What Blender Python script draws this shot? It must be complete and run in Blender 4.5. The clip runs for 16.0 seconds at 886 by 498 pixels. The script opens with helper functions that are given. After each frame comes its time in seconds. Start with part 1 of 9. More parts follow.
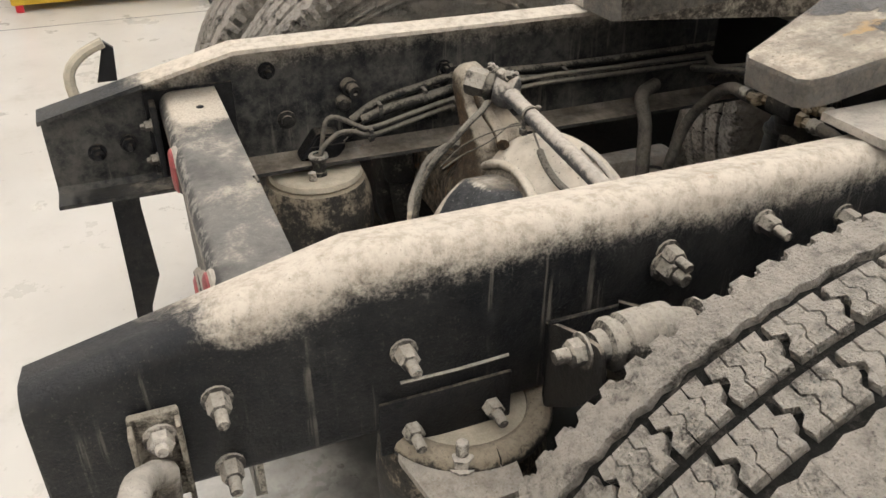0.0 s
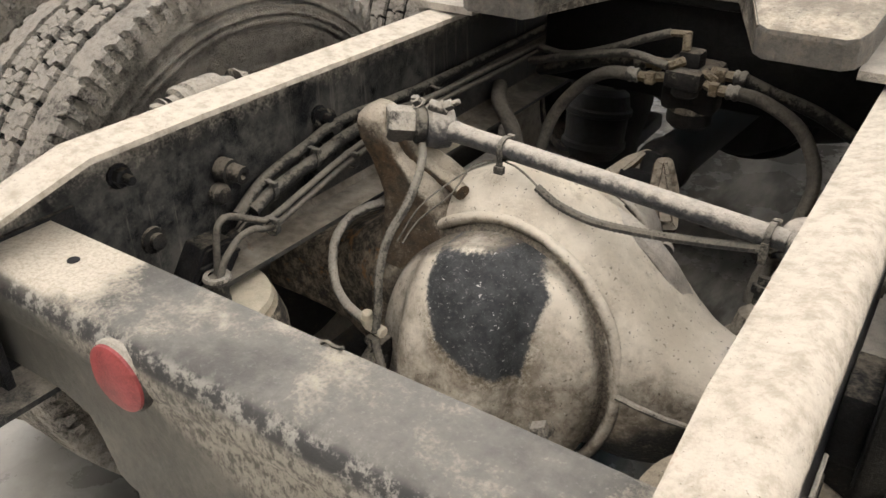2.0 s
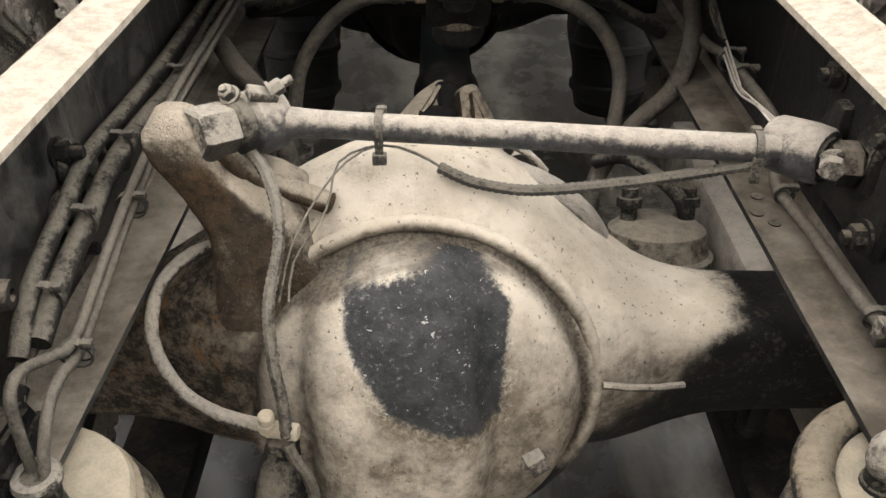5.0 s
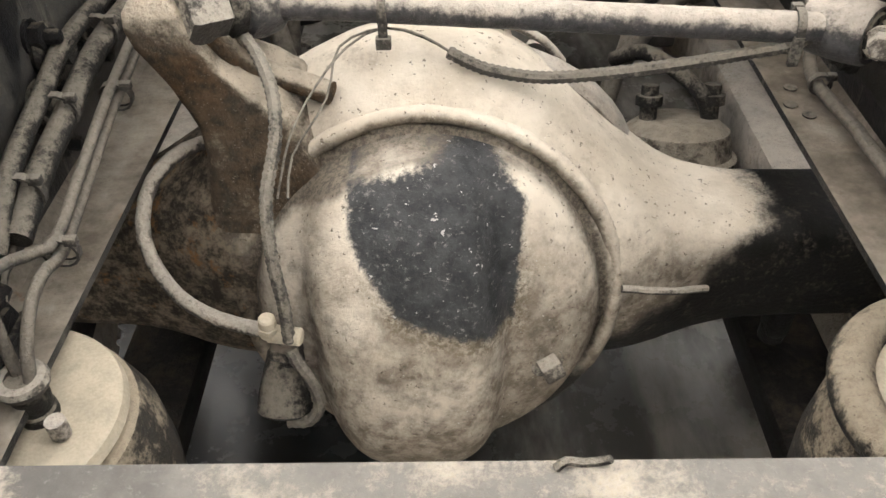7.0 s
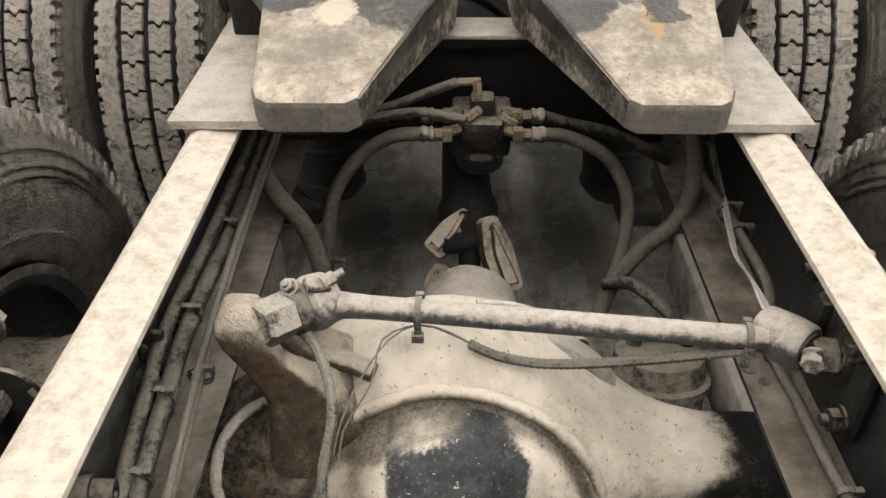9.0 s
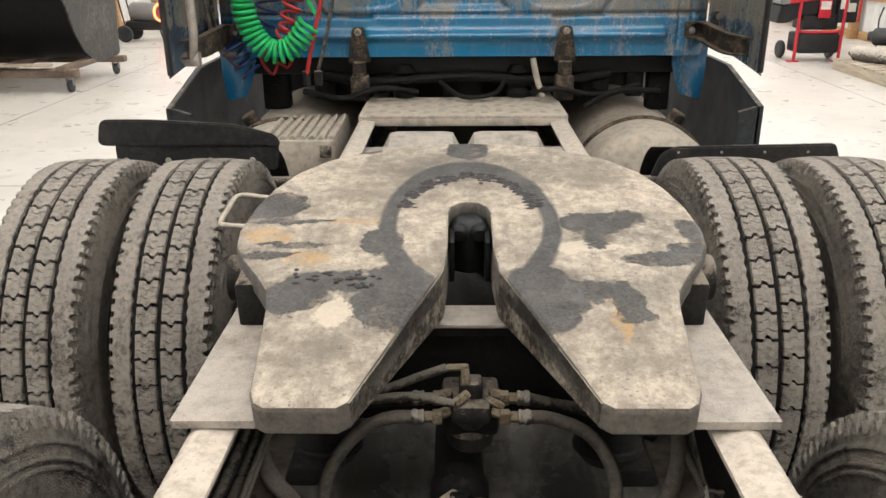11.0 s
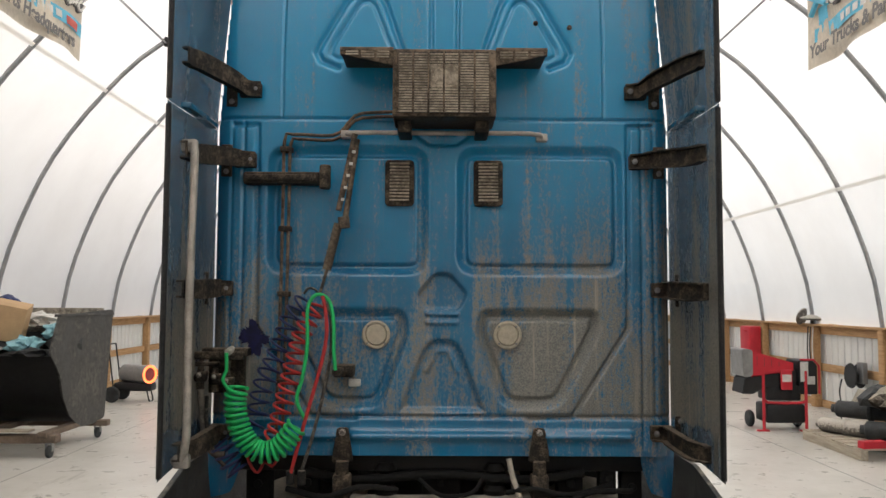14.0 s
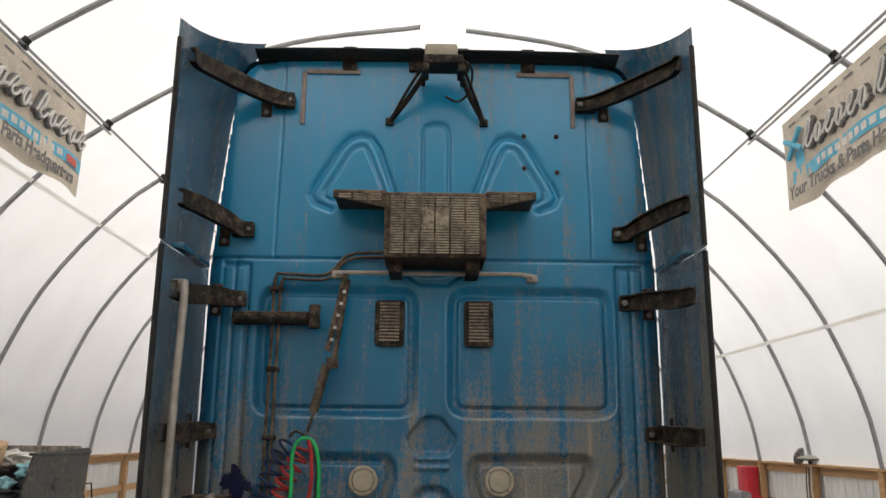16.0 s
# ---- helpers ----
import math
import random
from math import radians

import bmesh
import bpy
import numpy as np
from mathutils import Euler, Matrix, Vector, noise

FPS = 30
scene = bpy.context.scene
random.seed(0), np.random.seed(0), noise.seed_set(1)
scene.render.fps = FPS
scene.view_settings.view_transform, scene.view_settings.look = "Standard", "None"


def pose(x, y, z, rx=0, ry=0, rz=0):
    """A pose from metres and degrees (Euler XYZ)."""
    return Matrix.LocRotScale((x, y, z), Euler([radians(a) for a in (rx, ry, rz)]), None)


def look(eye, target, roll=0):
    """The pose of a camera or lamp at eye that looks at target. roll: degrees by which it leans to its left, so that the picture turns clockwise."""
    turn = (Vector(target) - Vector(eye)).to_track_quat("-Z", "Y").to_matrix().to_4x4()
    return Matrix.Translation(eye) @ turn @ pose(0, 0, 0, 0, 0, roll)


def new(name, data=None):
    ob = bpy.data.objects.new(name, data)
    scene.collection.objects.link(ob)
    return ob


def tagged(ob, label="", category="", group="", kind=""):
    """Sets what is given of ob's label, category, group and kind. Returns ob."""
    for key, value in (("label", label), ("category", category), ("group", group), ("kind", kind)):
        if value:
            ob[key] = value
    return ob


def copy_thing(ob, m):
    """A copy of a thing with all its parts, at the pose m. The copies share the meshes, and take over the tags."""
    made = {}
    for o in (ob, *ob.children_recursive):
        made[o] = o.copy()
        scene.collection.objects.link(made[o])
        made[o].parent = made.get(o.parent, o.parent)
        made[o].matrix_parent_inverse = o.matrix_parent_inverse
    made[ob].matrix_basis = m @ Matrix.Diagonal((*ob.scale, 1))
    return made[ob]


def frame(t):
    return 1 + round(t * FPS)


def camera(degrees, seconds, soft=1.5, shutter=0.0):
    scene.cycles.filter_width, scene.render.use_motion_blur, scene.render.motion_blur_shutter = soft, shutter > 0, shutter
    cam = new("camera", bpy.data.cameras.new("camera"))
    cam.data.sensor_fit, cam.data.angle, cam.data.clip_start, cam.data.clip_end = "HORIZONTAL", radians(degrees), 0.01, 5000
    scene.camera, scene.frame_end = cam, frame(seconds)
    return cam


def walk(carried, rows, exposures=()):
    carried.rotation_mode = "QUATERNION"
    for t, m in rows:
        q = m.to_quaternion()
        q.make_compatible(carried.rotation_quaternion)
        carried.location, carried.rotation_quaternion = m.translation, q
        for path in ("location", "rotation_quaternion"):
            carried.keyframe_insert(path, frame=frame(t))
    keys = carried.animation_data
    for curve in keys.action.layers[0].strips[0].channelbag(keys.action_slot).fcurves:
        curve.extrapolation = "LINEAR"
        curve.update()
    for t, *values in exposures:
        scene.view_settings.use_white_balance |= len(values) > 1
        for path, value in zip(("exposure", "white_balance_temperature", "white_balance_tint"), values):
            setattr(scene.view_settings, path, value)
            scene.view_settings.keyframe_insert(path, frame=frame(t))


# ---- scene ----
cam = camera(57.6, 16.0)
PATH = [
    (0, (1.149, -0.281, 1.469), (-0.434, 0.365, 0.431), 0.1),
    (0.5, (0.951, -0.379, 1.458), (-0.529, 0.486, 0.428), 0.1),
    (1, (0.791, -0.507, 1.437), (-0.558, 0.554, 0.41), 0.2),
    (1.5, (0.638, -0.575, 1.426), (-0.516, 0.701, 0.407), -0.1),
    (2, (0.448, -0.566, 1.383), (-0.516, 0.862, 0.367), -0.3),
    (2.5, (0.274, -0.538, 1.375), (-0.436, 1.013, 0.332), 0.9),
    (3, (0.149, -0.564, 1.364), (-0.349, 1.063, 0.313), 0.8),
    (3.5, (0.069, -0.572, 1.372), (-0.235, 1.082, 0.29), 0.4),
    (4, (0.022, -0.515, 1.357), (-0.108, 1.137, 0.238), 0.5),
    (4.2, (0.007, -0.47, 1.346), (-0.074, 1.179, 0.217), 0.4),
    (6.3, (-0.034, -0.334, 1.246), (-0.02, 1.198, -0.039), -0.9),
    (6.5, (-0.028, -0.337, 1.241), (-0.041, 1.182, -0.06), -1.4),
    (7, (-0.03, -0.339, 1.245), (-0.052, 1.16, -0.079), -1.3),
    (7.5, (-0.035, -0.33, 1.295), (-0.056, 1.138, -0.063), -0.9),
    (8, (-0.052, -0.339, 1.41), (-0.06, 1.112, 0.035), -0.3),
    (8.5, (-0.051, -0.35, 1.495), (-0.066, 1.155, 0.178), -0.2),
    (9, (-0.057, -0.344, 1.545), (-0.072, 1.269, 0.363), 0.1),
    (9.2, (-0.042, -0.346, 1.563), (-0.075, 1.304, 0.434), -0.3),
    (11.3, (-0.025, -0.359, 1.71), (-0.058, 1.54, 1.083), -0.5),
    (11.5, (-0.027, -0.375, 1.729), (-0.058, 1.543, 1.164), -0.5),
    (12, (-0.034, -0.389, 1.779), (-0.057, 1.564, 1.35), -0.3),
    (12.5, (-0.036, -0.418, 1.824), (-0.05, 1.561, 1.539), -0.1),
    (13, (-0.031, -0.443, 1.869), (-0.034, 1.552, 1.727), 0.1),
    (13.5, (-0.023, -0.465, 1.893), (-0.018, 1.535, 1.9), 0.2),
    (14, (-0.022, -0.496, 1.919), (-0.009, 1.5, 2.049), 0.3),
    (14.5, (-0.02, -0.496, 1.937), (0.0, 1.489, 2.178), 0.3),
    (15, (-0.027, -0.506, 1.947), (0.001, 1.467, 2.277), 0.5),
    (15.5, (-0.034, -0.499, 1.959), (-0.001, 1.46, 2.36), 0.5),
    (16, (-0.026, -0.484, 1.954), (0.01, 1.463, 2.41), 0.5),
]
walk(cam, [(t, look(eye, target, roll)) for t, eye, target, roll in PATH],
     [(0, 1.27), (1.5, 1.36), (2.5, 1.5), (3.5, 1.54), (4.2, 1.6), (6.3, 1.82), (7, 1.87), (8, 1.8), (9, 1.55), (11.3, 1.38), (12.5, 1.0), (14, 0.6), (15, 0.44), (16, 0.34)])

# ---------------------------------------------------------------- light
world = bpy.data.worlds.new("world")
scene.world = world
world.use_nodes = True
wn, wl = world.node_tree.nodes, world.node_tree.links
sky = wn.new("ShaderNodeTexSky")
sky.sky_type, sky.sun_disc = "NISHITA", False
sky.sun_elevation, sky.sun_rotation = radians(42), radians(191)
sky.air_density, sky.dust_density = 1.0, 4.0
wl.new(sky.outputs[0], wn["Background"].inputs[0])
wn["Background"].inputs[1].default_value = 0.15
sun_data = bpy.data.lights.new("sun", "SUN")
sun_data.energy, sun_data.angle, sun_data.color = 5.0, radians(12), (1.0, 0.97, 0.92)
sun_ob = new("sun", sun_data)
sun_ob.matrix_world = look((0, 0, 30), (-6.5, 32, 0))


# ---------------------------------------------------------------- node helpers
def mat(name):
    m = bpy.data.materials.new(name)
    m.use_nodes = True
    n = m.node_tree.nodes
    return m, n, m.node_tree.links, n["Principled BSDF"]


def pos(n, l, scale=(1, 1, 1)):
    g = n.new("ShaderNodeNewGeometry")
    mp = n.new("ShaderNodeMapping")
    mp.inputs["Scale"].default_value = scale
    l.new(g.outputs["Position"], mp.inputs["Vector"])
    return mp.outputs[0]


def obj_pos(n, l, scale=(1, 1, 1)):
    g = n.new("ShaderNodeTexCoord")
    mp = n.new("ShaderNodeMapping")
    mp.inputs["Scale"].default_value = scale
    l.new(g.outputs["Object"], mp.inputs["Vector"])
    return mp.outputs[0]


def noise_tex(n, l, vec, scale, detail=6, rough=0.6):
    t = n.new("ShaderNodeTexNoise")
    t.inputs["Scale"].default_value, t.inputs["Detail"].default_value, t.inputs["Roughness"].default_value = scale, detail, rough
    l.new(vec, t.inputs["Vector"])
    return t.outputs["Fac"]


def ramp(n, l, fac, lo, hi):
    r = n.new("ShaderNodeMapRange")
    r.interpolation_type = "SMOOTHSTEP"
    r.inputs[1].default_value, r.inputs[2].default_value = lo, hi
    l.new(fac, r.inputs[0])
    return r.outputs[0]


def calc(n, l, op, a, b=None):
    m = n.new("ShaderNodeMath")
    m.operation = op
    for i, v in enumerate((a, b)):
        if v is None:
            continue
        if isinstance(v, (int, float)):
            m.inputs[i].default_value = v
        else:
            l.new(v, m.inputs[i])
    return m.outputs[0]


def mix(n, l, fac, a, b):
    m = n.new("ShaderNodeMix")
    m.data_type = "RGBA"
    if isinstance(fac, float):
        m.inputs[0].default_value = fac
    else:
        l.new(fac, m.inputs[0])
    for i, v in ((6, a), (7, b)):
        if isinstance(v, tuple):
            m.inputs[i].default_value = (*v, 1)
        else:
            l.new(v, m.inputs[i])
    return m.outputs[2]


def bump(n, l, p, height, strength, dist):
    b = n.new("ShaderNodeBump")
    b.inputs["Strength"].default_value, b.inputs["Distance"].default_value = strength, dist
    l.new(height, b.inputs["Height"])
    l.new(b.outputs[0], p.inputs["Normal"])


DUST = (0.56, 0.515, 0.45)
DUST_DARK = (0.27, 0.235, 0.19)


def dusty(name, base, dust=DUST, cover=0.5, up=0.45, scale=14, rough=0.55, base2=None, grain=0.5, metal=0.0, local=False, film=0.45, soft=0.13, clean=None, midw=0.6, finew=0.4, stain=0.0):
    """A coat under dried mud dust: thick on faces that look up, a thin film elsewhere, broken by three scales of noise.
    clean: a stretch (axis, from, to) over which the thick dust has been rubbed off."""
    m, n, l, p = mat(name)
    v = obj_pos(n, l) if local else pos(n, l)
    big, mid, fine = noise_tex(n, l, v, scale, 5, 0.6), noise_tex(n, l, v, scale * 5, 6, 0.7), noise_tex(n, l, v, 260, 3, 0.75)
    g = n.new("ShaderNodeNewGeometry")
    sep = n.new("ShaderNodeSeparateXYZ")
    l.new(g.outputs["Normal"], sep.inputs[0])
    total = calc(n, l, "ADD", big, calc(n, l, "MULTIPLY", sep.outputs[2], up))
    total = calc(n, l, "ADD", total, calc(n, l, "MULTIPLY", calc(n, l, "SUBTRACT", mid, 0.5), midw))
    total = calc(n, l, "ADD", total, calc(n, l, "MULTIPLY", calc(n, l, "SUBTRACT", fine, 0.5), finew))
    if clean:
        gp = n.new("ShaderNodeSeparateXYZ")
        l.new(pos(n, l), gp.inputs[0])
        total = calc(n, l, "SUBTRACT", total, calc(n, l, "MULTIPLY", ramp(n, l, gp.outputs[clean[0]], clean[1], clean[2]), clean[3]))
    thr = 1.0 - cover
    mask = ramp(n, l, total, thr - soft, thr + soft)
    thin = calc(n, l, "MULTIPLY", ramp(n, l, total, thr - 0.42, thr + 0.05), film)
    coat = mix(n, l, ramp(n, l, mid, 0.35, 0.65), base, base2 or tuple(min(1, c * 1.6 + 0.005) for c in base))
    dirt = mix(n, l, ramp(n, l, mid, 0.28, 0.62), tuple(c * 0.70 for c in dust), dust)
    dirt = mix(n, l, ramp(n, l, fine, 0.60, 0.72), dirt, tuple(c * 0.38 for c in dust))
    if stain:
        st = calc(n, l, "ADD", noise_tex(n, l, v, 8, 8, 0.7), calc(n, l, "MULTIPLY", calc(n, l, "SUBTRACT", fine, 0.5), 0.25))
        dirt = mix(n, l, calc(n, l, "MULTIPLY", ramp(n, l, st, 0.50, 0.68), stain), dirt, (dust[0] * 0.36, dust[1] * 0.31, dust[2] * 0.25))
    speck = ramp(n, l, noise_tex(n, l, v, 420, 2, 0.6), 0.66, 0.72)
    coat = mix(n, l, thin, coat, tuple(c * 0.27 for c in dust))
    coat = mix(n, l, calc(n, l, "MULTIPLY", speck, film), coat, tuple(c * 0.8 for c in dust))
    l.new(mix(n, l, mask, coat, dirt), p.inputs["Base Color"])
    rr = n.new("ShaderNodeMapRange")
    rr.inputs[3].default_value, rr.inputs[4].default_value = rough, 0.95
    l.new(calc(n, l, "MAXIMUM", mask, thin), rr.inputs[0])
    l.new(rr.outputs[0], p.inputs["Roughness"])
    p.inputs["Metallic"].default_value = metal
    p.inputs["Specular IOR Level"].default_value = 0.22
    h = calc(n, l, "ADD", calc(n, l, "MULTIPLY", mask, 0.6), calc(n, l, "ADD", calc(n, l, "MULTIPLY", fine, 1.5), calc(n, l, "MULTIPLY", mid, 0.55)))
    bump(n, l, p, h, grain, 0.005)
    return m


def plain(name, col, rough=0.5, metal=0.0, vary=0.25, scale=18, relief=0.15, local=False):
    m, n, l, p = mat(name)
    v = obj_pos(n, l) if local else pos(n, l)
    a, b = noise_tex(n, l, v, scale), noise_tex(n, l, v, scale * 9, 3)
    f = calc(n, l, "ADD", calc(n, l, "MULTIPLY", a, 0.65), calc(n, l, "MULTIPLY", b, 0.35))
    l.new(mix(n, l, ramp(n, l, f, 0.3, 0.7), tuple(c * (1 - vary) for c in col), tuple(min(1, c * (1 + vary)) for c in col)), p.inputs["Base Color"])
    p.inputs["Roughness"].default_value, p.inputs["Metallic"].default_value = rough, metal
    p.inputs["Specular IOR Level"].default_value = 0.35
    bump(n, l, p, b, relief, 0.003)
    return m


# ---------------------------------------------------------------- materials
M = {}


def rail_material(name, film, clean):
    """Black chassis paint: caked dust over the flange and its rounded edge, dark flecks where it breaks off, thin drips and a dull film on the web."""
    m, n, l, p = mat(name)
    v = pos(n, l)
    g = n.new("ShaderNodeNewGeometry")
    nz, xyz = n.new("ShaderNodeSeparateXYZ"), n.new("ShaderNodeSeparateXYZ")
    l.new(g.outputs["True Normal"], nz.inputs[0])
    l.new(g.outputs["Position"], xyz.inputs[0])
    big, mid, fine = noise_tex(n, l, v, 9, 6, 0.65), noise_tex(n, l, v, 55, 6, 0.7), noise_tex(n, l, v, 240, 4, 0.75)
    top = calc(n, l, "SUBTRACT", 1.01, calc(n, l, "MULTIPLY", calc(n, l, "MAXIMUM", calc(n, l, "SUBTRACT", -0.087, xyz.outputs[1]), 0.0), 0.245))
    depth = calc(n, l, "SUBTRACT", top, xyz.outputs[2])
    up = ramp(n, l, nz.outputs[2], 0.40, 0.84)
    rim = calc(n, l, "MULTIPLY", ramp(n, l, depth, 0.105, -0.012), ramp(n, l, nz.outputs[2], -0.6, -0.2))
    sand = calc(n, l, "ADD", calc(n, l, "MAXIMUM", up, rim), calc(n, l, "MULTIPLY", calc(n, l, "SUBTRACT", big, 0.5), 0.7))
    sand = calc(n, l, "ADD", sand, calc(n, l, "MULTIPLY", calc(n, l, "SUBTRACT", mid, 0.5), 0.55))
    sand = calc(n, l, "ADD", sand, calc(n, l, "MULTIPLY", calc(n, l, "SUBTRACT", fine, 0.5), 0.7))
    if clean:
        off = ramp(n, l, calc(n, l, "ADD", xyz.outputs[1], calc(n, l, "MULTIPLY", calc(n, l, "SUBTRACT", big, 0.5), 0.18)), -0.17, -0.38)
        sand = calc(n, l, "SUBTRACT", sand, calc(n, l, "MULTIPLY", off, 1.05))
    mask = ramp(n, l, sand, 0.28, 0.84)
    drip = ramp(n, l, noise_tex(n, l, pos(n, l, (1, 60, 2.5)), 1.0, 5, 0.65), 0.57, 0.68)
    drip = calc(n, l, "MULTIPLY", drip, ramp(n, l, noise_tex(n, l, v, 7, 4), 0.40, 0.58))
    drip = calc(n, l, "MULTIPLY", drip, ramp(n, l, calc(n, l, "ABSOLUTE", nz.outputs[2]), 0.4, 0.1))
    dull = calc(n, l, "MULTIPLY", ramp(n, l, calc(n, l, "ADD", calc(n, l, "MULTIPLY", big, 0.6), calc(n, l, "MULTIPLY", mid, 0.5)), 0.42, 0.72), film)
    paint = mix(n, l, mid, (0.004, 0.005, 0.007), (0.010, 0.011, 0.013))
    paint = mix(n, l, dull, paint, (0.145, 0.138, 0.122))
    paint = mix(n, l, calc(n, l, "MULTIPLY", drip, 0.55), paint, (0.20, 0.185, 0.155))
    speck = ramp(n, l, noise_tex(n, l, v, 260, 3, 0.7), 0.60, 0.68)
    paint = mix(n, l, calc(n, l, "MULTIPLY", speck, 0.22), paint, (0.22, 0.20, 0.165))
    dirt = mix(n, l, ramp(n, l, mid, 0.30, 0.62), (0.39, 0.34, 0.275), (0.57, 0.515, 0.435))
    dirt = mix(n, l, ramp(n, l, fine, 0.60, 0.74), dirt, (0.22, 0.19, 0.15))
    grime = calc(n, l, "MULTIPLY", ramp(n, l, depth, 0.19, 0.24), ramp(n, l, calc(n, l, "ADD", big, calc(n, l, "MULTIPLY", mid, 0.4)), 0.35, 0.85))
    dirt = mix(n, l, grime, dirt, (0.13, 0.11, 0.085))
    rusty = ramp(n, l, noise_tex(n, l, v, 16, 5, 0.6), 0.66, 0.74)
    dirt = mix(n, l, calc(n, l, "MULTIPLY", rusty, 0.6), dirt, (0.22, 0.10, 0.04))
    l.new(mix(n, l, mask, paint, dirt), p.inputs["Base Color"])
    rr = n.new("ShaderNodeMapRange")
    rr.inputs[3].default_value, rr.inputs[4].default_value = 0.33, 0.95
    l.new(calc(n, l, "MAXIMUM", mask, calc(n, l, "MULTIPLY", dull, 1.4)), rr.inputs[0])
    l.new(rr.outputs[0], p.inputs["Roughness"])
    p.inputs["Specular IOR Level"].default_value = 0.32
    bump(n, l, p, calc(n, l, "ADD", mask, calc(n, l, "ADD", mid, calc(n, l, "MULTIPLY", fine, 0.6))), 0.45, 0.005)
    return m


M["frame_near"] = rail_material("satin_black_frame_paint", 0.12, True)
M["frame_far"] = rail_material("dull_dusty_black_frame_paint", 0.72, True)


def crossmember_material():
    """Worn grey-black paint: cream sand patches on top, chipped flecks on the bend, streaky dried mud on the rear face."""
    m, n, l, p = mat("worn_muddy_crossmember")
    v = pos(n, l)
    g = n.new("ShaderNodeNewGeometry")
    nz, xyz = n.new("ShaderNodeSeparateXYZ"), n.new("ShaderNodeSeparateXYZ")
    l.new(g.outputs["Normal"], nz.inputs[0])
    l.new(g.outputs["Position"], xyz.inputs[0])
    big, mid, fine = noise_tex(n, l, v, 5.5, 6, 0.62), noise_tex(n, l, v, 40, 6, 0.7), noise_tex(n, l, v, 230, 4, 0.75)
    up = ramp(n, l, nz.outputs[2], 0.35, 0.85)
    col = mix(n, l, ramp(n, l, calc(n, l, "ADD", big, calc(n, l, "MULTIPLY", mid, 0.4)), 0.5, 0.9), (0.082, 0.078, 0.072), (0.215, 0.203, 0.182))
    col = mix(n, l, calc(n, l, "MULTIPLY", ramp(n, l, fine, 0.55, 0.72), 0.5), col, (0.24, 0.235, 0.22))
    ends = ramp(n, l, calc(n, l, "ABSOLUTE", calc(n, l, "ADD", xyz.outputs[0], -0.06)), 0.20, 0.36)
    sand = calc(n, l, "ADD", big, calc(n, l, "ADD", calc(n, l, "MULTIPLY", ends, 0.30), calc(n, l, "MULTIPLY", calc(n, l, "SUBTRACT", mid, 0.5), 0.30)))
    sand = calc(n, l, "ADD", sand, calc(n, l, "MULTIPLY", calc(n, l, "SUBTRACT", fine, 0.5), 0.35))
    sand = calc(n, l, "MULTIPLY", ramp(n, l, sand, 0.545, 0.72), up)
    col = mix(n, l, sand, col, mix(n, l, ramp(n, l, fine, 0.35, 0.7), (0.56, 0.505, 0.425), (0.38, 0.335, 0.265)))
    bend = calc(n, l, "MULTIPLY", ramp(n, l, nz.outputs[2], 0.05, 0.30), ramp(n, l, nz.outputs[2], 0.92, 0.70))
    chip = ramp(n, l, calc(n, l, "ADD", mid, calc(n, l, "MULTIPLY", fine, 0.4)), 0.66, 0.80)
    col = mix(n, l, calc(n, l, "MULTIPLY", bend, 0.75), col, mix(n, l, chip, (0.03, 0.03, 0.032), (0.33, 0.315, 0.28)))
    down = ramp(n, l, nz.outputs[2], 0.25, 0.02)
    wrinkle = noise_tex(n, l, pos(n, l, (26, 10, 20)), 2.6, 5, 0.7)
    fold = calc(n, l, "ADD", calc(n, l, "ADD", calc(n, l, "MULTIPLY", xyz.outputs[0], 0.33), calc(n, l, "SUBTRACT", xyz.outputs[2], 0.800)), calc(n, l, "MULTIPLY", calc(n, l, "SUBTRACT", big, 0.5), 0.06))
    caked = ramp(n, l, fold, -0.012, 0.022)
    crumb = noise_tex(n, l, pos(n, l, (1, 1, 0.7)), 130, 6, 0.78)
    smooth = mix(n, l, ramp(n, l, calc(n, l, "ADD", big, calc(n, l, "MULTIPLY", crumb, 0.5)), 0.55, 0.95), (0.085, 0.081, 0.070), (0.185, 0.173, 0.146))
    rough = mix(n, l, ramp(n, l, crumb, 0.40, 0.56), (0.105, 0.096, 0.080), (0.37, 0.34, 0.288))
    face = mix(n, l, calc(n, l, "MULTIPLY", caked, ramp(n, l, calc(n, l, "ADD", wrinkle, big), 0.70, 0.98)), smooth, rough)
    col = mix(n, l, calc(n, l, "MULTIPLY", down, 0.92), col, face)
    rust = ramp(n, l, noise_tex(n, l, v, 21, 4, 0.6), 0.70, 0.76)
    col = mix(n, l, calc(n, l, "MULTIPLY", rust, 0.7), col, (0.36, 0.20, 0.09))
    l.new(col, p.inputs["Base Color"])
    p.inputs["Roughness"].default_value = 0.58
    p.inputs["Specular IOR Level"].default_value = 0.3
    bump(n, l, p, calc(n, l, "ADD", calc(n, l, "MULTIPLY", calc(n, l, "MULTIPLY", calc(n, l, "ADD", wrinkle, crumb), down), 1.3), calc(n, l, "ADD", sand, calc(n, l, "MULTIPLY", fine, 0.4))), 0.5, 0.004)
    return m


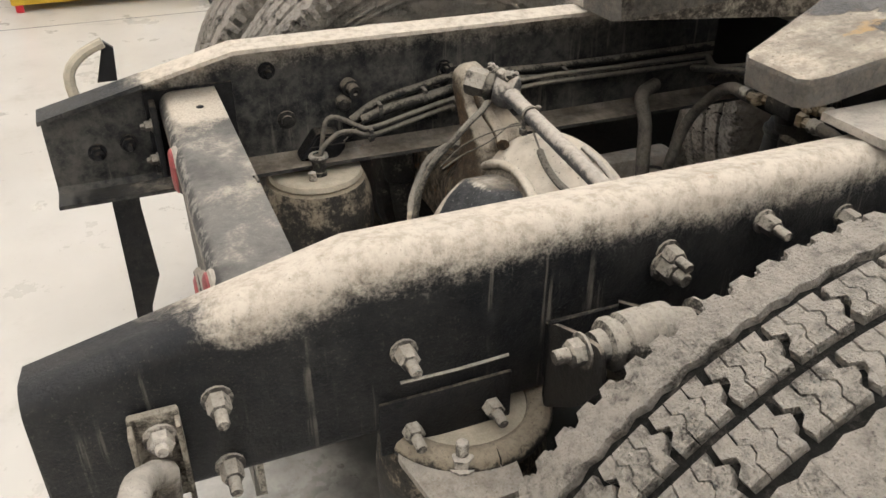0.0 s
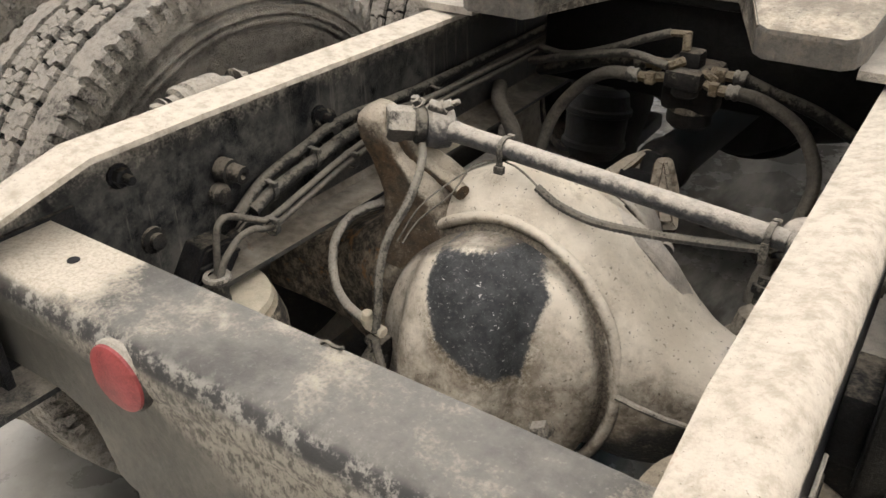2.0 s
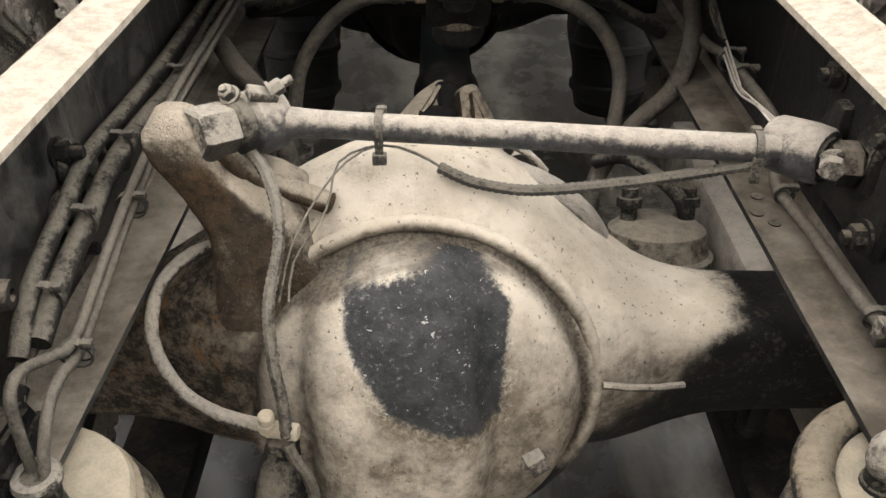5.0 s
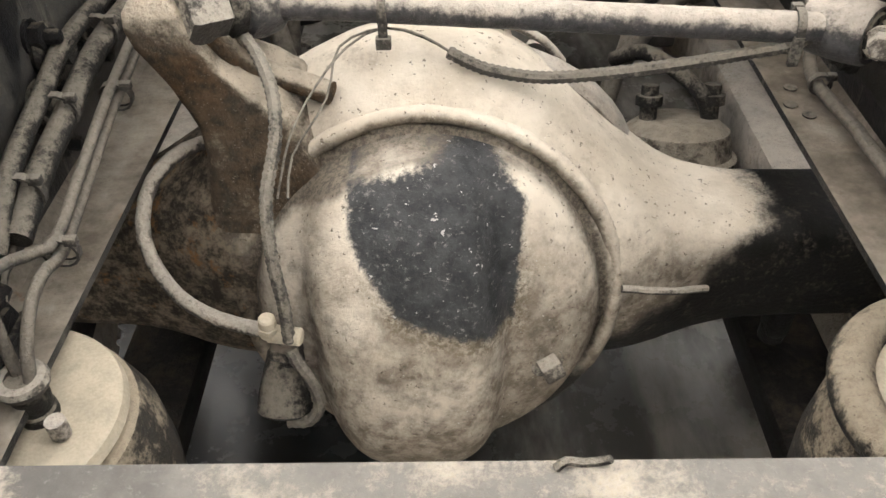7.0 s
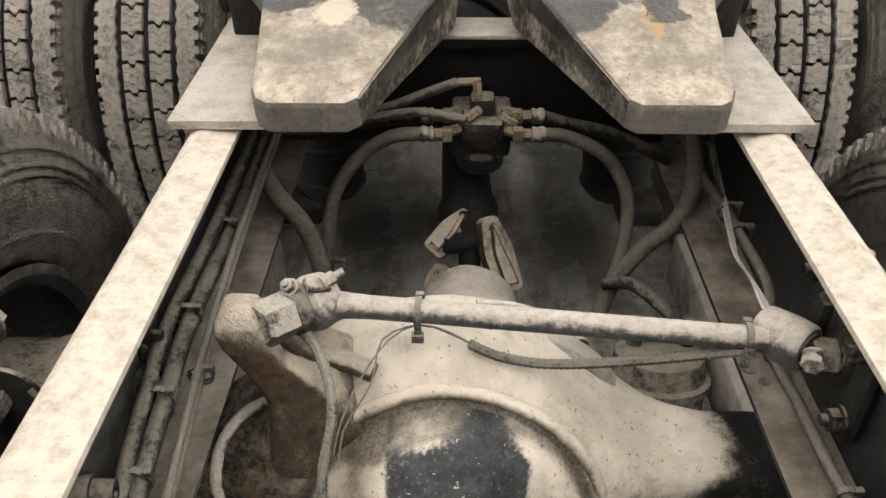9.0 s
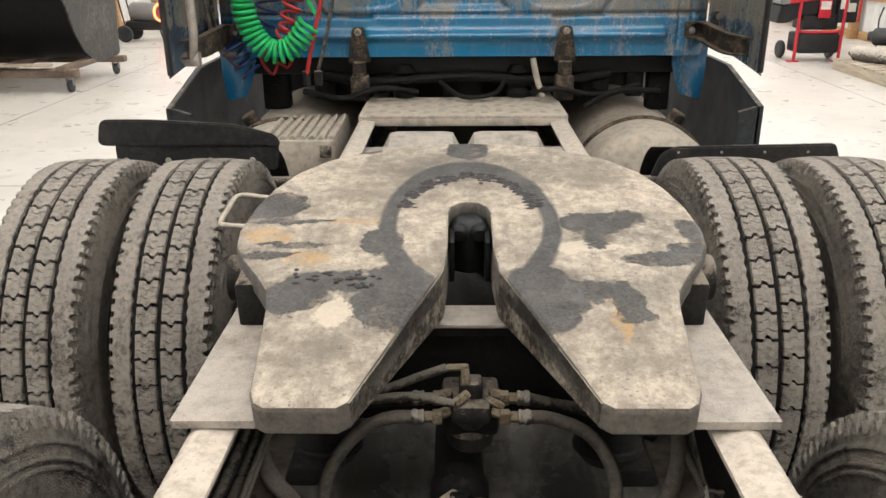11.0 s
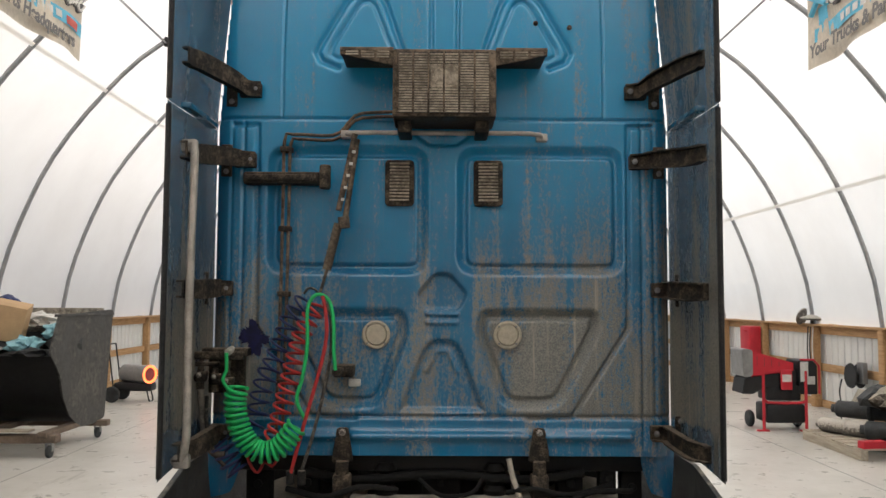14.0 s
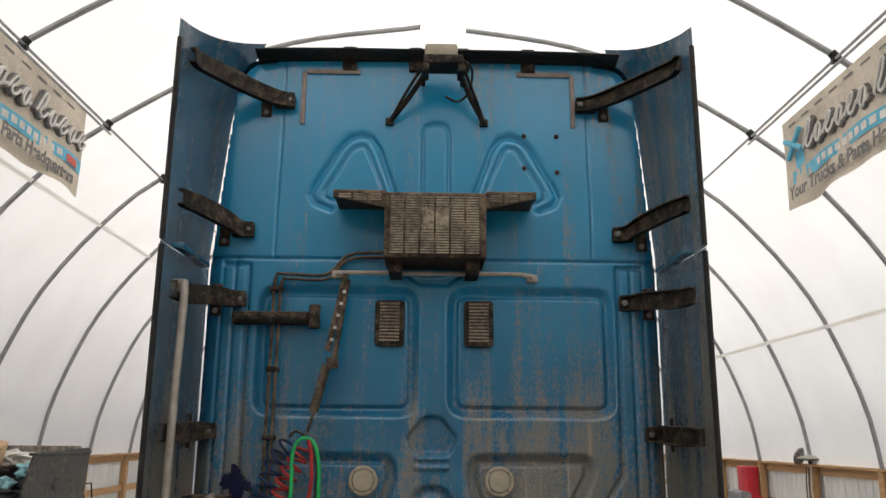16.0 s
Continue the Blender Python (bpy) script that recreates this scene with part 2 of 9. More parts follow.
M["crossmember"] = crossmember_material()
M["sand"] = dusty("sand_coated_iron", (0.045, 0.037, 0.028), cover=0.66, up=0.5, scale=6, rough=0.6, base2=(0.10, 0.075, 0.05), film=0.6, soft=0.2, stain=0.5, grain=0.8)
M["nut"] = dusty("dusty_dark_fastener", (0.045, 0.041, 0.037), dust=(0.42, 0.385, 0.33), cover=0.40, up=0.45, scale=36, rough=0.5)
M["grille"] = dusty("dusty_grey_plastic_grille", (0.21, 0.18, 0.14), dust=(0.52, 0.445, 0.35), cover=0.5, up=0.2, scale=9, rough=0.6)
M["dark_paint"] = dusty("grimy_black_chassis_paint", (0.006, 0.006, 0.007), dust=(0.16, 0.14, 0.11), cover=0.14, up=0.35, scale=16, rough=0.5, film=0.3)
# near-black coat: deep shade under the truck is put into the colour
M["shade_black"] = dusty("shade_black_coat", (0.0035, 0.0034, 0.0033), dust=(0.055, 0.048, 0.04), cover=0.10, up=0.25, scale=14, rough=0.55, film=0.18)
M["dark_iron"] = dusty("dark_dusty_iron", (0.011, 0.0105, 0.010), dust=DUST_DARK, cover=0.24, up=0.38, scale=20, film=0.35)
# black that carries the shade below the axles in its colour
M["beam"] = dusty("shade_black_beam_iron", (0.007, 0.0065, 0.006), dust=(0.07, 0.058, 0.045), cover=0.14, up=0.3, scale=16, rough=0.5, film=0.25)
M["condenser"] = dusty("rusty_brown_condenser_steel", (0.028, 0.023, 0.018), dust=(0.26, 0.20, 0.145), cover=0.48, up=0.25, scale=14, rough=0.6, film=0.6, soft=0.2)
M["iron"] = dusty("dusty_iron", (0.10, 0.09, 0.08), cover=0.5, up=0.4, scale=30, rough=0.5)
M["rod"] = dusty("scuffed_torque_rod_paint", (0.05, 0.05, 0.052), dust=(0.50, 0.455, 0.395), cover=0.20, up=0.80, soft=0.22, midw=0.9, scale=18, rough=0.45, film=0.28)
M["rust"] = dusty("rusty_sandy_iron", (0.016, 0.011, 0.008), dust=(0.47, 0.42, 0.34), cover=0.46, up=0.45, scale=14, midw=0.9, rough=0.7, base2=(0.055, 0.038, 0.025), film=0.7, soft=0.2, grain=0.9)
M["horn"] = dusty("rusty_cast_horn", (0.040, 0.030, 0.021), dust=(0.58, 0.51, 0.41), cover=0.24, up=0.66, scale=9, midw=0.45, finew=0.2, rough=0.7, base2=(0.13, 0.080, 0.042), film=0.55, soft=0.13, grain=0.9, stain=0.4)
M["hose"] = dusty("dusty_rubber_hose", (0.055, 0.052, 0.047), dust=(0.225, 0.203, 0.17), cover=0.50, up=0.40, scale=24, film=0.6, soft=0.28, midw=0.35)
M["hose_dark"] = dusty("dark_rubber_hose", (0.010, 0.010, 0.010), dust=(0.22, 0.20, 0.165), cover=0.34, up=0.3, scale=30, film=0.4)
M["wire"] = dusty("dusty_wire_loom", (0.05, 0.047, 0.043), dust=(0.26, 0.238, 0.20), cover=0.42, up=0.4, scale=40, film=0.45)
M["brass"] = dusty("dusty_brass", (0.12, 0.088, 0.05), dust=(0.34, 0.285, 0.21), cover=0.45, up=0.3, scale=40, rough=0.45)
M["rubber"] = dusty("dusty_tyre_rubber", (0.022, 0.021, 0.020), dust=(0.46, 0.415, 0.35), cover=0.72, up=0.12, scale=9, rough=0.8, local=True, film=0.8, soft=0.26, midw=0.5, finew=0.8, grain=2.0)
M["groove"] = dusty("black_groove_band", (0.008, 0.008, 0.007), dust=(0.09, 0.08, 0.07), cover=0.28, up=0.1, scale=24, rough=0.85, film=0.4)
M["tread"] = dusty("dusty_tread_rubber", (0.030, 0.028, 0.026), dust=(0.47, 0.43, 0.375), cover=0.64, up=0.12, scale=16, rough=0.8, film=0.7, local=True, soft=0.2, midw=0.8, finew=0.6, grain=1.2)
M["rim"] = dusty("dusty_steel_rim", (0.05, 0.05, 0.05), dust=(0.26, 0.23, 0.18), cover=0.4, up=0.3, scale=12, local=True)
M["bag"] = dusty("dusty_air_spring_rubber", (0.016, 0.016, 0.016), dust=(0.34, 0.29, 0.22), cover=0.33, up=0.5, scale=24)
M["alu"] = dusty("dusty_aluminium", (0.36, 0.35, 0.33), dust=(0.53, 0.475, 0.39), cover=0.58, up=0.3, scale=6, rough=0.45, base2=(0.44, 0.42, 0.4), soft=0.2)
M["black_plastic"] = dusty("black_fender_plastic", (0.012, 0.012, 0.013), dust=(0.3, 0.26, 0.2), cover=0.16, up=0.2, scale=9, rough=0.45)
M["skirt"] = dusty("dark_grey_skirt_paint", (0.018, 0.022, 0.026), dust=(0.24, 0.22, 0.18), cover=0.22, up=0.2, scale=8, rough=0.4)
M["bracket"] = dusty("black_bracket_steel", (0.008, 0.0075, 0.007), dust=(0.21, 0.165, 0.12), cover=0.38, up=0.25, scale=22, rough=0.6, film=0.55, soft=0.2)
M["grey_tube"] = plain("worn_grey_tube", (0.42, 0.385, 0.34), 0.5, 0.3, 0.3)
M["steel"] = plain("galvanised_tube_steel", (0.33, 0.33, 0.33), 0.45, 0.6, 0.2, 6)
M["white_metal"] = plain("white_ribbed_siding", (0.66, 0.66, 0.64), 0.5, 0, 0.06, 3)
M["red_lens"] = plain("dusty_red_lens", (0.27, 0.055, 0.055), 0.5, 0, 0.4, 40)
M["navy_mark"] = plain("navy_spray_paint", (0.008, 0.010, 0.060), 0.45, 0, 0.6, 30)
M["end_wall"] = plain("unseen_grey_end_wall", (0.34, 0.325, 0.30), 0.7, 0, 0.2, 3)
M["tan_disc"] = plain("dusty_tan_disc", (0.45, 0.40, 0.31), 0.8, 0, 0.2, 40)
M["green"] = plain("green_air_hose", (0.02, 0.46, 0.13), 0.4, 0, 0.15, 30, 0.05)
M["red"] = plain("red_air_hose", (0.45, 0.035, 0.035), 0.45, 0, 0.25, 30, 0.05)
M["blue_hose"] = plain("blue_air_hose", (0.014, 0.028, 0.11), 0.5, 0, 0.3, 30, 0.05)
M["red_paint"] = plain("red_heater_paint", (0.50, 0.025, 0.04), 0.4, 0, 0.12, 5, 0.03)
M["black"] = plain("black_painted_metal", (0.015, 0.015, 0.016), 0.5, 0, 0.3, 12)
M["grey_metal"] = plain("grey_painted_metal", (0.25, 0.25, 0.25), 0.45, 0.4, 0.2, 8)
M["glow"] = None
M["cardboard"] = plain("cardboard", (0.50, 0.33, 0.18), 0.8, 0, 0.1, 6)
M["rag_blue"] = plain("pale_blue_plastic", (0.27, 0.50, 0.55), 0.6, 0, 0.3, 9)
M["rag_white"] = plain("white_rag", (0.62, 0.6, 0.56), 0.8, 0, 0.2, 9)
M["yellow"] = plain("yellow_paint", (0.55, 0.36, 0.03), 0.5, 0, 0.15, 5)
M["dark_clutter"] = plain("dark_scrap", (0.035, 0.037, 0.038), 0.6, 0, 0.5, 8)
M["tape"] = plain("dirty_sealing_tape", (0.30, 0.26, 0.23), 0.6, 0, 0.25, 30)
M["ink"] = plain("grey_banner_ink", (0.16, 0.15, 0.145), 0.7, 0, 0.2, 8)
M["ink_blue"] = plain("blue_banner_ink", (0.12, 0.42, 0.58), 0.7, 0, 0.15, 8)
M["ink_red"] = plain("red_banner_ink", (0.5, 0.1, 0.08), 0.7, 0, 0.15, 8)
M["banner"] = plain("off_white_banner_vinyl", (0.52, 0.455, 0.365), 0.6, 0, 0.22, 2.2)


def oily_axle(name, patch):
    """Iron under smooth dried silt: cream on faces that look up, grey-brown on the rest, where silt is thin and shade
    is painted in; black oil on one arm, rusty brown on the other, and (patch) one oil-washed island on the cover.
    """
    m, n, l, p = mat(name)
    v = pos(n, l)
    big, mid, fine = noise_tex(n, l, v, 9, 6, 0.65), noise_tex(n, l, v, 42, 7, 0.72), noise_tex(n, l, v, 190, 4, 0.75)
    wobble, grit = calc(n, l, "SUBTRACT", big, 0.5), calc(n, l, "SUBTRACT", fine, 0.5)
    g, nor, xyz = n.new("ShaderNodeNewGeometry"), n.new("ShaderNodeSeparateXYZ"), n.new("ShaderNodeSeparateXYZ")
    l.new(g.outputs["Normal"], nor.inputs[0])
    l.new(v, xyz.inputs[0])
    x, z = xyz.outputs[0], xyz.outputs[2]

    def line_of(ax, az, c):
        return calc(n, l, "ADD", calc(n, l, "ADD", calc(n, l, "MULTIPLY", x, ax), calc(n, l, "MULTIPLY", z, az)), c)

    silt = calc(n, l, "ADD", nor.outputs[2], calc(n, l, "MULTIPLY", wobble, 1.1))
    silt = calc(n, l, "ADD", silt, calc(n, l, "MULTIPLY", calc(n, l, "SUBTRACT", mid, 0.5), 0.9))
    silt = calc(n, l, "ADD", silt, calc(n, l, "MULTIPLY", grit, 0.45))
    thin = mix(n, l, ramp(n, l, mid, 0.38, 0.62), (0.15, 0.125, 0.098), (0.30, 0.262, 0.212))
    thick = mix(n, l, ramp(n, l, big, 0.38, 0.62), (0.56, 0.50, 0.41), (0.72, 0.655, 0.555))
    # grey-brown away from the upward faces: thin silt plus painted shade
    col = mix(n, l, ramp(n, l, silt, -0.16, 0.74), thin, thick)
    blotch = ramp(n, l, calc(n, l, "ADD", noise_tex(n, l, v, 17, 8, 0.7), calc(n, l, "MULTIPLY", grit, 0.22)), 0.55, 0.70)
    col = mix(n, l, calc(n, l, "MULTIPLY", blotch, 0.45), col, (0.26, 0.215, 0.16))
    fleck = ramp(n, l, noise_tex(n, l, v, 150, 3, 0.6), 0.64, 0.69)
    col = mix(n, l, calc(n, l, "MULTIPLY", fleck, 0.75), col, (0.085, 0.068, 0.050))
    chip = ramp(n, l, noise_tex(n, l, v, 330, 2, 0.5), 0.72, 0.76)
    col = mix(n, l, calc(n, l, "MULTIPLY", chip, 0.7), col, (0.80, 0.78, 0.74))
    # dark band along the crevice inside the weld ring
    gx, gz = calc(n, l, "ADD", x, 0.057), calc(n, l, "SUBTRACT", z, 0.60)
    rad = calc(n, l, "SQRT", calc(n, l, "ADD", calc(n, l, "MULTIPLY", gx, gx), calc(n, l, "MULTIPLY", gz, gz)))
    groove = ramp(n, l, calc(n, l, "ADD", calc(n, l, "ABSOLUTE", calc(n, l, "SUBTRACT", rad, 0.1955)), calc(n, l, "MULTIPLY", wobble, 0.024)), 0.0120, 0.003)
    col = mix(n, l, calc(n, l, "MULTIPLY", groove, 0.85), col, mix(n, l, ramp(n, l, fine, 0.4, 0.6), (0.045, 0.037, 0.030), (0.16, 0.135, 0.105)))
    # black oil
    far = calc(n, l, "ADD", calc(n, l, "SUBTRACT", x, calc(n, l, "MULTIPLY", calc(n, l, "SUBTRACT", z, 0.585), 1.25)), calc(n, l, "ADD", calc(n, l, "MULTIPLY", wobble, 0.20), calc(n, l, "MULTIPLY", grit, 0.05)))
    oil = mix(n, l, ramp(n, l, calc(n, l, "ADD", mid, calc(n, l, "MULTIPLY", grit, 0.8)), 0.52, 0.78), (0.0085, 0.0080, 0.0075), (0.085, 0.072, 0.056))
    dark_mask = ramp(n, l, far, 0.205, 0.262)
    col = mix(n, l, dark_mask, col, oil)
    # rusty brown
    near = calc(n, l, "ADD", calc(n, l, "MULTIPLY", x, -1.0), calc(n, l, "ADD", calc(n, l, "MULTIPLY", wobble, 0.16), calc(n, l, "MULTIPLY", grit, 0.05)))
    brown = mix(n, l, ramp(n, l, calc(n, l, "ADD", mid, calc(n, l, "MULTIPLY", grit, 0.5)), 0.38, 0.70), (0.028, 0.023, 0.018), (0.20, 0.165, 0.122))
    brown = mix(n, l, ramp(n, l, noise_tex(n, l, v, 26, 6, 0.7), 0.56, 0.68), brown, (0.20, 0.105, 0.042))
    col = mix(n, l, ramp(n, l, near, 0.215, 0.275), col, brown)
    core = None
    if patch:
        def least(*sides):
            f = sides[0]
            for k in sides[1:]:
                f = calc(n, l, "MINIMUM", f, k)
            return f

        inside = least(line_of(1, 0, 0.130), line_of(0.15, -0.985, 0.786), line_of(-0.707, -0.707, 0.5610), line_of(-0.995, 0.10, -0.0295), line_of(0.813, 0.582, -0.325), line_of(0.322, 0.947, -0.611))
        dx, dz = line_of(0.75, 0, 0.0380), line_of(0, 1.0, -0.799)
        notch = calc(n, l, "SQRT", calc(n, l, "ADD", calc(n, l, "MULTIPLY", dx, dx), calc(n, l, "MULTIPLY", dz, dz)))
        inside = least(inside, calc(n, l, "SUBTRACT", notch, 0.006))
        inside = calc(n, l, "ADD", inside, calc(n, l, "ADD", calc(n, l, "MULTIPLY", calc(n, l, "SUBTRACT", mid, 0.5), 0.022), calc(n, l, "MULTIPLY", grit, 0.014)))
        halo = calc(n, l, "MULTIPLY", ramp(n, l, inside, -0.034, 0.0), ramp(n, l, z, 0.735, 0.665))
        halo = calc(n, l, "MULTIPLY", halo, ramp(n, l, fine, 0.36, 0.60))
        col = mix(n, l, calc(n, l, "MULTIPLY", halo, 0.85), col, (0.115, 0.090, 0.056))
        wash = mix(n, l, ramp(n, l, mid, 0.35, 0.66), (0.028, 0.030, 0.032), (0.062, 0.064, 0.066))
        wash = mix(n, l, ramp(n, l, noise_tex(n, l, pos(n, l, (1, 1, 1.4)), 125, 6, 0.8), 0.555, 0.68), wash, (0.21, 0.205, 0.195))
        wash = mix(n, l, ramp(n, l, noise_tex(n, l, v, 95, 3, 0.7), 0.665, 0.70), wash, (0.50, 0.49, 0.47))
        core = ramp(n, l, inside, -0.0035, 0.0045)
        col = mix(n, l, core, col, wash)
    l.new(col, p.inputs["Base Color"])
    rough = n.new("ShaderNodeMapRange")
    rough.inputs[3].default_value, rough.inputs[4].default_value = 0.93, 0.55
    l.new(calc(n, l, "MAXIMUM", dark_mask, core) if core else dark_mask, rough.inputs[0])
    l.new(rough.outputs[0], p.inputs["Roughness"])
    p.inputs["Specular IOR Level"].default_value = 0.25
    h = calc(n, l, "ADD", calc(n, l, "MULTIPLY", fine, 0.9), calc(n, l, "SUBTRACT", mid, calc(n, l, "MULTIPLY", fleck, 0.8)))
    bump(n, l, p, h, 0.55, 0.004)
    return m


M["axle"] = oily_axle("sand_and_oil_axle_iron", False)
M["cover"] = oily_axle("oil_washed_axle_cover", True)


def grease_material():
    """Sandy worn steel of the coupling plate, with the smears of dark grey grease that trailers have left on it and some rust between."""
    m, n, l, p = mat("greasy_coupling_plate")
    v = pos(n, l)
    mid, fine = noise_tex(n, l, v, 34, 9, 0.8), noise_tex(n, l, v, 150, 5, 0.75)
    xyz = n.new("ShaderNodeSeparateXYZ")
    l.new(v, xyz.inputs[0])
    wa, wb = noise_tex(n, l, v, 11, 9, 0.72), noise_tex(n, l, pos(n, l, (1, 1, 1.7)), 13, 9, 0.72)
    u = calc(n, l, "ADD", xyz.outputs[0], calc(n, l, "MULTIPLY", calc(n, l, "SUBTRACT", wa, 0.5), 0.115))
    w = calc(n, l, "ADD", calc(n, l, "SUBTRACT", xyz.outputs[1], 1.07), calc(n, l, "MULTIPLY", calc(n, l, "SUBTRACT", wb, 0.5), 0.115))

    def reach(at, size, cu=None, cv=None):
        a = calc(n, l, "DIVIDE", calc(n, l, "SUBTRACT", cu or u, at[0]), size[0])
        b = calc(n, l, "DIVIDE", calc(n, l, "SUBTRACT", cv or w, at[1]), size[1])
        return calc(n, l, "SQRT", calc(n, l, "ADD", calc(n, l, "MULTIPLY", a, a), calc(n, l, "MULTIPLY", b, b)))

    def patch(*rows):
        out = None
        for at, size in rows:
            f = ramp(n, l, reach(at, size), 1.07, 0.95)
            out = f if out is None else calc(n, l, "MAXIMUM", out, f)
        return out

    # the band round the jaws, barely ragged
    su = calc(n, l, "ADD", xyz.outputs[0], calc(n, l, "MULTIPLY", calc(n, l, "SUBTRACT", wa, 0.5), 0.022))
    sv = calc(n, l, "ADD", calc(n, l, "SUBTRACT", xyz.outputs[1], 1.07), calc(n, l, "MULTIPLY", calc(n, l, "SUBTRACT", wb, 0.5), 0.03))
    band = calc(n, l, "MULTIPLY", ramp(n, l, reach((0, 0.10), (0.178, 0.32), su, sv), 1.03, 0.98), ramp(n, l, reach((0, 0.10), (0.146, 0.245), su, sv), 0.97, 1.02))
    smear = patch(((0.245, 0.085), (0.072, 0.048)), ((0.305, 0.115), (0.045, 0.028)), ((0.235, 0.02), (0.026, 0.045)), ((0.430, 0.055), (0.036, 0.045)), ((0.355, -0.062), (0.085, 0.028)), ((0.405, -0.02), (0.04, 0.03)),
                  ((0.115, -0.19), (0.072, 0.10)), ((0.20, -0.165), (0.07, 0.03)), ((0.262, -0.212), (0.034, 0.048)),
                  ((-0.398, 0.178), (0.060, 0.058)), ((-0.305, -0.192), (0.055, 0.050)), ((-0.235, -0.138), (0.085, 0.034)), ((-0.140, -0.19), (0.055, 0.10)), ((-0.170, 0.01), (0.036, 0.050)), ((-0.38, -0.05), (0.05, 0.02)), ((0.0, 0.50), (0.05, 0.06)), ((-0.30, 0.50), (0.10, 0.03)))
    hatch = calc(n, l, "MULTIPLY", patch(((-0.36, 0.10), (0.085, 0.012)), ((-0.345, -0.002), (0.075, 0.012))), ramp(n, l, mid, 0.42, 0.52))
    smear = calc(n, l, "MULTIPLY", smear, ramp(n, l, calc(n, l, "ADD", calc(n, l, "MULTIPLY", mid, 0.6), calc(n, l, "MULTIPLY", wa, 0.4)), 0.40, 0.48))
    mask = calc(n, l, "MAXIMUM", band, calc(n, l, "MAXIMUM", smear, hatch))
    sand = mix(n, l, ramp(n, l, mid, 0.36, 0.62), (0.30, 0.255, 0.20), (0.56, 0.495, 0.40))
    sand = mix(n, l, calc(n, l, "MULTIPLY", ramp(n, l, noise_tex(n, l, pos(n, l, (2.2, 0.5, 1)), 9, 8, 0.78), 0.50, 0.68), 0.7), sand, (0.22, 0.195, 0.16))
    sand = mix(n, l, calc(n, l, "MULTIPLY", ramp(n, l, noise_tex(n, l, v, 4.5, 8, 0.75), 0.42, 0.62), 0.72), sand, (0.165, 0.142, 0.113))
    sand = mix(n, l, ramp(n, l, fine, 0.57, 0.68), sand, (0.12, 0.10, 0.08))
    rust = calc(n, l, "MULTIPLY", patch(((-0.392, 0.035), (0.05, 0.036)), ((-0.31, -0.055), (0.05, 0.022)), ((0.238, -0.24), (0.016, 0.075)), ((-0.22, 0.10), (0.05, 0.012))), ramp(n, l, mid, 0.36, 0.60))
    sand = mix(n, l, calc(n, l, "MULTIPLY", rust, 0.75), sand, (0.46, 0.28, 0.10))
    haze = None
    for at, size in (((-0.30, -0.17), (0.19, 0.085)), ((0.20, -0.17), (0.17, 0.085)), ((0.30, 0.06), (0.17, 0.10)), ((-0.40, 0.17), (0.11, 0.11)), ((0.0, 0.38), (0.24, 0.12)), ((-0.44, -0.08), (0.07, 0.12)), ((0.44, -0.04), (0.07, 0.12))):
        f = ramp(n, l, reach(at, size), 1.25, 0.35)
        haze = f if haze is None else calc(n, l, "MAXIMUM", haze, f)
    haze = calc(n, l, "MULTIPLY", haze, ramp(n, l, calc(n, l, "ADD", wa, calc(n, l, "MULTIPLY", fine, 0.4)), 0.50, 0.82))
    sand = mix(n, l, calc(n, l, "MULTIPLY", haze, 0.85), sand, (0.12, 0.108, 0.09))
    bare = patch(((-0.225, -0.232), (0.032, 0.034)), ((0.21, -0.012), (0.06, 0.022)))
    sand = mix(n, l, calc(n, l, "MULTIPLY", bare, 0.7), sand, (0.60, 0.53, 0.42))
    grease = mix(n, l, ramp(n, l, calc(n, l, "ADD", calc(n, l, "MULTIPLY", fine, 0.5), calc(n, l, "MULTIPLY", wb, 0.5)), 0.38, 0.62), (0.040, 0.038, 0.036), (0.130, 0.124, 0.114))
    grease = mix(n, l, ramp(n, l, mid, 0.62, 0.72), grease, (0.035, 0.033, 0.03))
    geo, nor = n.new("ShaderNodeNewGeometry"), n.new("ShaderNodeSeparateXYZ")
    l.new(geo.outputs["True Normal"], nor.inputs[0])
    sides = calc(n, l, "MULTIPLY", ramp(n, l, nor.outputs[2], 0.75, 0.35), ramp(n, l, mid, 0.30, 0.55))
    mask = calc(n, l, "MAXIMUM", mask, calc(n, l, "MULTIPLY", sides, 0.85))
    l.new(mix(n, l, mask, sand, grease), p.inputs["Base Color"])
    rr = n.new("ShaderNodeMapRange")
    rr.inputs[3].default_value, rr.inputs[4].default_value = 0.66, 0.46
    l.new(mask, rr.inputs[0])
    l.new(rr.outputs[0], p.inputs["Roughness"])
    bump(n, l, p, calc(n, l, "ADD", calc(n, l, "MULTIPLY", mask, 1.2), calc(n, l, "ADD", mid, calc(n, l, "MULTIPLY", fine, 0.5))), 0.7, 0.006)
    return m


M["plate"] = grease_material()
M["jaw"] = plain("black_oily_steel", (0.008, 0.009, 0.009), 0.3, 0, 0.4, 40, 0.3)
M["grease"] = plain("dark_grease", (0.045, 0.043, 0.042), 0.5, 0, 0.35, 60, 0.5)


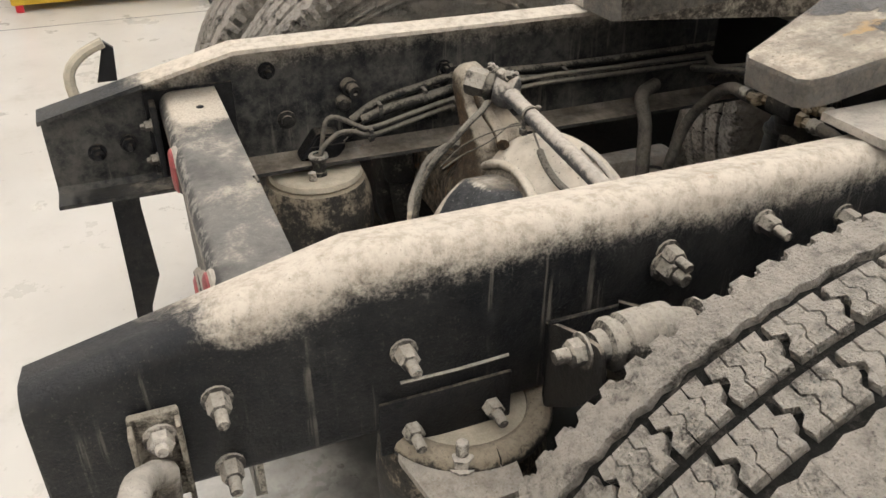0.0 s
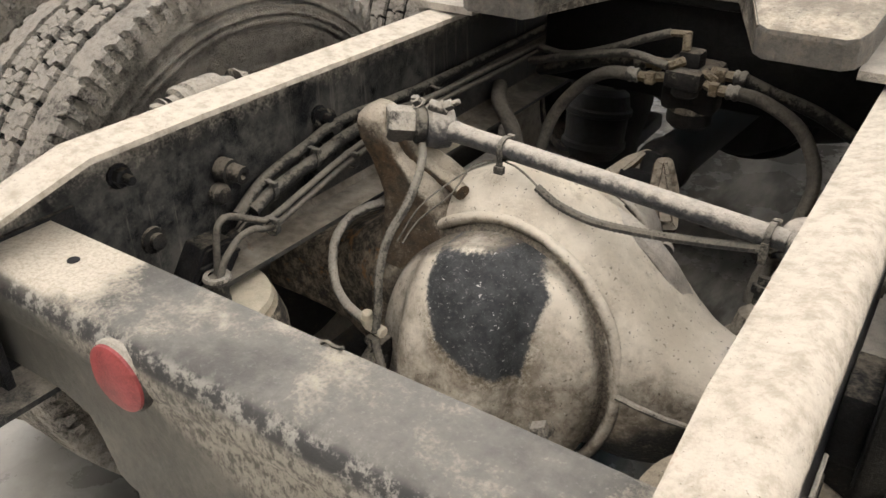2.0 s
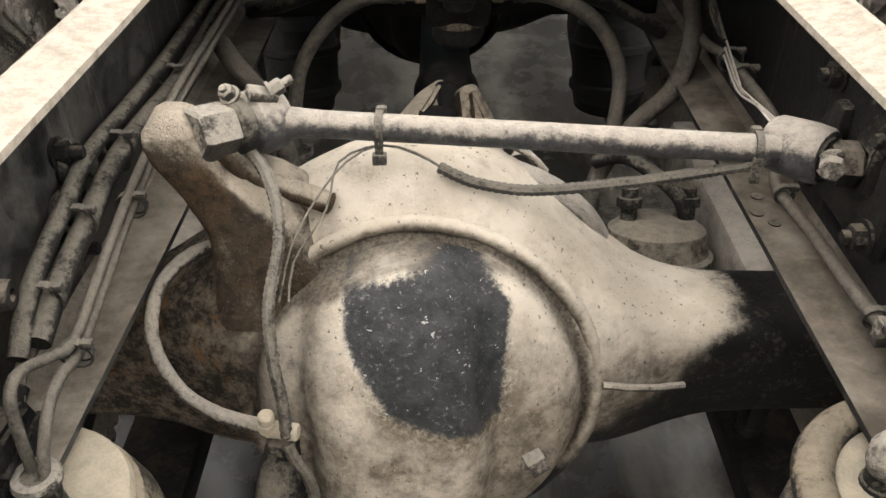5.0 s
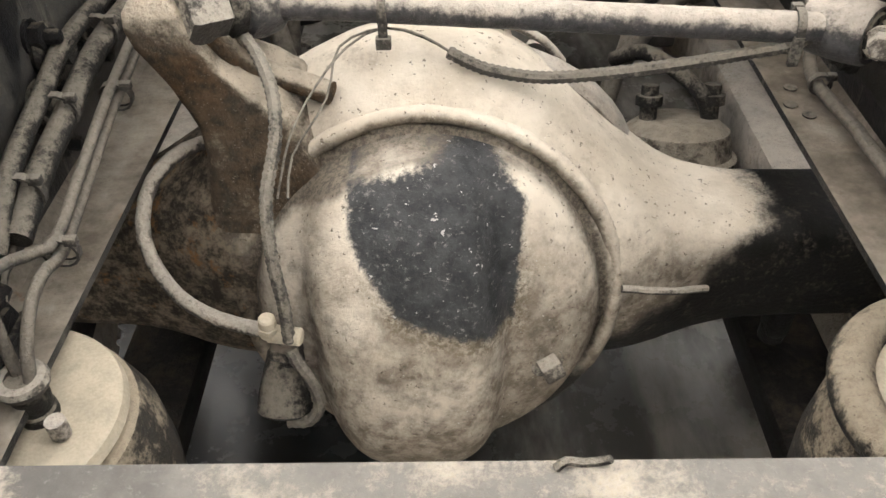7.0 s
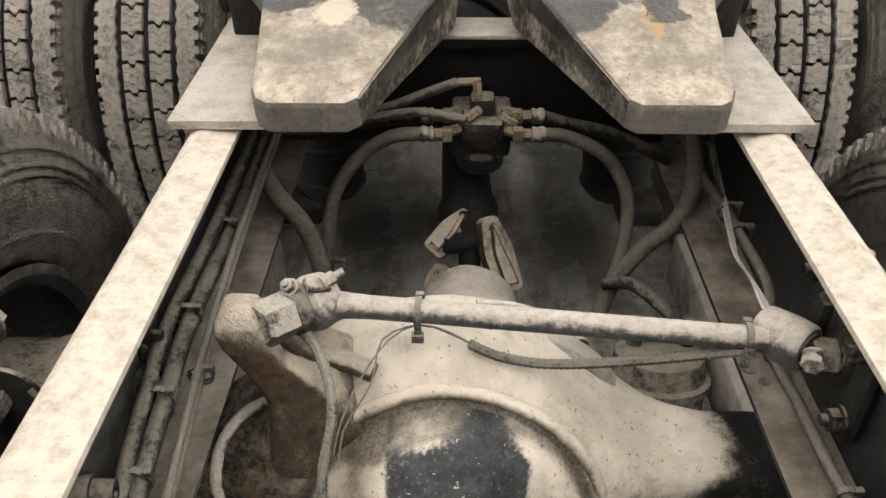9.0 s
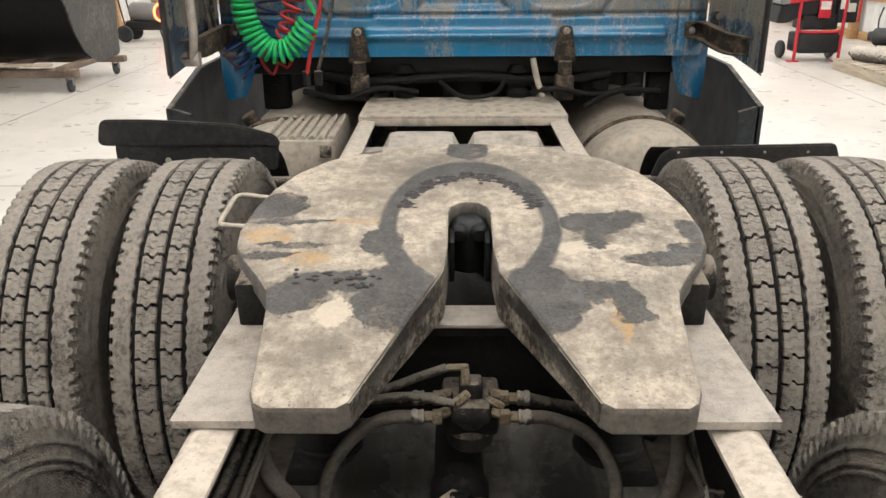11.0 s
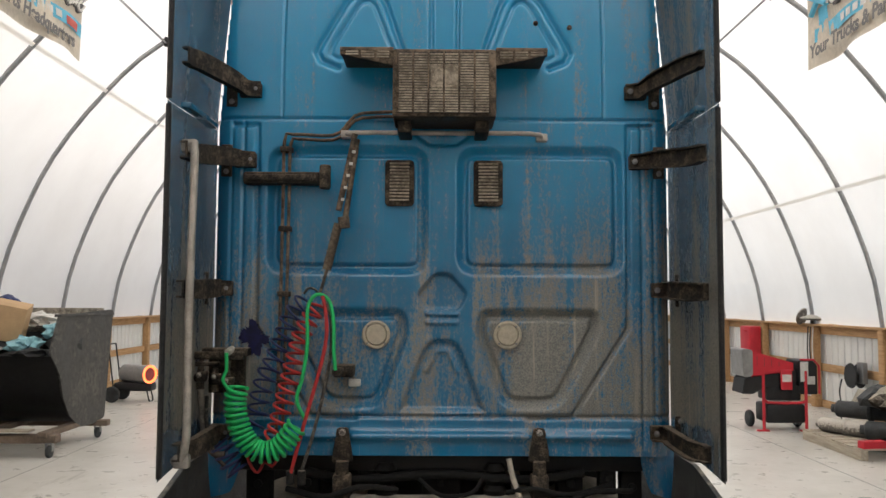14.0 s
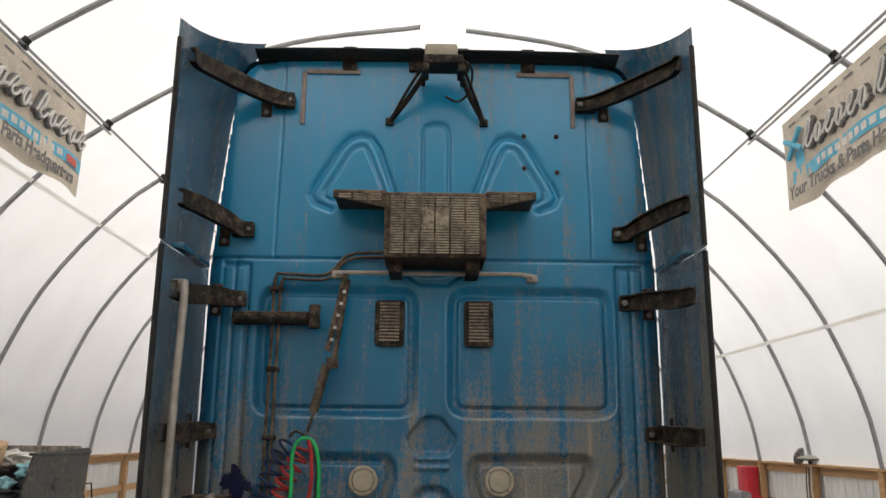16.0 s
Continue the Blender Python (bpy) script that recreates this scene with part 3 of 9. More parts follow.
def floor_material():
    m, n, l, p = mat("worn_concrete")
    v = pos(n, l)
    a, b, c = noise_tex(n, l, v, 0.55, 7, 0.6), noise_tex(n, l, v, 3.5, 8, 0.7), noise_tex(n, l, v, 60, 3)
    col = mix(n, l, ramp(n, l, a, 0.35, 0.65), (0.50, 0.476, 0.428), (0.61, 0.587, 0.540))
    col = mix(n, l, ramp(n, l, b, 0.55, 0.75), col, (0.46, 0.435, 0.38))
    col = mix(n, l, ramp(n, l, noise_tex(n, l, pos(n, l, (1, 0.25, 1)), 2.1, 7, 0.7), 0.60, 0.78), col, (0.27, 0.25, 0.21))
    col = mix(n, l, calc(n, l, "MULTIPLY", ramp(n, l, c, 0.66, 0.75), 0.35), col, (0.25, 0.23, 0.2))
    # oil stains, with the truck's shade painted into the floor colour beneath it
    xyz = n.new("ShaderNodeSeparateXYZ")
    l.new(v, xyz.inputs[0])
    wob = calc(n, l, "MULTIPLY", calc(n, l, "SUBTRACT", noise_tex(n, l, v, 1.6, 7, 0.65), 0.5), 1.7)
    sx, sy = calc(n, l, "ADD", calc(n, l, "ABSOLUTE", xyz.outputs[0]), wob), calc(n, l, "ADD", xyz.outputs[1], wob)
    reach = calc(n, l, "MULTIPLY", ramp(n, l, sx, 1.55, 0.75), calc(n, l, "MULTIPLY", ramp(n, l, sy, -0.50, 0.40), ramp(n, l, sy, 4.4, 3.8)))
    # extra painted shade left of centre, below the rear axle
    left_shade = calc(n, l, "MULTIPLY", ramp(n, l, calc(n, l, "ADD", xyz.outputs[0], calc(n, l, "MULTIPLY", wob, 0.15)), 0.07, -0.03), ramp(n, l, calc(n, l, "ADD", xyz.outputs[1], calc(n, l, "MULTIPLY", wob, 0.2)), 1.1, 0.9))
    streaks = calc(n, l, "ADD", calc(n, l, "MULTIPLY", left_shade, 0.22), noise_tex(n, l, pos(n, l, (1.5, 0.5, 1)), 2.6, 8, 0.62))
    dark_mask = calc(n, l, "MULTIPLY", calc(n, l, "MULTIPLY", reach, reach), ramp(n, l, streaks, 0.36, 0.56))
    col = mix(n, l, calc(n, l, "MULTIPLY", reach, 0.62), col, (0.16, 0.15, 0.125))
    col = mix(n, l, calc(n, l, "MULTIPLY", dark_mask, 0.80), col, (0.040, 0.039, 0.034))
    col = mix(n, l, calc(n, l, "MULTIPLY", calc(n, l, "MULTIPLY", left_shade, reach), ramp(n, l, a, 0.25, 0.45)), col, (0.020, 0.020, 0.018))
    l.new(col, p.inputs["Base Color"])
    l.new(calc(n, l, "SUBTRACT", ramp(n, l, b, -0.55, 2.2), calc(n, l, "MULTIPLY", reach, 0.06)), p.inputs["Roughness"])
    bump(n, l, p, c, 0.12, 0.002)
    return m


def cab_material(name, base, light, dirt_amount):
    """Glossy blue paint, with the brighter light higher up painted in as a lighter blue, under grey road film:
    rain-streaked smears, drip-spotted sheets low down, washed off the pressed slopes.
    """
    m, n, l, p = mat(name)
    v = pos(n, l)
    streak = noise_tex(n, l, pos(n, l, (17, 17, 0.55)), 1.0, 7, 0.68)
    wide = noise_tex(n, l, pos(n, l, (5.5, 5.5, 0.8)), 1.0, 5, 0.6)
    drop = noise_tex(n, l, pos(n, l, (1, 1, 0.5)), 85, 5, 0.75)
    fine = noise_tex(n, l, v, 150, 4, 0.75)
    cloud = noise_tex(n, l, v, 2.2, 5, 0.6)
    g = n.new("ShaderNodeNewGeometry")
    sep = n.new("ShaderNodeSeparateXYZ")
    l.new(g.outputs["Position"], sep.inputs[0])
    # darker low, lighter high: the fall of light is in the colour
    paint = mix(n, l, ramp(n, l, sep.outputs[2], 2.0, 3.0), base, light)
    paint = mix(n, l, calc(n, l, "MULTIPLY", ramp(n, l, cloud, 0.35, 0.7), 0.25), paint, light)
    low = ramp(n, l, sep.outputs[2], 2.65, 1.55)
    amt = calc(n, l, "ADD", calc(n, l, "MULTIPLY", streak, 0.46), calc(n, l, "MULTIPLY", wide, 0.66))
    amt = calc(n, l, "ADD", amt, calc(n, l, "MULTIPLY", calc(n, l, "SUBTRACT", drop, 0.5), 0.50))
    amt = calc(n, l, "ADD", amt, calc(n, l, "MULTIPLY", low, 0.15))
    amt = calc(n, l, "ADD", amt, calc(n, l, "MULTIPLY", ramp(n, l, sep.outputs[0], -0.75, 0.75), 0.075))
    sill = calc(n, l, "MULTIPLY", ramp(n, l, sep.outputs[2], 1.40, 1.36), 0.13)
    amt = calc(n, l, "SUBTRACT", amt, sill)
    mask = calc(n, l, "MULTIPLY", ramp(n, l, amt, 0.655 - dirt_amount, 0.80 - dirt_amount), 0.88)
    thin = calc(n, l, "MULTIPLY", ramp(n, l, amt, 0.56 - dirt_amount, 0.75 - dirt_amount), 0.16)
    mask = calc(n, l, "MAXIMUM", mask, thin)
    film = mix(n, l, ramp(n, l, fine, 0.34, 0.66), (0.14, 0.130, 0.108), (0.34, 0.305, 0.245))
    film = mix(n, l, ramp(n, l, noise_tex(n, l, pos(n, l, (30, 30, 1.2)), 1.0, 4, 0.6), 0.56, 0.70), film, (0.45, 0.38, 0.28))
    mark = ramp(n, l, noise_tex(n, l, pos(n, l, (55, 55, 1.6)), 1.0, 3, 0.5), 0.66, 0.70)
    mask = calc(n, l, "MAXIMUM", mask, calc(n, l, "MULTIPLY", calc(n, l, "MULTIPLY", mark, low), 0.55))
    l.new(mix(n, l, mask, paint, film), p.inputs["Base Color"])
    rr = n.new("ShaderNodeMapRange")
    rr.inputs[3].default_value, rr.inputs[4].default_value = 0.22, 0.54
    p.inputs["Specular IOR Level"].default_value = 0.5
    l.new(mask, rr.inputs[0])
    l.new(rr.outputs[0], p.inputs["Roughness"])
    l.new(calc(n, l, "SUBTRACT", 1.0, calc(n, l, "MULTIPLY", mask, 0.55)), p.inputs["Coat Weight"])
    p.inputs["Coat Roughness"].default_value = 0.16
    bump(n, l, p, calc(n, l, "ADD", mask, calc(n, l, "MULTIPLY", fine, 0.4)), 0.10, 0.002)
    return m


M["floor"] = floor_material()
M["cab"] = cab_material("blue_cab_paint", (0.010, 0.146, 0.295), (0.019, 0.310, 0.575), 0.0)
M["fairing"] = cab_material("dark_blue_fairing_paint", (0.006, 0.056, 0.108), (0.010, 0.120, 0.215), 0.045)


def fabric_material():
    m, n, l, p = mat("white_translucent_fabric")
    v = pos(n, l)
    tint = mix(n, l, ramp(n, l, noise_tex(n, l, v, 0.5, 5), 0.3, 0.7), (0.80, 0.772, 0.722), (0.86, 0.836, 0.788))
    d, t, add = n.new("ShaderNodeBsdfDiffuse"), n.new("ShaderNodeBsdfTranslucent"), n.new("ShaderNodeMixShader")
    add.inputs[0].default_value = 0.62
    l.new(tint, d.inputs[0])
    l.new(tint, t.inputs[0])
    l.new(d.outputs[0], add.inputs[1])
    l.new(t.outputs[0], add.inputs[2])
    n.remove(p)
    l.new(add.outputs[0], n["Material Output"].inputs[0])
    return m


M["fabric"] = fabric_material()


def wood_material(name, a, b):
    m, n, l, p = mat(name)
    v = pos(n, l, (14, 1.2, 14))
    f = noise_tex(n, l, v, 2.2, 6, 0.65)
    l.new(mix(n, l, ramp(n, l, f, 0.3, 0.7), a, b), p.inputs["Base Color"])
    p.inputs["Roughness"].default_value = 0.75
    bump(n, l, p, f, 0.2, 0.003)
    return m


M["wood"] = wood_material("pine_lumber", (0.34, 0.19, 0.085), (0.50, 0.31, 0.15))
M["pallet_wood"] = wood_material("weathered_pallet_wood", (0.30, 0.25, 0.19), (0.46, 0.40, 0.31))


def emitter(name, col, strength):
    m, n, l, p = mat(name)
    p.inputs["Base Color"].default_value = (*col, 1)
    p.inputs["Emission Color"].default_value = (*col, 1)
    p.inputs["Emission Strength"].default_value = strength
    return m


M["lamp"] = emitter("lit_lamp_diffuser", (1.0, 0.96, 0.9), 6.0)
M["glow"] = emitter("glowing_burner", (1.0, 0.18, 0.05), 2.0)


# ---------------------------------------------------------------- mesh helpers
def part(name, bm, material, parent=None, label="", smooth=True, kind=""):
    me = bpy.data.meshes.new(name)
    bmesh.ops.recalc_face_normals(bm, faces=bm.faces)
    bm.to_mesh(me)
    bm.free()
    me.materials.append(material)
    ob = new(name, me)
    if smooth:
        for f in me.polygons:
            f.use_smooth = True
        me.set_sharp_from_angle(angle=radians(38))
    if parent:
        ob.parent = parent
    if label or kind:
        tagged(ob, label, "", "", kind)
    return ob


def bx(bm, lo, hi, bevel=0.0, m=None, seg=2):
    """A box from corner to corner, edges rounded, moved by m."""
    b = bmesh.new()
    bmesh.ops.create_cube(b, size=1)
    lo, hi = Vector(lo), Vector(hi)
    for v in b.verts:
        v.co = Vector((lo[i] + (v.co[i] + 0.5) * (hi[i] - lo[i]) for i in range(3)))
    if bevel:
        bmesh.ops.bevel(b, geom=b.edges[:], offset=bevel, segments=seg, affect="EDGES", profile=0.5)
    join(bm, b, m)


def join(bm, b, m=None):
    if m is not None:
        bmesh.ops.transform(b, matrix=m, verts=b.verts)
    tmp = bpy.data.meshes.new("tmp")
    b.to_mesh(tmp)
    b.free()
    bm.from_mesh(tmp)
    bpy.data.meshes.remove(tmp)


def axis_frame(a, b):
    a, b = Vector(a), Vector(b)
    q = (b - a).to_track_quat("Z", "Y")
    return Matrix.Translation(a) @ q.to_matrix().to_4x4(), (b - a).length


def lathe(bm, profile, a, b, seg=24):
    """Revolves (radius, distance along the axis) pairs round the axis from a towards b."""
    mt, _ = axis_frame(a, b)
    rings = []
    for r, h in profile:
        if r < 1e-5:
            rings.append([bm.verts.new(mt @ Vector((0, 0, h)))])
        else:
            rings.append([bm.verts.new(mt @ Vector((r * math.cos(2 * math.pi * i / seg), r * math.sin(2 * math.pi * i / seg), h))) for i in range(seg)])
    for p, q in zip(rings, rings[1:]):
        for i in range(seg):
            j = (i + 1) % seg
            f = [p[i % len(p)], p[j % len(p)], q[j % len(q)], q[i % len(q)]]
            f = [v for k, v in enumerate(f) if v not in f[:k]]
            if len(f) > 2:
                bm.faces.new(f)


def rod(bm, a, b, r, seg=16, r2=None, bevel=0.0):
    r2 = r if r2 is None else r2
    n = (Vector(b) - Vector(a)).length
    if bevel:
        lathe(bm, [(0, 0), (r - bevel, 0), (r, bevel), (r2, n - bevel), (r2 - bevel, n), (0, n)], a, b, seg)
    else:
        lathe(bm, [(0, 0), (r, 0), (r2, n), (0, n)], a, b, seg)


def bolt(bm, a, way, head=0.016, high=0.014, stud=0.0, washer=True):
    """A hexagon nut on its washer and, where given, the threaded end that stands out of it; one closed skin."""
    a, way = Vector(a), Vector(way).normalized()
    rows = [(0, 0, 0)]
    if washer:
        rows += [(head * 1.35, 0, 0), (head * 1.35, 0.0035, 0)]
    b = 0.0036 if washer else 0.0
    rows += [(head * 1.02, b, 1), (head * 1.02, b + high * 0.88, 1), (head * 0.86, b + high, 1)]
    if stud:
        e = b + high
        rows += [(head * 0.56, e + 0.0005, 0), (head * 0.56, e + stud - 0.002, 0), (head * 0.46, e + stud, 0)]
    rows.append((0, rows[-1][1], 0))
    mt, _ = axis_frame(a, a + way)
    rings = []
    for r, h, hexed in rows:
        if r == 0:
            rings.append([bm.verts.new(mt @ Vector((0, 0, h)))])
            continue
        ring = []
        for i in range(12):
            t = 2 * math.pi * i / 12
            k = r * (1.0 if i % 2 == 0 else math.cos(math.pi / 6)) if hexed else r
            ring.append(bm.verts.new(mt @ Vector((k * math.cos(t), k * math.sin(t), h))))
        rings.append(ring)
    for p, q in zip(rings, rings[1:]):
        for i in range(12):
            j = (i + 1) % 12
            f = [p[i % len(p)], p[j % len(p)], q[j % len(q)], q[i % len(q)]]
            f = [v for k, v in enumerate(f) if v not in f[:k]]
            if len(f) > 2:
                bm.faces.new(f)


def spline(points, step=0.02):
    """Points along a smooth curve through the given ones."""
    p = [Vector(q) for q in points]
    p = [p[0] * 2 - p[1]] + p + [p[-1] * 2 - p[-2]]
    out = []
    for i in range(1, len(p) - 2):
        k = max(2, int((p[i + 1] - p[i]).length / step))
        for j in range(k):
            t = j / k
            out.append(0.5 * ((2 * p[i]) + (p[i + 1] - p[i - 1]) * t + (2 * p[i - 1] - 5 * p[i] + 4 * p[i + 1] - p[i + 2]) * t * t + (3 * p[i] - p[i - 1] - 3 * p[i + 1] + p[i + 2]) * t ** 3))
    out.append(p[-2])
    return out


def sweep(bm, pts, radius, seg=10):
    """A tube along pts; radius a number, or a function of the ring's index."""
    up = Vector((0.31, 0.2, 0.93))
    rings = []
    for i, p in enumerate(pts):
        t = (pts[min(i + 1, len(pts) - 1)] - pts[max(i - 1, 0)]).normalized()
        u = (up - t * up.dot(t))
        u = u.normalized() if u.length > 1e-4 else t.orthogonal().normalized()
        up = u
        w = t.cross(u)
        r = radius(i) if callable(radius) else radius
        rings.append([bm.verts.new(p + (u * math.cos(2 * math.pi * k / seg) + w * math.sin(2 * math.pi * k / seg)) * r) for k in range(seg)])
    for a, b in zip(rings, rings[1:]):
        for k in range(seg):
            bm.faces.new((a[k], a[(k + 1) % seg], b[(k + 1) % seg], b[k]))
    bm.faces.new(rings[0][::-1])
    bm.faces.new(rings[-1])


def hose(bm, points, r, step=0.02, seg=10, loom=False):
    if loom:
        sweep(bm, spline(points, 0.0035), lambda i: r * (1.0 if i % 2 else 0.84), 8)
    else:
        sweep(bm, spline(points, step), r, seg)


def slab(bm, outline, low, high, m=None, bevel=0.0):
    """A flat plate: an outline in x, y, from low to high."""
    b = bmesh.new()
    f = b.faces.new([b.verts.new((x, y, low)) for x, y in outline])
    g = bmesh.ops.extrude_face_region(b, geom=[f])
    vs = [v for v in g["geom"] if isinstance(v, bmesh.types.BMVert)]
    bmesh.ops.translate(b, vec=(0, 0, high - low), verts=vs)
    if bevel:
        top = [e for e in b.edges if all(abs(v.co.z - high) < 1e-6 for v in e.verts)]
        bmesh.ops.bevel(b, geom=top, offset=bevel, segments=2, affect="EDGES")
    join(bm, b, m)


def rounded(pts, r, seg=4):
    """An outline with its corners rounded by r (a number, or one for each corner)."""
    out = []
    n = len(pts)
    for i in range(n):
        a, b, c = (Vector(pts[k % n]) for k in (i - 1, i, i + 1))
        rr = r[i] if isinstance(r, (list, tuple)) else r
        d1, d2 = (a - b), (c - b)
        k = min(rr, d1.length * 0.49, d2.length * 0.49)
        p, q = b + d1.normalized() * k, b + d2.normalized() * k
        for s in range(seg + 1):
            t = s / seg
            out.append(tuple((1 - t) ** 2 * p + 2 * t * (1 - t) * b + t * t * q))
    return out


def crumpled(bm, c, size, seed, n=2):
    b = bmesh.new()
    bmesh.ops.create_icosphere(b, subdivisions=n, radius=1)
    for v in b.verts:
        d = 1 + 0.55 * noise.noise(v.co * 2.1 + Vector((seed, 0, 0)))
        v.co = Vector((v.co.x * size[0], v.co.y * size[1], v.co.z * size[2])) * d
    join(bm, b, Matrix.Translation(c))


def thing(name, label, category, group="", kind="", at=(0, 0, 0)):
    ob = new(name)
    ob.location = at
    ob.empty_display_size = 0.1
    return tagged(ob, label, category, group, kind)


# ================================================================ the shop
WALL_X, WALL_Z = 7.1, 1.5
Y_BACK, Y_FRONT = -7.1, 24.75
ARCH = [(0, 7.66), (2.35, 7.24), (4.42, 6.1), (5.37, 5.25), (6.17, 4.2), (6.66, 3.15), (6.93, 2.3), (7.05, 1.5)]


def build_floor():
    bm = bmesh.new()
    bx(bm, (-7.6, Y_BACK - 0.6, -0.12), (7.6, Y_FRONT + 0.6, 0.0))
    floor = tagged(part("floor", bm, M["floor"], smooth=False), "pale worn concrete shop floor with stains and shade painted under the truck", "floor", kind="structure")
    bm = bmesh.new()
    for y in (-3.2, 5.4, 13.9, 21.0):
        bx(bm, (-7.05, y - 0.003, 0.0), (7.05, y + 0.003, 0.0012))
    for x in (-4.6, 4.6):
        bx(bm, (x - 0.003, Y_BACK, 0.0), (x + 0.003, Y_FRONT, 0.0012))
    part("joint", bm, M["dark_clutter"], floor, smooth=False)


def arch_points(extra=0.0, count=12):
    half = spline([(x + (extra if x > 3 else extra * x / 3), 0, z + extra) for x, z in ARCH], 0.35)
    half[0].x = 0
    return [Vector((-p.x, 0, p.z)) for p in half[:0:-1]] + half


def build_tent():
    line = arch_points(0.05)
    bm = bmesh.new()
    ys = [7.6 - 2.35 * 6 - 0.6 + i * 2.35 / 2 for i in range(28)]
    grid = [[bm.verts.new((p.x, y, p.z - (0.03 if k % 2 else 0.0))) for p in line] for k, y in enumerate(ys)]
    for a, b in zip(grid, grid[1:]):
        for i in range(len(line) - 1):
            bm.faces.new((a[i], a[i + 1], b[i + 1], b[i]))
    tagged(part("ceiling", bm, M["fabric"]), "white translucent fabric roof stretched over steel arches", "ceiling", kind="structure")
    for name, y in (("wall_south", ys[0]), ("wall_north", ys[-1])):
        bm = bmesh.new()
        bm.faces.new([bm.verts.new((p.x, y, p.z)) for p in line] + [bm.verts.new((7.07, y, 0)), bm.verts.new((-7.07, y, 0))])
        # south end is unseen: opaque grey, added to cut light from behind
        south = name == "wall_south"
        tagged(part(name, bm, M["end_wall"] if south else M["fabric"], smooth=False), "unseen grey end wall of the shop tent, added to cut light from behind" if south else "white fabric end wall of the shop tent", "wall", kind="structure")
    line = arch_points(0.0)
    for k in range(13):
        y = 7.6 + 2.35 * (k - 6)
        bm = bmesh.new()
        sweep(bm, [Vector((p.x, y, p.z)) for p in line], 0.036, 10)
        rib = thing("arch_rib", "galvanised steel tube arch carrying the fabric roof", "arch", "roof arches", "structure")
        part("tube", bm, M["steel"], rib)
        bm = bmesh.new()
        for s in (-1, 1):
            for x, z in ((4.42, 6.1),):
                rod(bm, (s * (x - 0.03), y, z + 0.035), (s * (x + 0.045), y, z - 0.05), 0.052, 10, bevel=0.006)
                bx(bm, (s * x - 0.03, y - 0.03, z - 0.10), (s * x + 0.03, y + 0.03, z - 0.02), 0.006)
        part("clamp", bm, M["black"], rib)
    for s in (-1, 1):
        for x, z in ((4.42, 6.05),):
            bm = bmesh.new()
            rod(bm, (s * x, Y_BACK, z), (s * x, Y_FRONT, z), 0.017, 8)
            tagged(part("purlin", bm, M["steel"]), "thin steel purlin tube running between roof arches", "purlin", "purlins", "structure")

    for x, z, dx, dz in ((-5.36, 5.25, 0.022, 0.024), (6.39, 3.74, -0.015, 0.03)):
        bm = bmesh.new()
        vs = [bm.verts.new((x + k * dx - 0.02 * (1 if x > 0 else -1), y, z + k * dz)) for k, y in ((-1, Y_BACK), (1, Y_BACK), (1, Y_FRONT), (-1, Y_FRONT))]
        bm.faces.new(vs)
        tagged(part("fabric_seam", bm, M["fabric"], smooth=False), "welded double-layer seam along the fabric roof", "seam", "fabric seams", "structure")


def build_side_walls():
    for s, name in ((-1, "wall_west"), (1, "wall_east")):
        x = s * WALL_X
        wall = thing(name, "low side wall of white ribbed siding on pine framing", "wall", kind="structure")
        bm = bmesh.new()
        rib = [(0.0, 0.0), (0.10, 0.0), (0.115, 0.018), (0.14, 0.018), (0.155, 0.0), (0.2286, 0.0)]
        y = Y_BACK
        pts = []
        while y < Y_FRONT:
            pts += [(y + a, h) for a, h in rib[:-1]]
            y += 0.2286
        lo = [bm.verts.new((x + s * (0.10 - h), q, 0.0)) for q, h in pts]
        hi = [bm.verts.new((x + s * (0.10 - h), q, WALL_Z)) for q, h in pts]
        for i in range(len(pts) - 1):
            bm.faces.new((lo[i], lo[i + 1], hi[i + 1], hi[i]))
        part("siding", bm, M["white_metal"], wall, smooth=False)
        bm = bmesh.new()
        bx(bm, (x + s * 0.125, Y_BACK, -0.02), (x + s * 0.16, Y_FRONT, WALL_Z))
        part("backing", bm, M["white_metal"], wall, smooth=False)
        for z, h, d in ((0.07, 0.14, 0.035), (0.74, 0.14, 0.035), (1.42, 0.14, 0.035)):
            bm = bmesh.new()
            bx(bm, (x + s * 0.04, Y_BACK, z - h / 2), (x + s * 0.078, Y_FRONT, z + h / 2), 0.004)
            part("girt", bm, M["wood"], wall)
        bm = bmesh.new()
        bx(bm, (x - 0.10, Y_BACK, WALL_Z), (x + 0.12, Y_FRONT, WALL_Z + 0.04), 0.004)
        part("cap_board", bm, M["wood"], wall)
        for k in range(13):
            bm = bmesh.new()
            y = 7.6 + 2.35 * (k - 6)
            bx(bm, (x - 0.10, y - 0.075, 0), (x + 0.035, y + 0.075, WALL_Z - 0.002), 0.005)
            part("post", bm, M["wood"], wall)


build_floor()
build_tent()
build_side_walls()

# ================================================================ the truck
truck = thing("semi_truck", "blue sleeper-cab semi truck without trailer, its black frame dusty", "truck")
RAIL_Z, RAIL_LOW = 1.01, 0.742
AX_Y, AX_Z = 0.46, 0.525
SPACING = 1.50


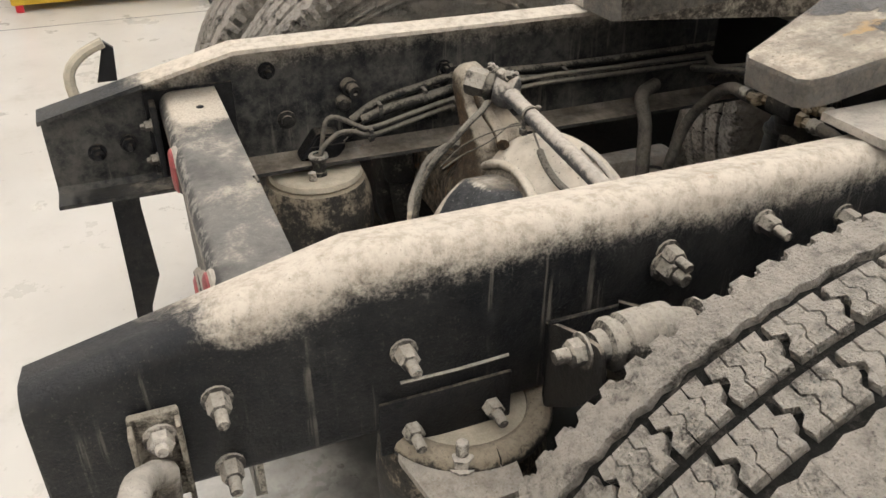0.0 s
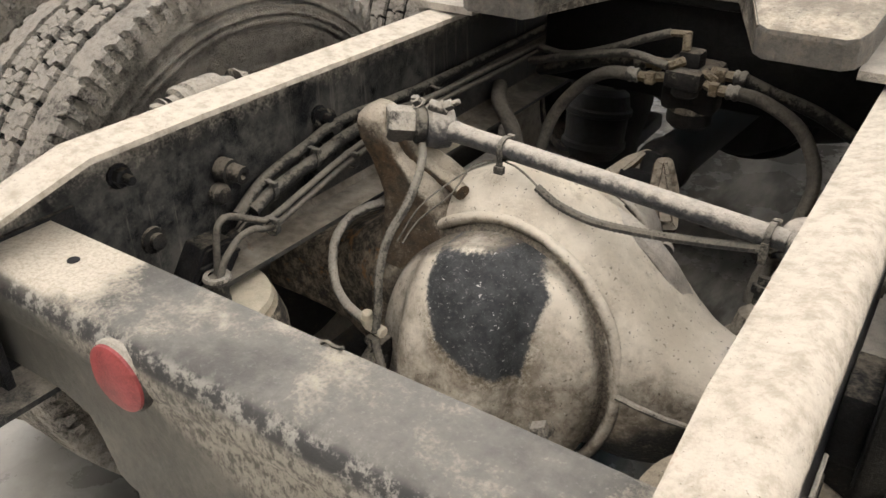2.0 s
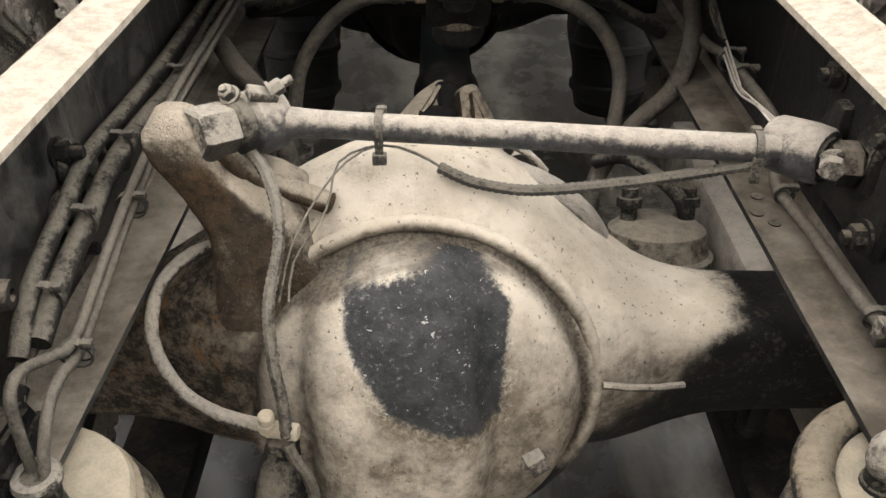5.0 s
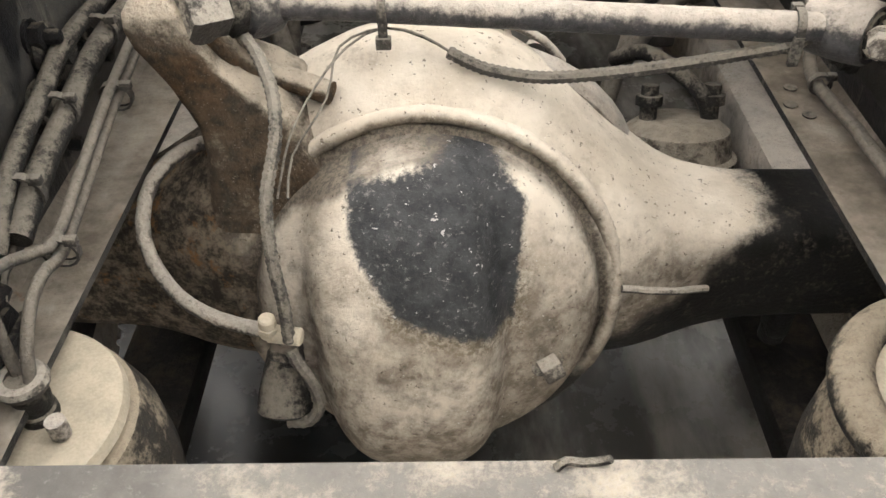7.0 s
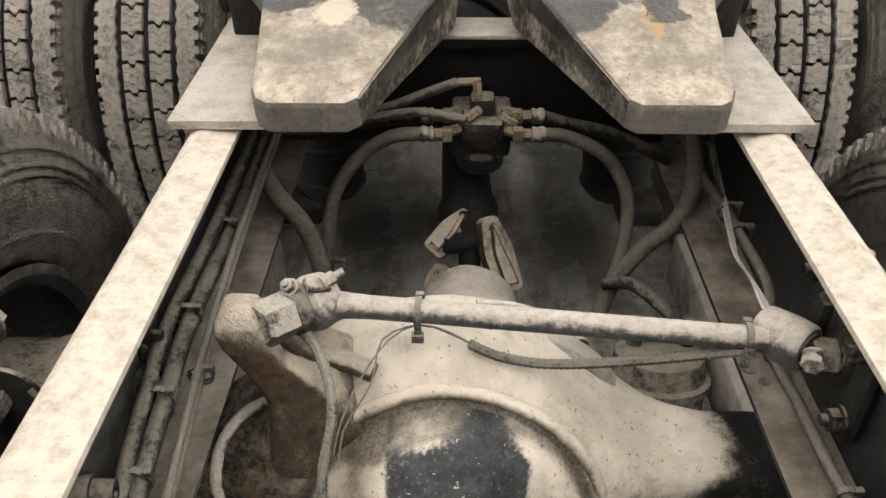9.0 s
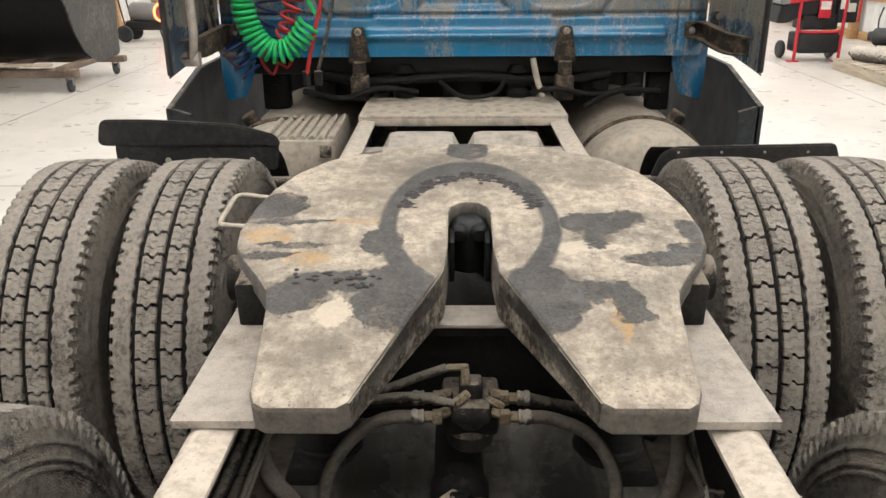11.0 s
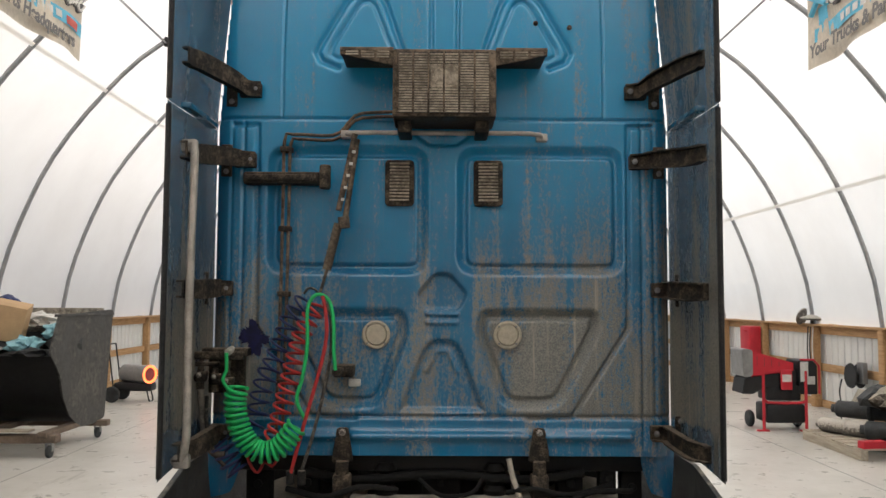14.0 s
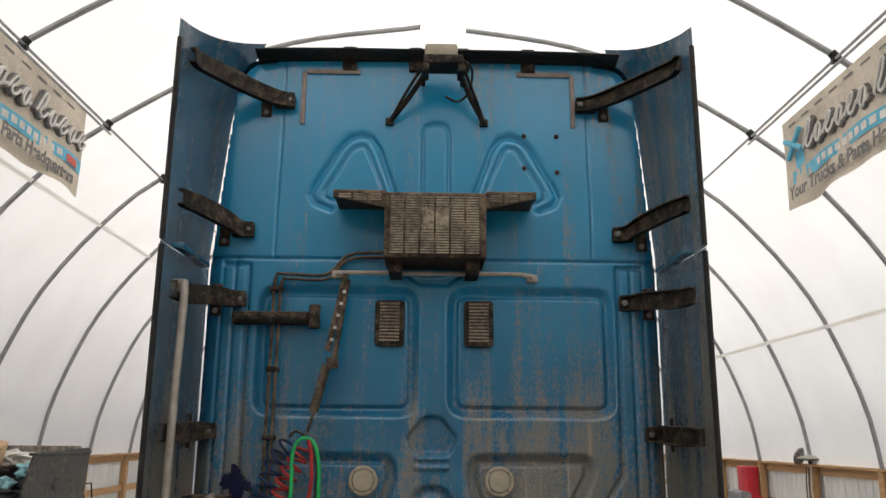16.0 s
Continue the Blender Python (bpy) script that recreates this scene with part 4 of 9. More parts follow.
def frame_rail(s):
    """A C channel, web outside, with its top flange sloping down at the rear end."""
    bm = bmesh.new()
    web, edge, t = 0.432, 0.348, 0.008
    lip, sag = (0.353, 0.012) if s > 0 else (0.355, 0.006)

    def section(y):
        top = RAIL_Z if y > -0.087 else RAIL_Z - (-0.087 - y) * 0.245
        low = RAIL_LOW
        pts = []
        for k in range(6):
            a = math.pi / 2 * k / 5
            pts.append((web - 0.03 + 0.03 * math.sin(a), top - 0.03 + 0.03 * math.cos(a)))
        for k in range(6):
            a = math.pi / 2 * k / 5
            pts.append((web - 0.018 + 0.018 * math.cos(a), low + 0.018 - 0.018 * math.sin(a)))
        pts += [(edge, low), (edge, low + t), (web - t - 0.01, low + t), (web - t, low + t + 0.01), (web - t, top - t - 0.01), (web - t - 0.01, top - t), (lip, top - sag - t), (lip, top - sag)]
        out = 0.010 * min(1.0, max(0.0, (0.62 - y) / 0.5)) if s < 0 else 0.0
        return [bm.verts.new((s * (x + (0.0 if i in (14, 15, 16, 17) else out)), y, z)) for i, (x, z) in enumerate(pts)]

    ys = [-0.445, -0.35, -0.25, -0.17, -0.11, -0.087, -0.06, 0.1, 0.4, 0.8, 1.4, 2.2, 3.2, 4.2]
    rings = [section(y) for y in ys]
    for a, b in zip(rings, rings[1:]):
        for i in range(len(a)):
            j = (i + 1) % len(a)
            bm.faces.new((a[i], a[j], b[j], b[i]))
    bm.faces.new(rings[0])
    bm.faces.new(rings[-1])
    bmesh.ops.recalc_face_normals(bm, faces=bm.faces[:])
    return part("frame_rail", bm, M["frame_near" if s > 0 else "frame_far"], truck, "black steel frame rail with sandy dust on its top flange")


rail_l, rail_r = frame_rail(-1), frame_rail(1)


def bolts_on(parent, rows, way, head=0.017, high=0.016, stud=0.022, material="nut"):
    for p in rows:
        bm = bmesh.new()
        bolt(bm, p, way, head, high, stud)
        part("bolt", bm, M[material], parent)


# nuts and studs on the outside of the near rail and the inside of the far one
bolts_on(rail_r, [(0.432, y + 0.006, z - 0.014) for y, z in ((-0.263, 0.882), (-0.262, 0.78), (-0.045, 0.883), (-0.04, 0.763), (0.07, 0.766), (0.32, 0.938), (0.473, 0.951), (0.62, 0.93), (0.62, 0.82))], (1, 0, 0), 0.0132, 0.022, 0.022)
bolts_on(rail_l, [(-0.424, y, z) for y, z in ((-0.02, 0.94), (-0.30, 0.83), (-0.36, 0.82), (0.36, 0.90), (0.36, 0.84), (0.33, 0.80))], (1, 0, 0), 0.013, 0.012, 0.014, "dark_paint")


def closing_crossmember():
    """The rear cross channel: a flat top, a rounded rear edge and a plate down to the lamps."""
    bm = bmesh.new()
    prof = [(-0.122, 0.915), (-0.125, 0.925)]
    prof += [(-0.205 - 0.028 * math.sin(a), 0.897 + 0.028 * math.cos(a)) for a in [math.pi / 2 * k / 6 for k in range(7)]]
    prof += [(-0.2335, 0.885), (-0.231, 0.872), (-0.2255, 0.860), (-0.2255, 0.66), (-0.2255, 0.585), (-0.218, 0.585), (-0.218, 0.86), (-0.222, 0.905), (-0.205, 0.915)]
    xs = [-0.421 + 0.842 * i / 60 for i in range(61)]
    rings = []
    for x in xs:
        cut = float(np.interp(x, (-0.30, -0.245, -0.232, -0.222, -0.195, -0.185, 0.33, 0.345, 0.43), (0.13, 0.20, 0.45, 0.53, 0.56, 1.0, 1.0, 0.6, 0.55)))
        rings.append([bm.verts.new((x, y, z if z > 0.82 else 0.82 - (0.82 - z) * cut)) for y, z in prof])
    for a, b in zip(rings, rings[1:]):
        for i in range(len(prof)):
            j = (i + 1) % len(prof)
            bm.faces.new((a[i], a[j], b[j], b[i]))
    bm.faces.new(rings[0])
    bm.faces.new(rings[-1])
    cm = part("rear_crossmember", bm, M["crossmember"], truck, "worn grey-black closing crossmember with sandy dirt on top")
    for x in (-0.311, 0.33):
        bm = bmesh.new()
        rod(bm, (x, -0.166, 0.9235), (x, -0.166, 0.9262), 0.0070, 16)
        part("drilled_hole", bm, M["black"], cm)
    for x, z, lens in ((-0.160, 0.876, "red_lens"), (0.252, 0.876, "red_lens"), (-0.090, 0.664, "red_lens"), (0.055, 0.745, "tan_disc")):
        bm = bmesh.new()
        wide = 0.0 if z > 0.8 else 0.010
        lathe(bm, [(0.041 + wide, 0), (0.041 + wide, 0.006), (0.039 + wide * 0.7, 0.012 if wide else 0.008), (0.0385, 0.009), (0.037, 0.004)], (x, -0.2255, z), (x, -1, z), 28)
        ring = part("lamp_grommet", bm, M["nut"], cm, "dusty rubber grommet of a round tail lamp")
        bm = bmesh.new()
        low = 0.012 if lens == "tan_disc" else 0.0
        lathe(bm, [(0.0385, 0.004 - low), (0.0375, 0.012 - low), (0.030, 0.016 - low), (0.0, 0.017 - low)], (x, -0.2255, z), (x, -1, z), 28)
        part("lens", bm, M[lens], ring, "scuffed red round tail lamp lens" if lens == "red_lens" else "empty dust-filled lamp opening")
    # end brackets where it meets the rails
    for s in (-1, 1):
        bm = bmesh.new()
        bx(bm, (min(s * 0.424, s * 0.416), -0.26, 0.76), (max(s * 0.424, s * 0.416), -0.09, 0.93), 0.003)
        bx(bm, (min(s * 0.42, s * 0.37), -0.252, 0.77), (max(s * 0.42, s * 0.37), -0.240, 0.915), 0.003)
        br = part("end_bracket", bm, M["dark_paint"], cm)
        for z in (0.80, 0.87):
            bm = bmesh.new()
            bolt(bm, (s * 0.395, -0.252, z), (0, -1, 0), 0.010, 0.011, 0.008)
            part("bolt", bm, M["nut"], br)
    bm = bmesh.new()
    hose(bm, [(0.016, -0.130, 0.926), (0.021, -0.128, 0.929), (0.028, -0.127, 0.926), (0.037, -0.127, 0.927), (0.041, -0.128, 0.930)], 0.0022, 0.003, 6)
    part("torn_zip_tie", bm, M["hose_dark"], cm, "torn black plastic tie stub")
    return cm


closing_crossmember()


# ---------------------------------------------------------------- drive axles
def table(x, rows):
    return float(np.interp(x, [r[0] for r in rows], [r[1] for r in rows]))


def smooth_table(x, rows, w=0.022):
    return sum(table(x + e * w, rows) for e in (-1, -0.5, 0, 0.5, 1)) / 5


TOP = [(-0.62, 0.655), (-0.46, 0.66), (-0.40, 0.685), (-0.33, 0.725), (-0.27, 0.768), (-0.20, 0.814), (-0.143, 0.846), (-0.10, 0.857), (-0.057, 0.860), (0.0, 0.854), (0.028, 0.845), (0.094, 0.797), (0.13, 0.758), (0.167, 0.72), (0.20, 0.692), (0.243, 0.668), (0.306, 0.659), (0.40, 0.656), (0.66, 0.654)]
LOW = [(0, 0.388), (0.08, 0.391), (0.14, 0.408), (0.2, 0.428), (0.26, 0.452), (0.31, 0.478), (0.36, 0.496), (0.42, 0.503), (0.75, 0.506)]
FRONT = [(0, 0.315), (0.17, 0.312), (0.21, 0.305), (0.26, 0.320), (0.31, 0.337), (0.37, 0.346), (0.75, 0.350)]
MIDDLE = [(0, 0.452), (0.2, 0.448), (0.28, 0.43), (0.36, 0.42), (0.75, 0.42)]
SQUARE = [(0, 2.15), (0.17, 2.2), (0.24, 2.7), (0.32, 3.6), (0.42, 4.4), (0.75, 4.6)]
CX, CZ = -0.057, 0.600


def gritty(v, amount):
    """Uneven caked dirt on a casting: soft lumps and small grit."""
    return amount * (noise.noise(v * 22) + 0.55 * noise.noise(v * 61) + 0.35 * noise.noise(v * 140))


def cover_face(x, z):
    """Place along y of the rear cover: a low dome on a leaning flange, with the ring gear's tall bulge beside its middle."""
    rho = min(1.0, math.hypot(x - CX, z - CZ) / 0.190)
    dome = 0.073 * (1 - rho ** 3.2) ** 0.5
    ux = min(1.0, abs(x + 0.073) / (0.108 if x > -0.073 else 0.112 + 0.16 * max(0.0, z - 0.60)))
    uz = min(1.0, abs(z - 0.60) / (0.200 if z > 0.60 else 0.196))
    bulge = 0.134 * max(0.0, 1 - ux ** (4.2 if x > -0.073 else 3.2) - uz ** (1.75 if z > 0.60 else 2.2)) ** 0.5
    both = 0.5 * (dome + bulge + math.hypot(dome - bulge, 0.012)) - 0.004 * (1 - rho)
    return 0.306 + 0.18 * (z - CZ) - both


def drive_axle(dy, dark=False):
    """Banjo axle housing: a tall round middle that runs out into square arms, with its domed rear cover."""
    # dark: the forward axle's shade is in the coat colour
    coat = M["shade_black"] if dark else M["axle"]
    bm = bmesh.new()
    rings, n = [], 72
    xs = [-0.62 + i * 0.0122 for i in range(105)]
    for x in xs:
        d = abs(x - CX)
        hi, lo = smooth_table(x, TOP), smooth_table(d, LOW)
        front, yc, e = smooth_table(d, FRONT), smooth_table(d, MIDDLE), 2 / table(d, SQUARE)
        zc, hz, hy = (hi + lo) / 2, (hi - lo) / 2, yc - front
        ring = []
        for k in range(n):
            a = 2 * math.pi * k / n
            c, s = math.cos(a), math.sin(a)
            p = Vector((x, yc - math.copysign(abs(c) ** e, c) * hy, zc + math.copysign(abs(s) ** e, s) * hz))
            if not dark:
                p += Vector((0, c * -1, s)) * gritty(p, 0.0011)
            ring.append(bm.verts.new(p + Vector((0, dy, 0))))
        rings.append(ring)
    for a, b in zip(rings, rings[1:]):
        for i in range(n):
            bm.faces.new((a[i], a[(i + 1) % n], b[(i + 1) % n], b[i]))
    bm.faces.new(rings[0])
    bm.faces.new(rings[-1])
    axle = part("drive_axle", bm, coat, truck, "cast drive axle housing coated in sandy dust" if not dark else "forward drive axle housing, its shade painted in near-black")

    bm = bmesh.new()
    rows, m = [], 96
    for i in range(1, 47):
        r = 0.192 * i / 46
        row = []
        for k in range(m):
            a = 2 * math.pi * k / m
            p = Vector((CX + r * math.cos(a), 0, CZ + r * math.sin(a) * (1.0 if math.sin(a) > 0 else 1.05)))
            p.y = cover_face(p.x, p.z)
            if not dark:
                p.y += gritty(p, 0.0013)
            row.append(p + Vector((0, dy, 0)))
        rows.append(row)
    rows.append([p + Vector((0, 0.07, 0)) for p in rows[-1]])
    tip = bm.verts.new((CX, cover_face(CX, CZ) + dy, CZ))
    vr = [[bm.verts.new(p) for p in r] for r in rows]
    for k in range(m):
        bm.faces.new((tip, vr[0][k], vr[0][(k + 1) % m]))
    for a, b in zip(vr, vr[1:]):
        for k in range(m):
            bm.faces.new((a[k], a[(k + 1) % m], b[(k + 1) % m], b[k]))
    part("cover", bm, coat if dark else M["cover"], axle, "" if dark else "domed cover with one dark oil-washed patch in the dust")

    # raised weld ring that parts cover and housing
    bm = bmesh.new()
    ring = []
    for k in range(97):
        a = 2 * math.pi * k / 96
        z = CZ + 0.210 * math.sin(a)
        p = Vector((CX + 0.211 * math.cos(a), 0.326 + 0.165 * (z - CZ) - 0.012 * abs(math.cos(a)) + dy, z))
        ring.append(p + Vector((0, gritty(p, 0.0015), 0)))
    sweep(bm, ring, lambda i: 0.0095 + 0.002 * noise.noise(Vector((i * 0.7, 0, 0))), 10)
    part("weld_ring", bm, coat, axle)
    if dark:
        return axle
    # plug with a square head, its boss and the weld seam along the arm
    bm = bmesh.new()
    at, way = Vector((0.073, 0.244, 0.563)), Vector((0.30, -0.93, 0.12))
    lathe(bm, [(0.026, -0.016), (0.023, -0.002), (0.019, 0.003), (0.0, 0.003)], at, at + way, 18)
    bx(bm, (-0.0115, -0.0115, 0.0), (0.0115, 0.0115, 0.022), 0.002, axis_frame(at, at + way)[0] @ pose(0, 0, 0, 0, 0, 20))
    part("fill_plug", bm, M["nut"], axle, "square-headed fill plug")
    bm = bmesh.new()
    seam = spline([(0.158, 0.302, 0.616), (0.20, 0.304, 0.608), (0.23, 0.313, 0.601), (0.262, 0.325, 0.594)], 0.012)
    sweep(bm, [p + Vector((0, 0, gritty(p, 0.002))) for p in seam], 0.0046, 8)
    part("seam", bm, M["nut"], axle, "raised weld seam along the housing arm")
    # round carrier flange on the far side and the pinion nose
    bm = bmesh.new()
    tilt = Vector((0, 1, 0.15)).normalized()
    base = Vector((-0.025, 0.50, 0.60))
    lathe(bm, [(0.0, -0.02), (0.228, -0.02), (0.235, -0.012), (0.235, 0.014), (0.226, 0.022), (0.185, 0.03), (0.155, 0.09), (0.115, 0.15), (0.09, 0.19), (0.084, 0.245), (0.078, 0.255), (0.06, 0.26), (0.05, 0.285), (0, 0.285)], base, base + tilt, 48)
    part("input_housing", bm, M["sand"], axle, "sandy carrier and pinion nose of the axle")
    for k in range(7):
        a = radians(20 + 22 * k)
        p = base + Vector((0.212 * math.cos(a), -0.004, 0.212 * math.sin(a)))
        bm = bmesh.new()
        bolt(bm, p + tilt * 0.02, tilt, 0.010, 0.010)
        part("bolt", bm, M["nut"], axle)
    # lug under the arm
    bm = bmesh.new()
    bx(bm, (0.375, 0.365, 0.455), (0.405, 0.405, 0.515), 0.010)
    rod(bm, (0.39, 0.385, 0.44), (0.39, 0.385, 0.47), 0.017, 12, bevel=0.005)
    part("lug", bm, M["beam"], axle)
    return axle


axle_rear = drive_axle(0.0)
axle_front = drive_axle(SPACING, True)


def drive_shaft():
    """The short shaft between the axles with the cross joint at the pinion: two forged ears a side."""
    b = Vector((-0.03, AX_Y + SPACING - 0.20, 0.60))
    a = Vector((-0.020, 0.845, 0.700))
    w = (b - a).normalized()
    bm = bmesh.new()
    rod(bm, a + w * 0.09, b, 0.050, 24, bevel=0.01)
    lathe(bm, [(0.03, 0.045), (0.044, 0.055), (0.056, 0.075), (0.058, 0.10), (0.050, 0.12)], a, b, 24)
    shaft = part("drive_shaft", bm, M["shade_black"], truck, "dark inter-axle drive shaft")

    def ear(p, q, face, wide, thick):
        p, q = Vector(p), Vector(q)
        up = (q - p).normalized()
        f = (Vector(face) - up * up.dot(Vector(face))).normalized()
        side = up.cross(f)
        n = (q - p).length
        m = Matrix(((side.x, up.x, f.x, p.x), (side.y, up.y, f.y, p.y), (side.z, up.z, f.z, p.z), (0, 0, 0, 1)))
        out = rounded([(-wide * 0.5, 0), (wide * 0.5, 0), (wide * 0.56, n * 0.55), (wide * 0.30, n), (-wide * 0.30, n), (-wide * 0.56, n * 0.55)], wide * 0.22, 4)
        bm = bmesh.new()
        slab(bm, out, -thick / 2, thick / 2, m, thick * 0.36)
        return bm

    part("yoke_ear", ear((0.052, 0.765, 0.640), (0.010, 0.835, 0.752), (0.35, -0.75, 0.5), 0.050, 0.042), M["horn"], shaft, "sandy forged ear of the cross joint")
    part("yoke_ear", ear((-0.088, 0.775, 0.630), (-0.070, 0.80, 0.672), (-0.4, -0.7, 0.5), 0.032, 0.030), M["horn"], shaft)
    part("yoke_ear", ear((-0.088, 0.815, 0.688), (-0.022, 0.865, 0.742), (-0.15, -0.72, 0.65), 0.042, 0.036), M["horn"], shaft)
    bm = bmesh.new()
    rod(bm, a + Vector((-0.05, -0.02, 0.0)), a + Vector((0.05, -0.01, 0.0)), 0.020, 14, bevel=0.004)
    rod(bm, a + Vector((0.0, -0.035, -0.045)), a + Vector((0.0, 0.02, 0.045)), 0.020, 14, bevel=0.004)
    part("cross", bm, M["shade_black"], shaft)


drive_shaft()


def torque_rod():
    """The transverse rod from the axle's upright arm to the rail bracket: a clamped eye at one end, a bushed eye at the other."""
    a, b = Vector((-0.222, 0.412, 0.908)), Vector((0.352, 0.372, 0.888))
    w = (b - a).normalized()
    bm = bmesh.new()
    pts = [a + w * (0.006 + 0.0087 * i) for i in range(64)]
    sweep(bm, [p for p in pts if (p - a).length < (b - a).length - 0.03], lambda i: 0.0150 + 0.0035 * max(0.0, 1 - i / 7) + 0.0004 * noise.noise(Vector((i * 0.9, 0, 0))), 20)
    rd = part("torque_rod", bm, M["rod"], truck, "scuffed grey transverse torque rod")
    # left eye, rubber and the hexagon of its pin
    pin = Vector((0.66, 0.72, -0.16)).normalized()
    bm = bmesh.new()
    lathe(bm, [(0, -0.028), (0.020, -0.028), (0.024, -0.022), (0.033, -0.016), (0.036, 0.0), (0.033, 0.020), (0.022, 0.026), (0, 0.026)], a, a + pin, 24)
    part("eye", bm, M["rod"], rd, "sandy eye of the rod")
    bm = bmesh.new()
    rod(bm, a - pin * 0.040, a - pin * 0.020, 0.030, 20, bevel=0.004)
    part("bushing", bm, M["hose_dark"], rd, "black rubber bushing")
    bm = bmesh.new()
    rod(bm, a - pin * 0.082, a - pin * 0.038, 0.029, 6, bevel=0.004)
    part("pin", bm, M["nut"], rd, "dusty hexagon pin head")
    bm = bmesh.new()
    bx(bm, (-0.012, -0.010, -0.004), (0.020, 0.010, 0.008), 0.003, Matrix.Translation(a + Vector((0.004, -0.010, 0.034))) @ pose(0, 0, 0, 8, 22, 30))
    bolt(bm, a + Vector((0.016, -0.006, 0.036)), (0.75, 0.35, 0.35), 0.0085, 0.012, 0.012)
    bolt(bm, a + Vector((-0.022, -0.016, 0.036)), (-0.3, -0.5, 0.8), 0.0085, 0.010, 0.004)
    part("clamp_bolt", bm, M["nut"], rd)
    # right eye with its rubber and bolt
    ax = Vector((0.60, -0.78, 0.12)).normalized()
    bm = bmesh.new()
    lathe(bm, [(0.018, -0.040), (0.027, -0.040), (0.030, -0.034), (0.0315, 0.0), (0.030, 0.020), (0.027, 0.024), (0.0225, 0.024), (0.022, 0.020)], b, b + ax, 30)
    part("eye", bm, M["rod"], rd)
    bm = bmesh.new()
    lathe(bm, [(0, -0.034), (0.0225, -0.034), (0.0225, 0.021), (0.020, 0.026), (0, 0.026)], b, b + ax, 26)
    part("bushing", bm, M["hose_dark"], rd, "black rubber bushing")
    bm = bmesh.new()
    bolt(bm, b + Vector((0.014, -0.034, 0.004)), (-0.42, -0.90, 0.05), 0.0125, 0.013)
    part("bolt", bm, M["iron"], rd, "pale dusty hexagon bolt")


torque_rod()


def rod_arm():
    """The curved horn that carries the rod: a thick blade from the housing up to a blunt knob, its top face sweeping down to one side."""
    rows = [(0.690, -0.292, -0.130, 0.318, 0.47), (0.735, -0.285, -0.150, 0.327, 0.46), (0.775, -0.281, -0.168, 0.332, 0.455), (0.805, -0.283, -0.182, 0.336, 0.448), (0.830, -0.290, -0.203, 0.337, 0.435), (0.852, -0.299, -0.228, 0.337, 0.422),
            (0.874, -0.310, -0.249, 0.336, 0.412), (0.895, -0.322, -0.262, 0.336, 0.404), (0.912, -0.329, -0.269, 0.338, 0.400), (0.927, -0.328, -0.274, 0.343, 0.396), (0.938, -0.320, -0.280, 0.350, 0.392), (0.944, -0.310, -0.287, 0.358, 0.385)]
    path = []
    for i in range(len(rows) - 1):
        for k in range(3):
            t = k / 3
            path.append([rows[i][j] * (1 - t) + rows[i + 1][j] * t for j in range(5)])
    path.append(list(rows[-1]))
    bm = bmesh.new()
    rings, n = [], 28
    for z, x0, x1, y0, y1 in path:
        ring = []
        for k in range(n):
            a = 2 * math.pi * k / n
            c, q = math.cos(a), math.sin(a)
            e = 2 / 6.5
            p = Vector(((x0 + x1) / 2 + math.copysign(abs(c) ** e, c) * (x1 - x0) / 2, (y0 + y1) / 2 + math.copysign(abs(q) ** e, q) * (y1 - y0) / 2, z))
            # the right-hand side falls away to the back, so that the edge reads as a saddle
            p.z += 0.25 * (p.x - x0) * (p.y - y0) / max(0.02, y1 - y0) if z < 0.86 else 0.0
            ring.append(bm.verts.new(p + Vector((c, q, 0)) * gritty(p, 0.0016)))
        rings.append(ring)
    for a, b in zip(rings, rings[1:]):
        for i in range(n):
            bm.faces.new((a[i], a[(i + 1) % n], b[(i + 1) % n], b[i]))
    bm.faces.new(rings[0])
    bm.faces.new(rings[-1])
    arm = part("rod_arm", bm, M["horn"], truck, "rust-streaked cast horn standing on the axle")
    bm = bmesh.new()
    hose(bm, [(-0.150, 0.375, 0.826), (-0.178, 0.385, 0.832), (-0.205, 0.385, 0.842), (-0.228, 0.378, 0.858), (-0.246, 0.372, 0.880), (-0.258, 0.368, 0.902)], 0.013, 0.008, 10)
    part("web", bm, M["horn"], arm, "sandy rib running down from the knob")
    return arm


rod_arm()


def rod_bracket():
    """Cast bracket on the rail web: a back plate with two cheeks that hold the bushed eye."""
    bm = bmesh.new()
    bx(bm, (0.404, 0.285, 0.80), (0.424, 0.465, 0.962), 0.010)
    br = part("rod_bracket", bm, M["dark_iron"], truck, "dark cast bracket of the torque rod on the rail")
    bm = bmesh.new()
    bx(bm, (0.392, 0.318, 0.864), (0.412, 0.362, 0.918), 0.008)
    bx(bm, (0.390, 0.395, 0.855), (0.412, 0.425, 0.925), 0.009)
    rod(bm, (0.366, 0.344, 0.890), (0.396, 0.340, 0.890), 0.0235, 6, bevel=0.006)
    slab(bm, [(0.392, 0.912), (0.408, 0.945), (0.408, 0.86), (0.392, 0.868)][::-1], -0.018, 0.018, Matrix(((1, 0, 0, 0), (0, 0, -1, 0.34), (0, 1, 0, 0), (0, 0, 0, 1))))
    part("cheek", bm, M["dark_iron"], br)
    for p in ((0.404, 0.305, 0.935), (0.404, 0.445, 0.94), (0.404, 0.305, 0.825), (0.404, 0.445, 0.82)):
        bm = bmesh.new()
        bolt(bm, p, (-1, 0, 0), 0.014, 0.013, 0.008)
        part("bolt", bm, M["dark_iron"], br)


rod_bracket()


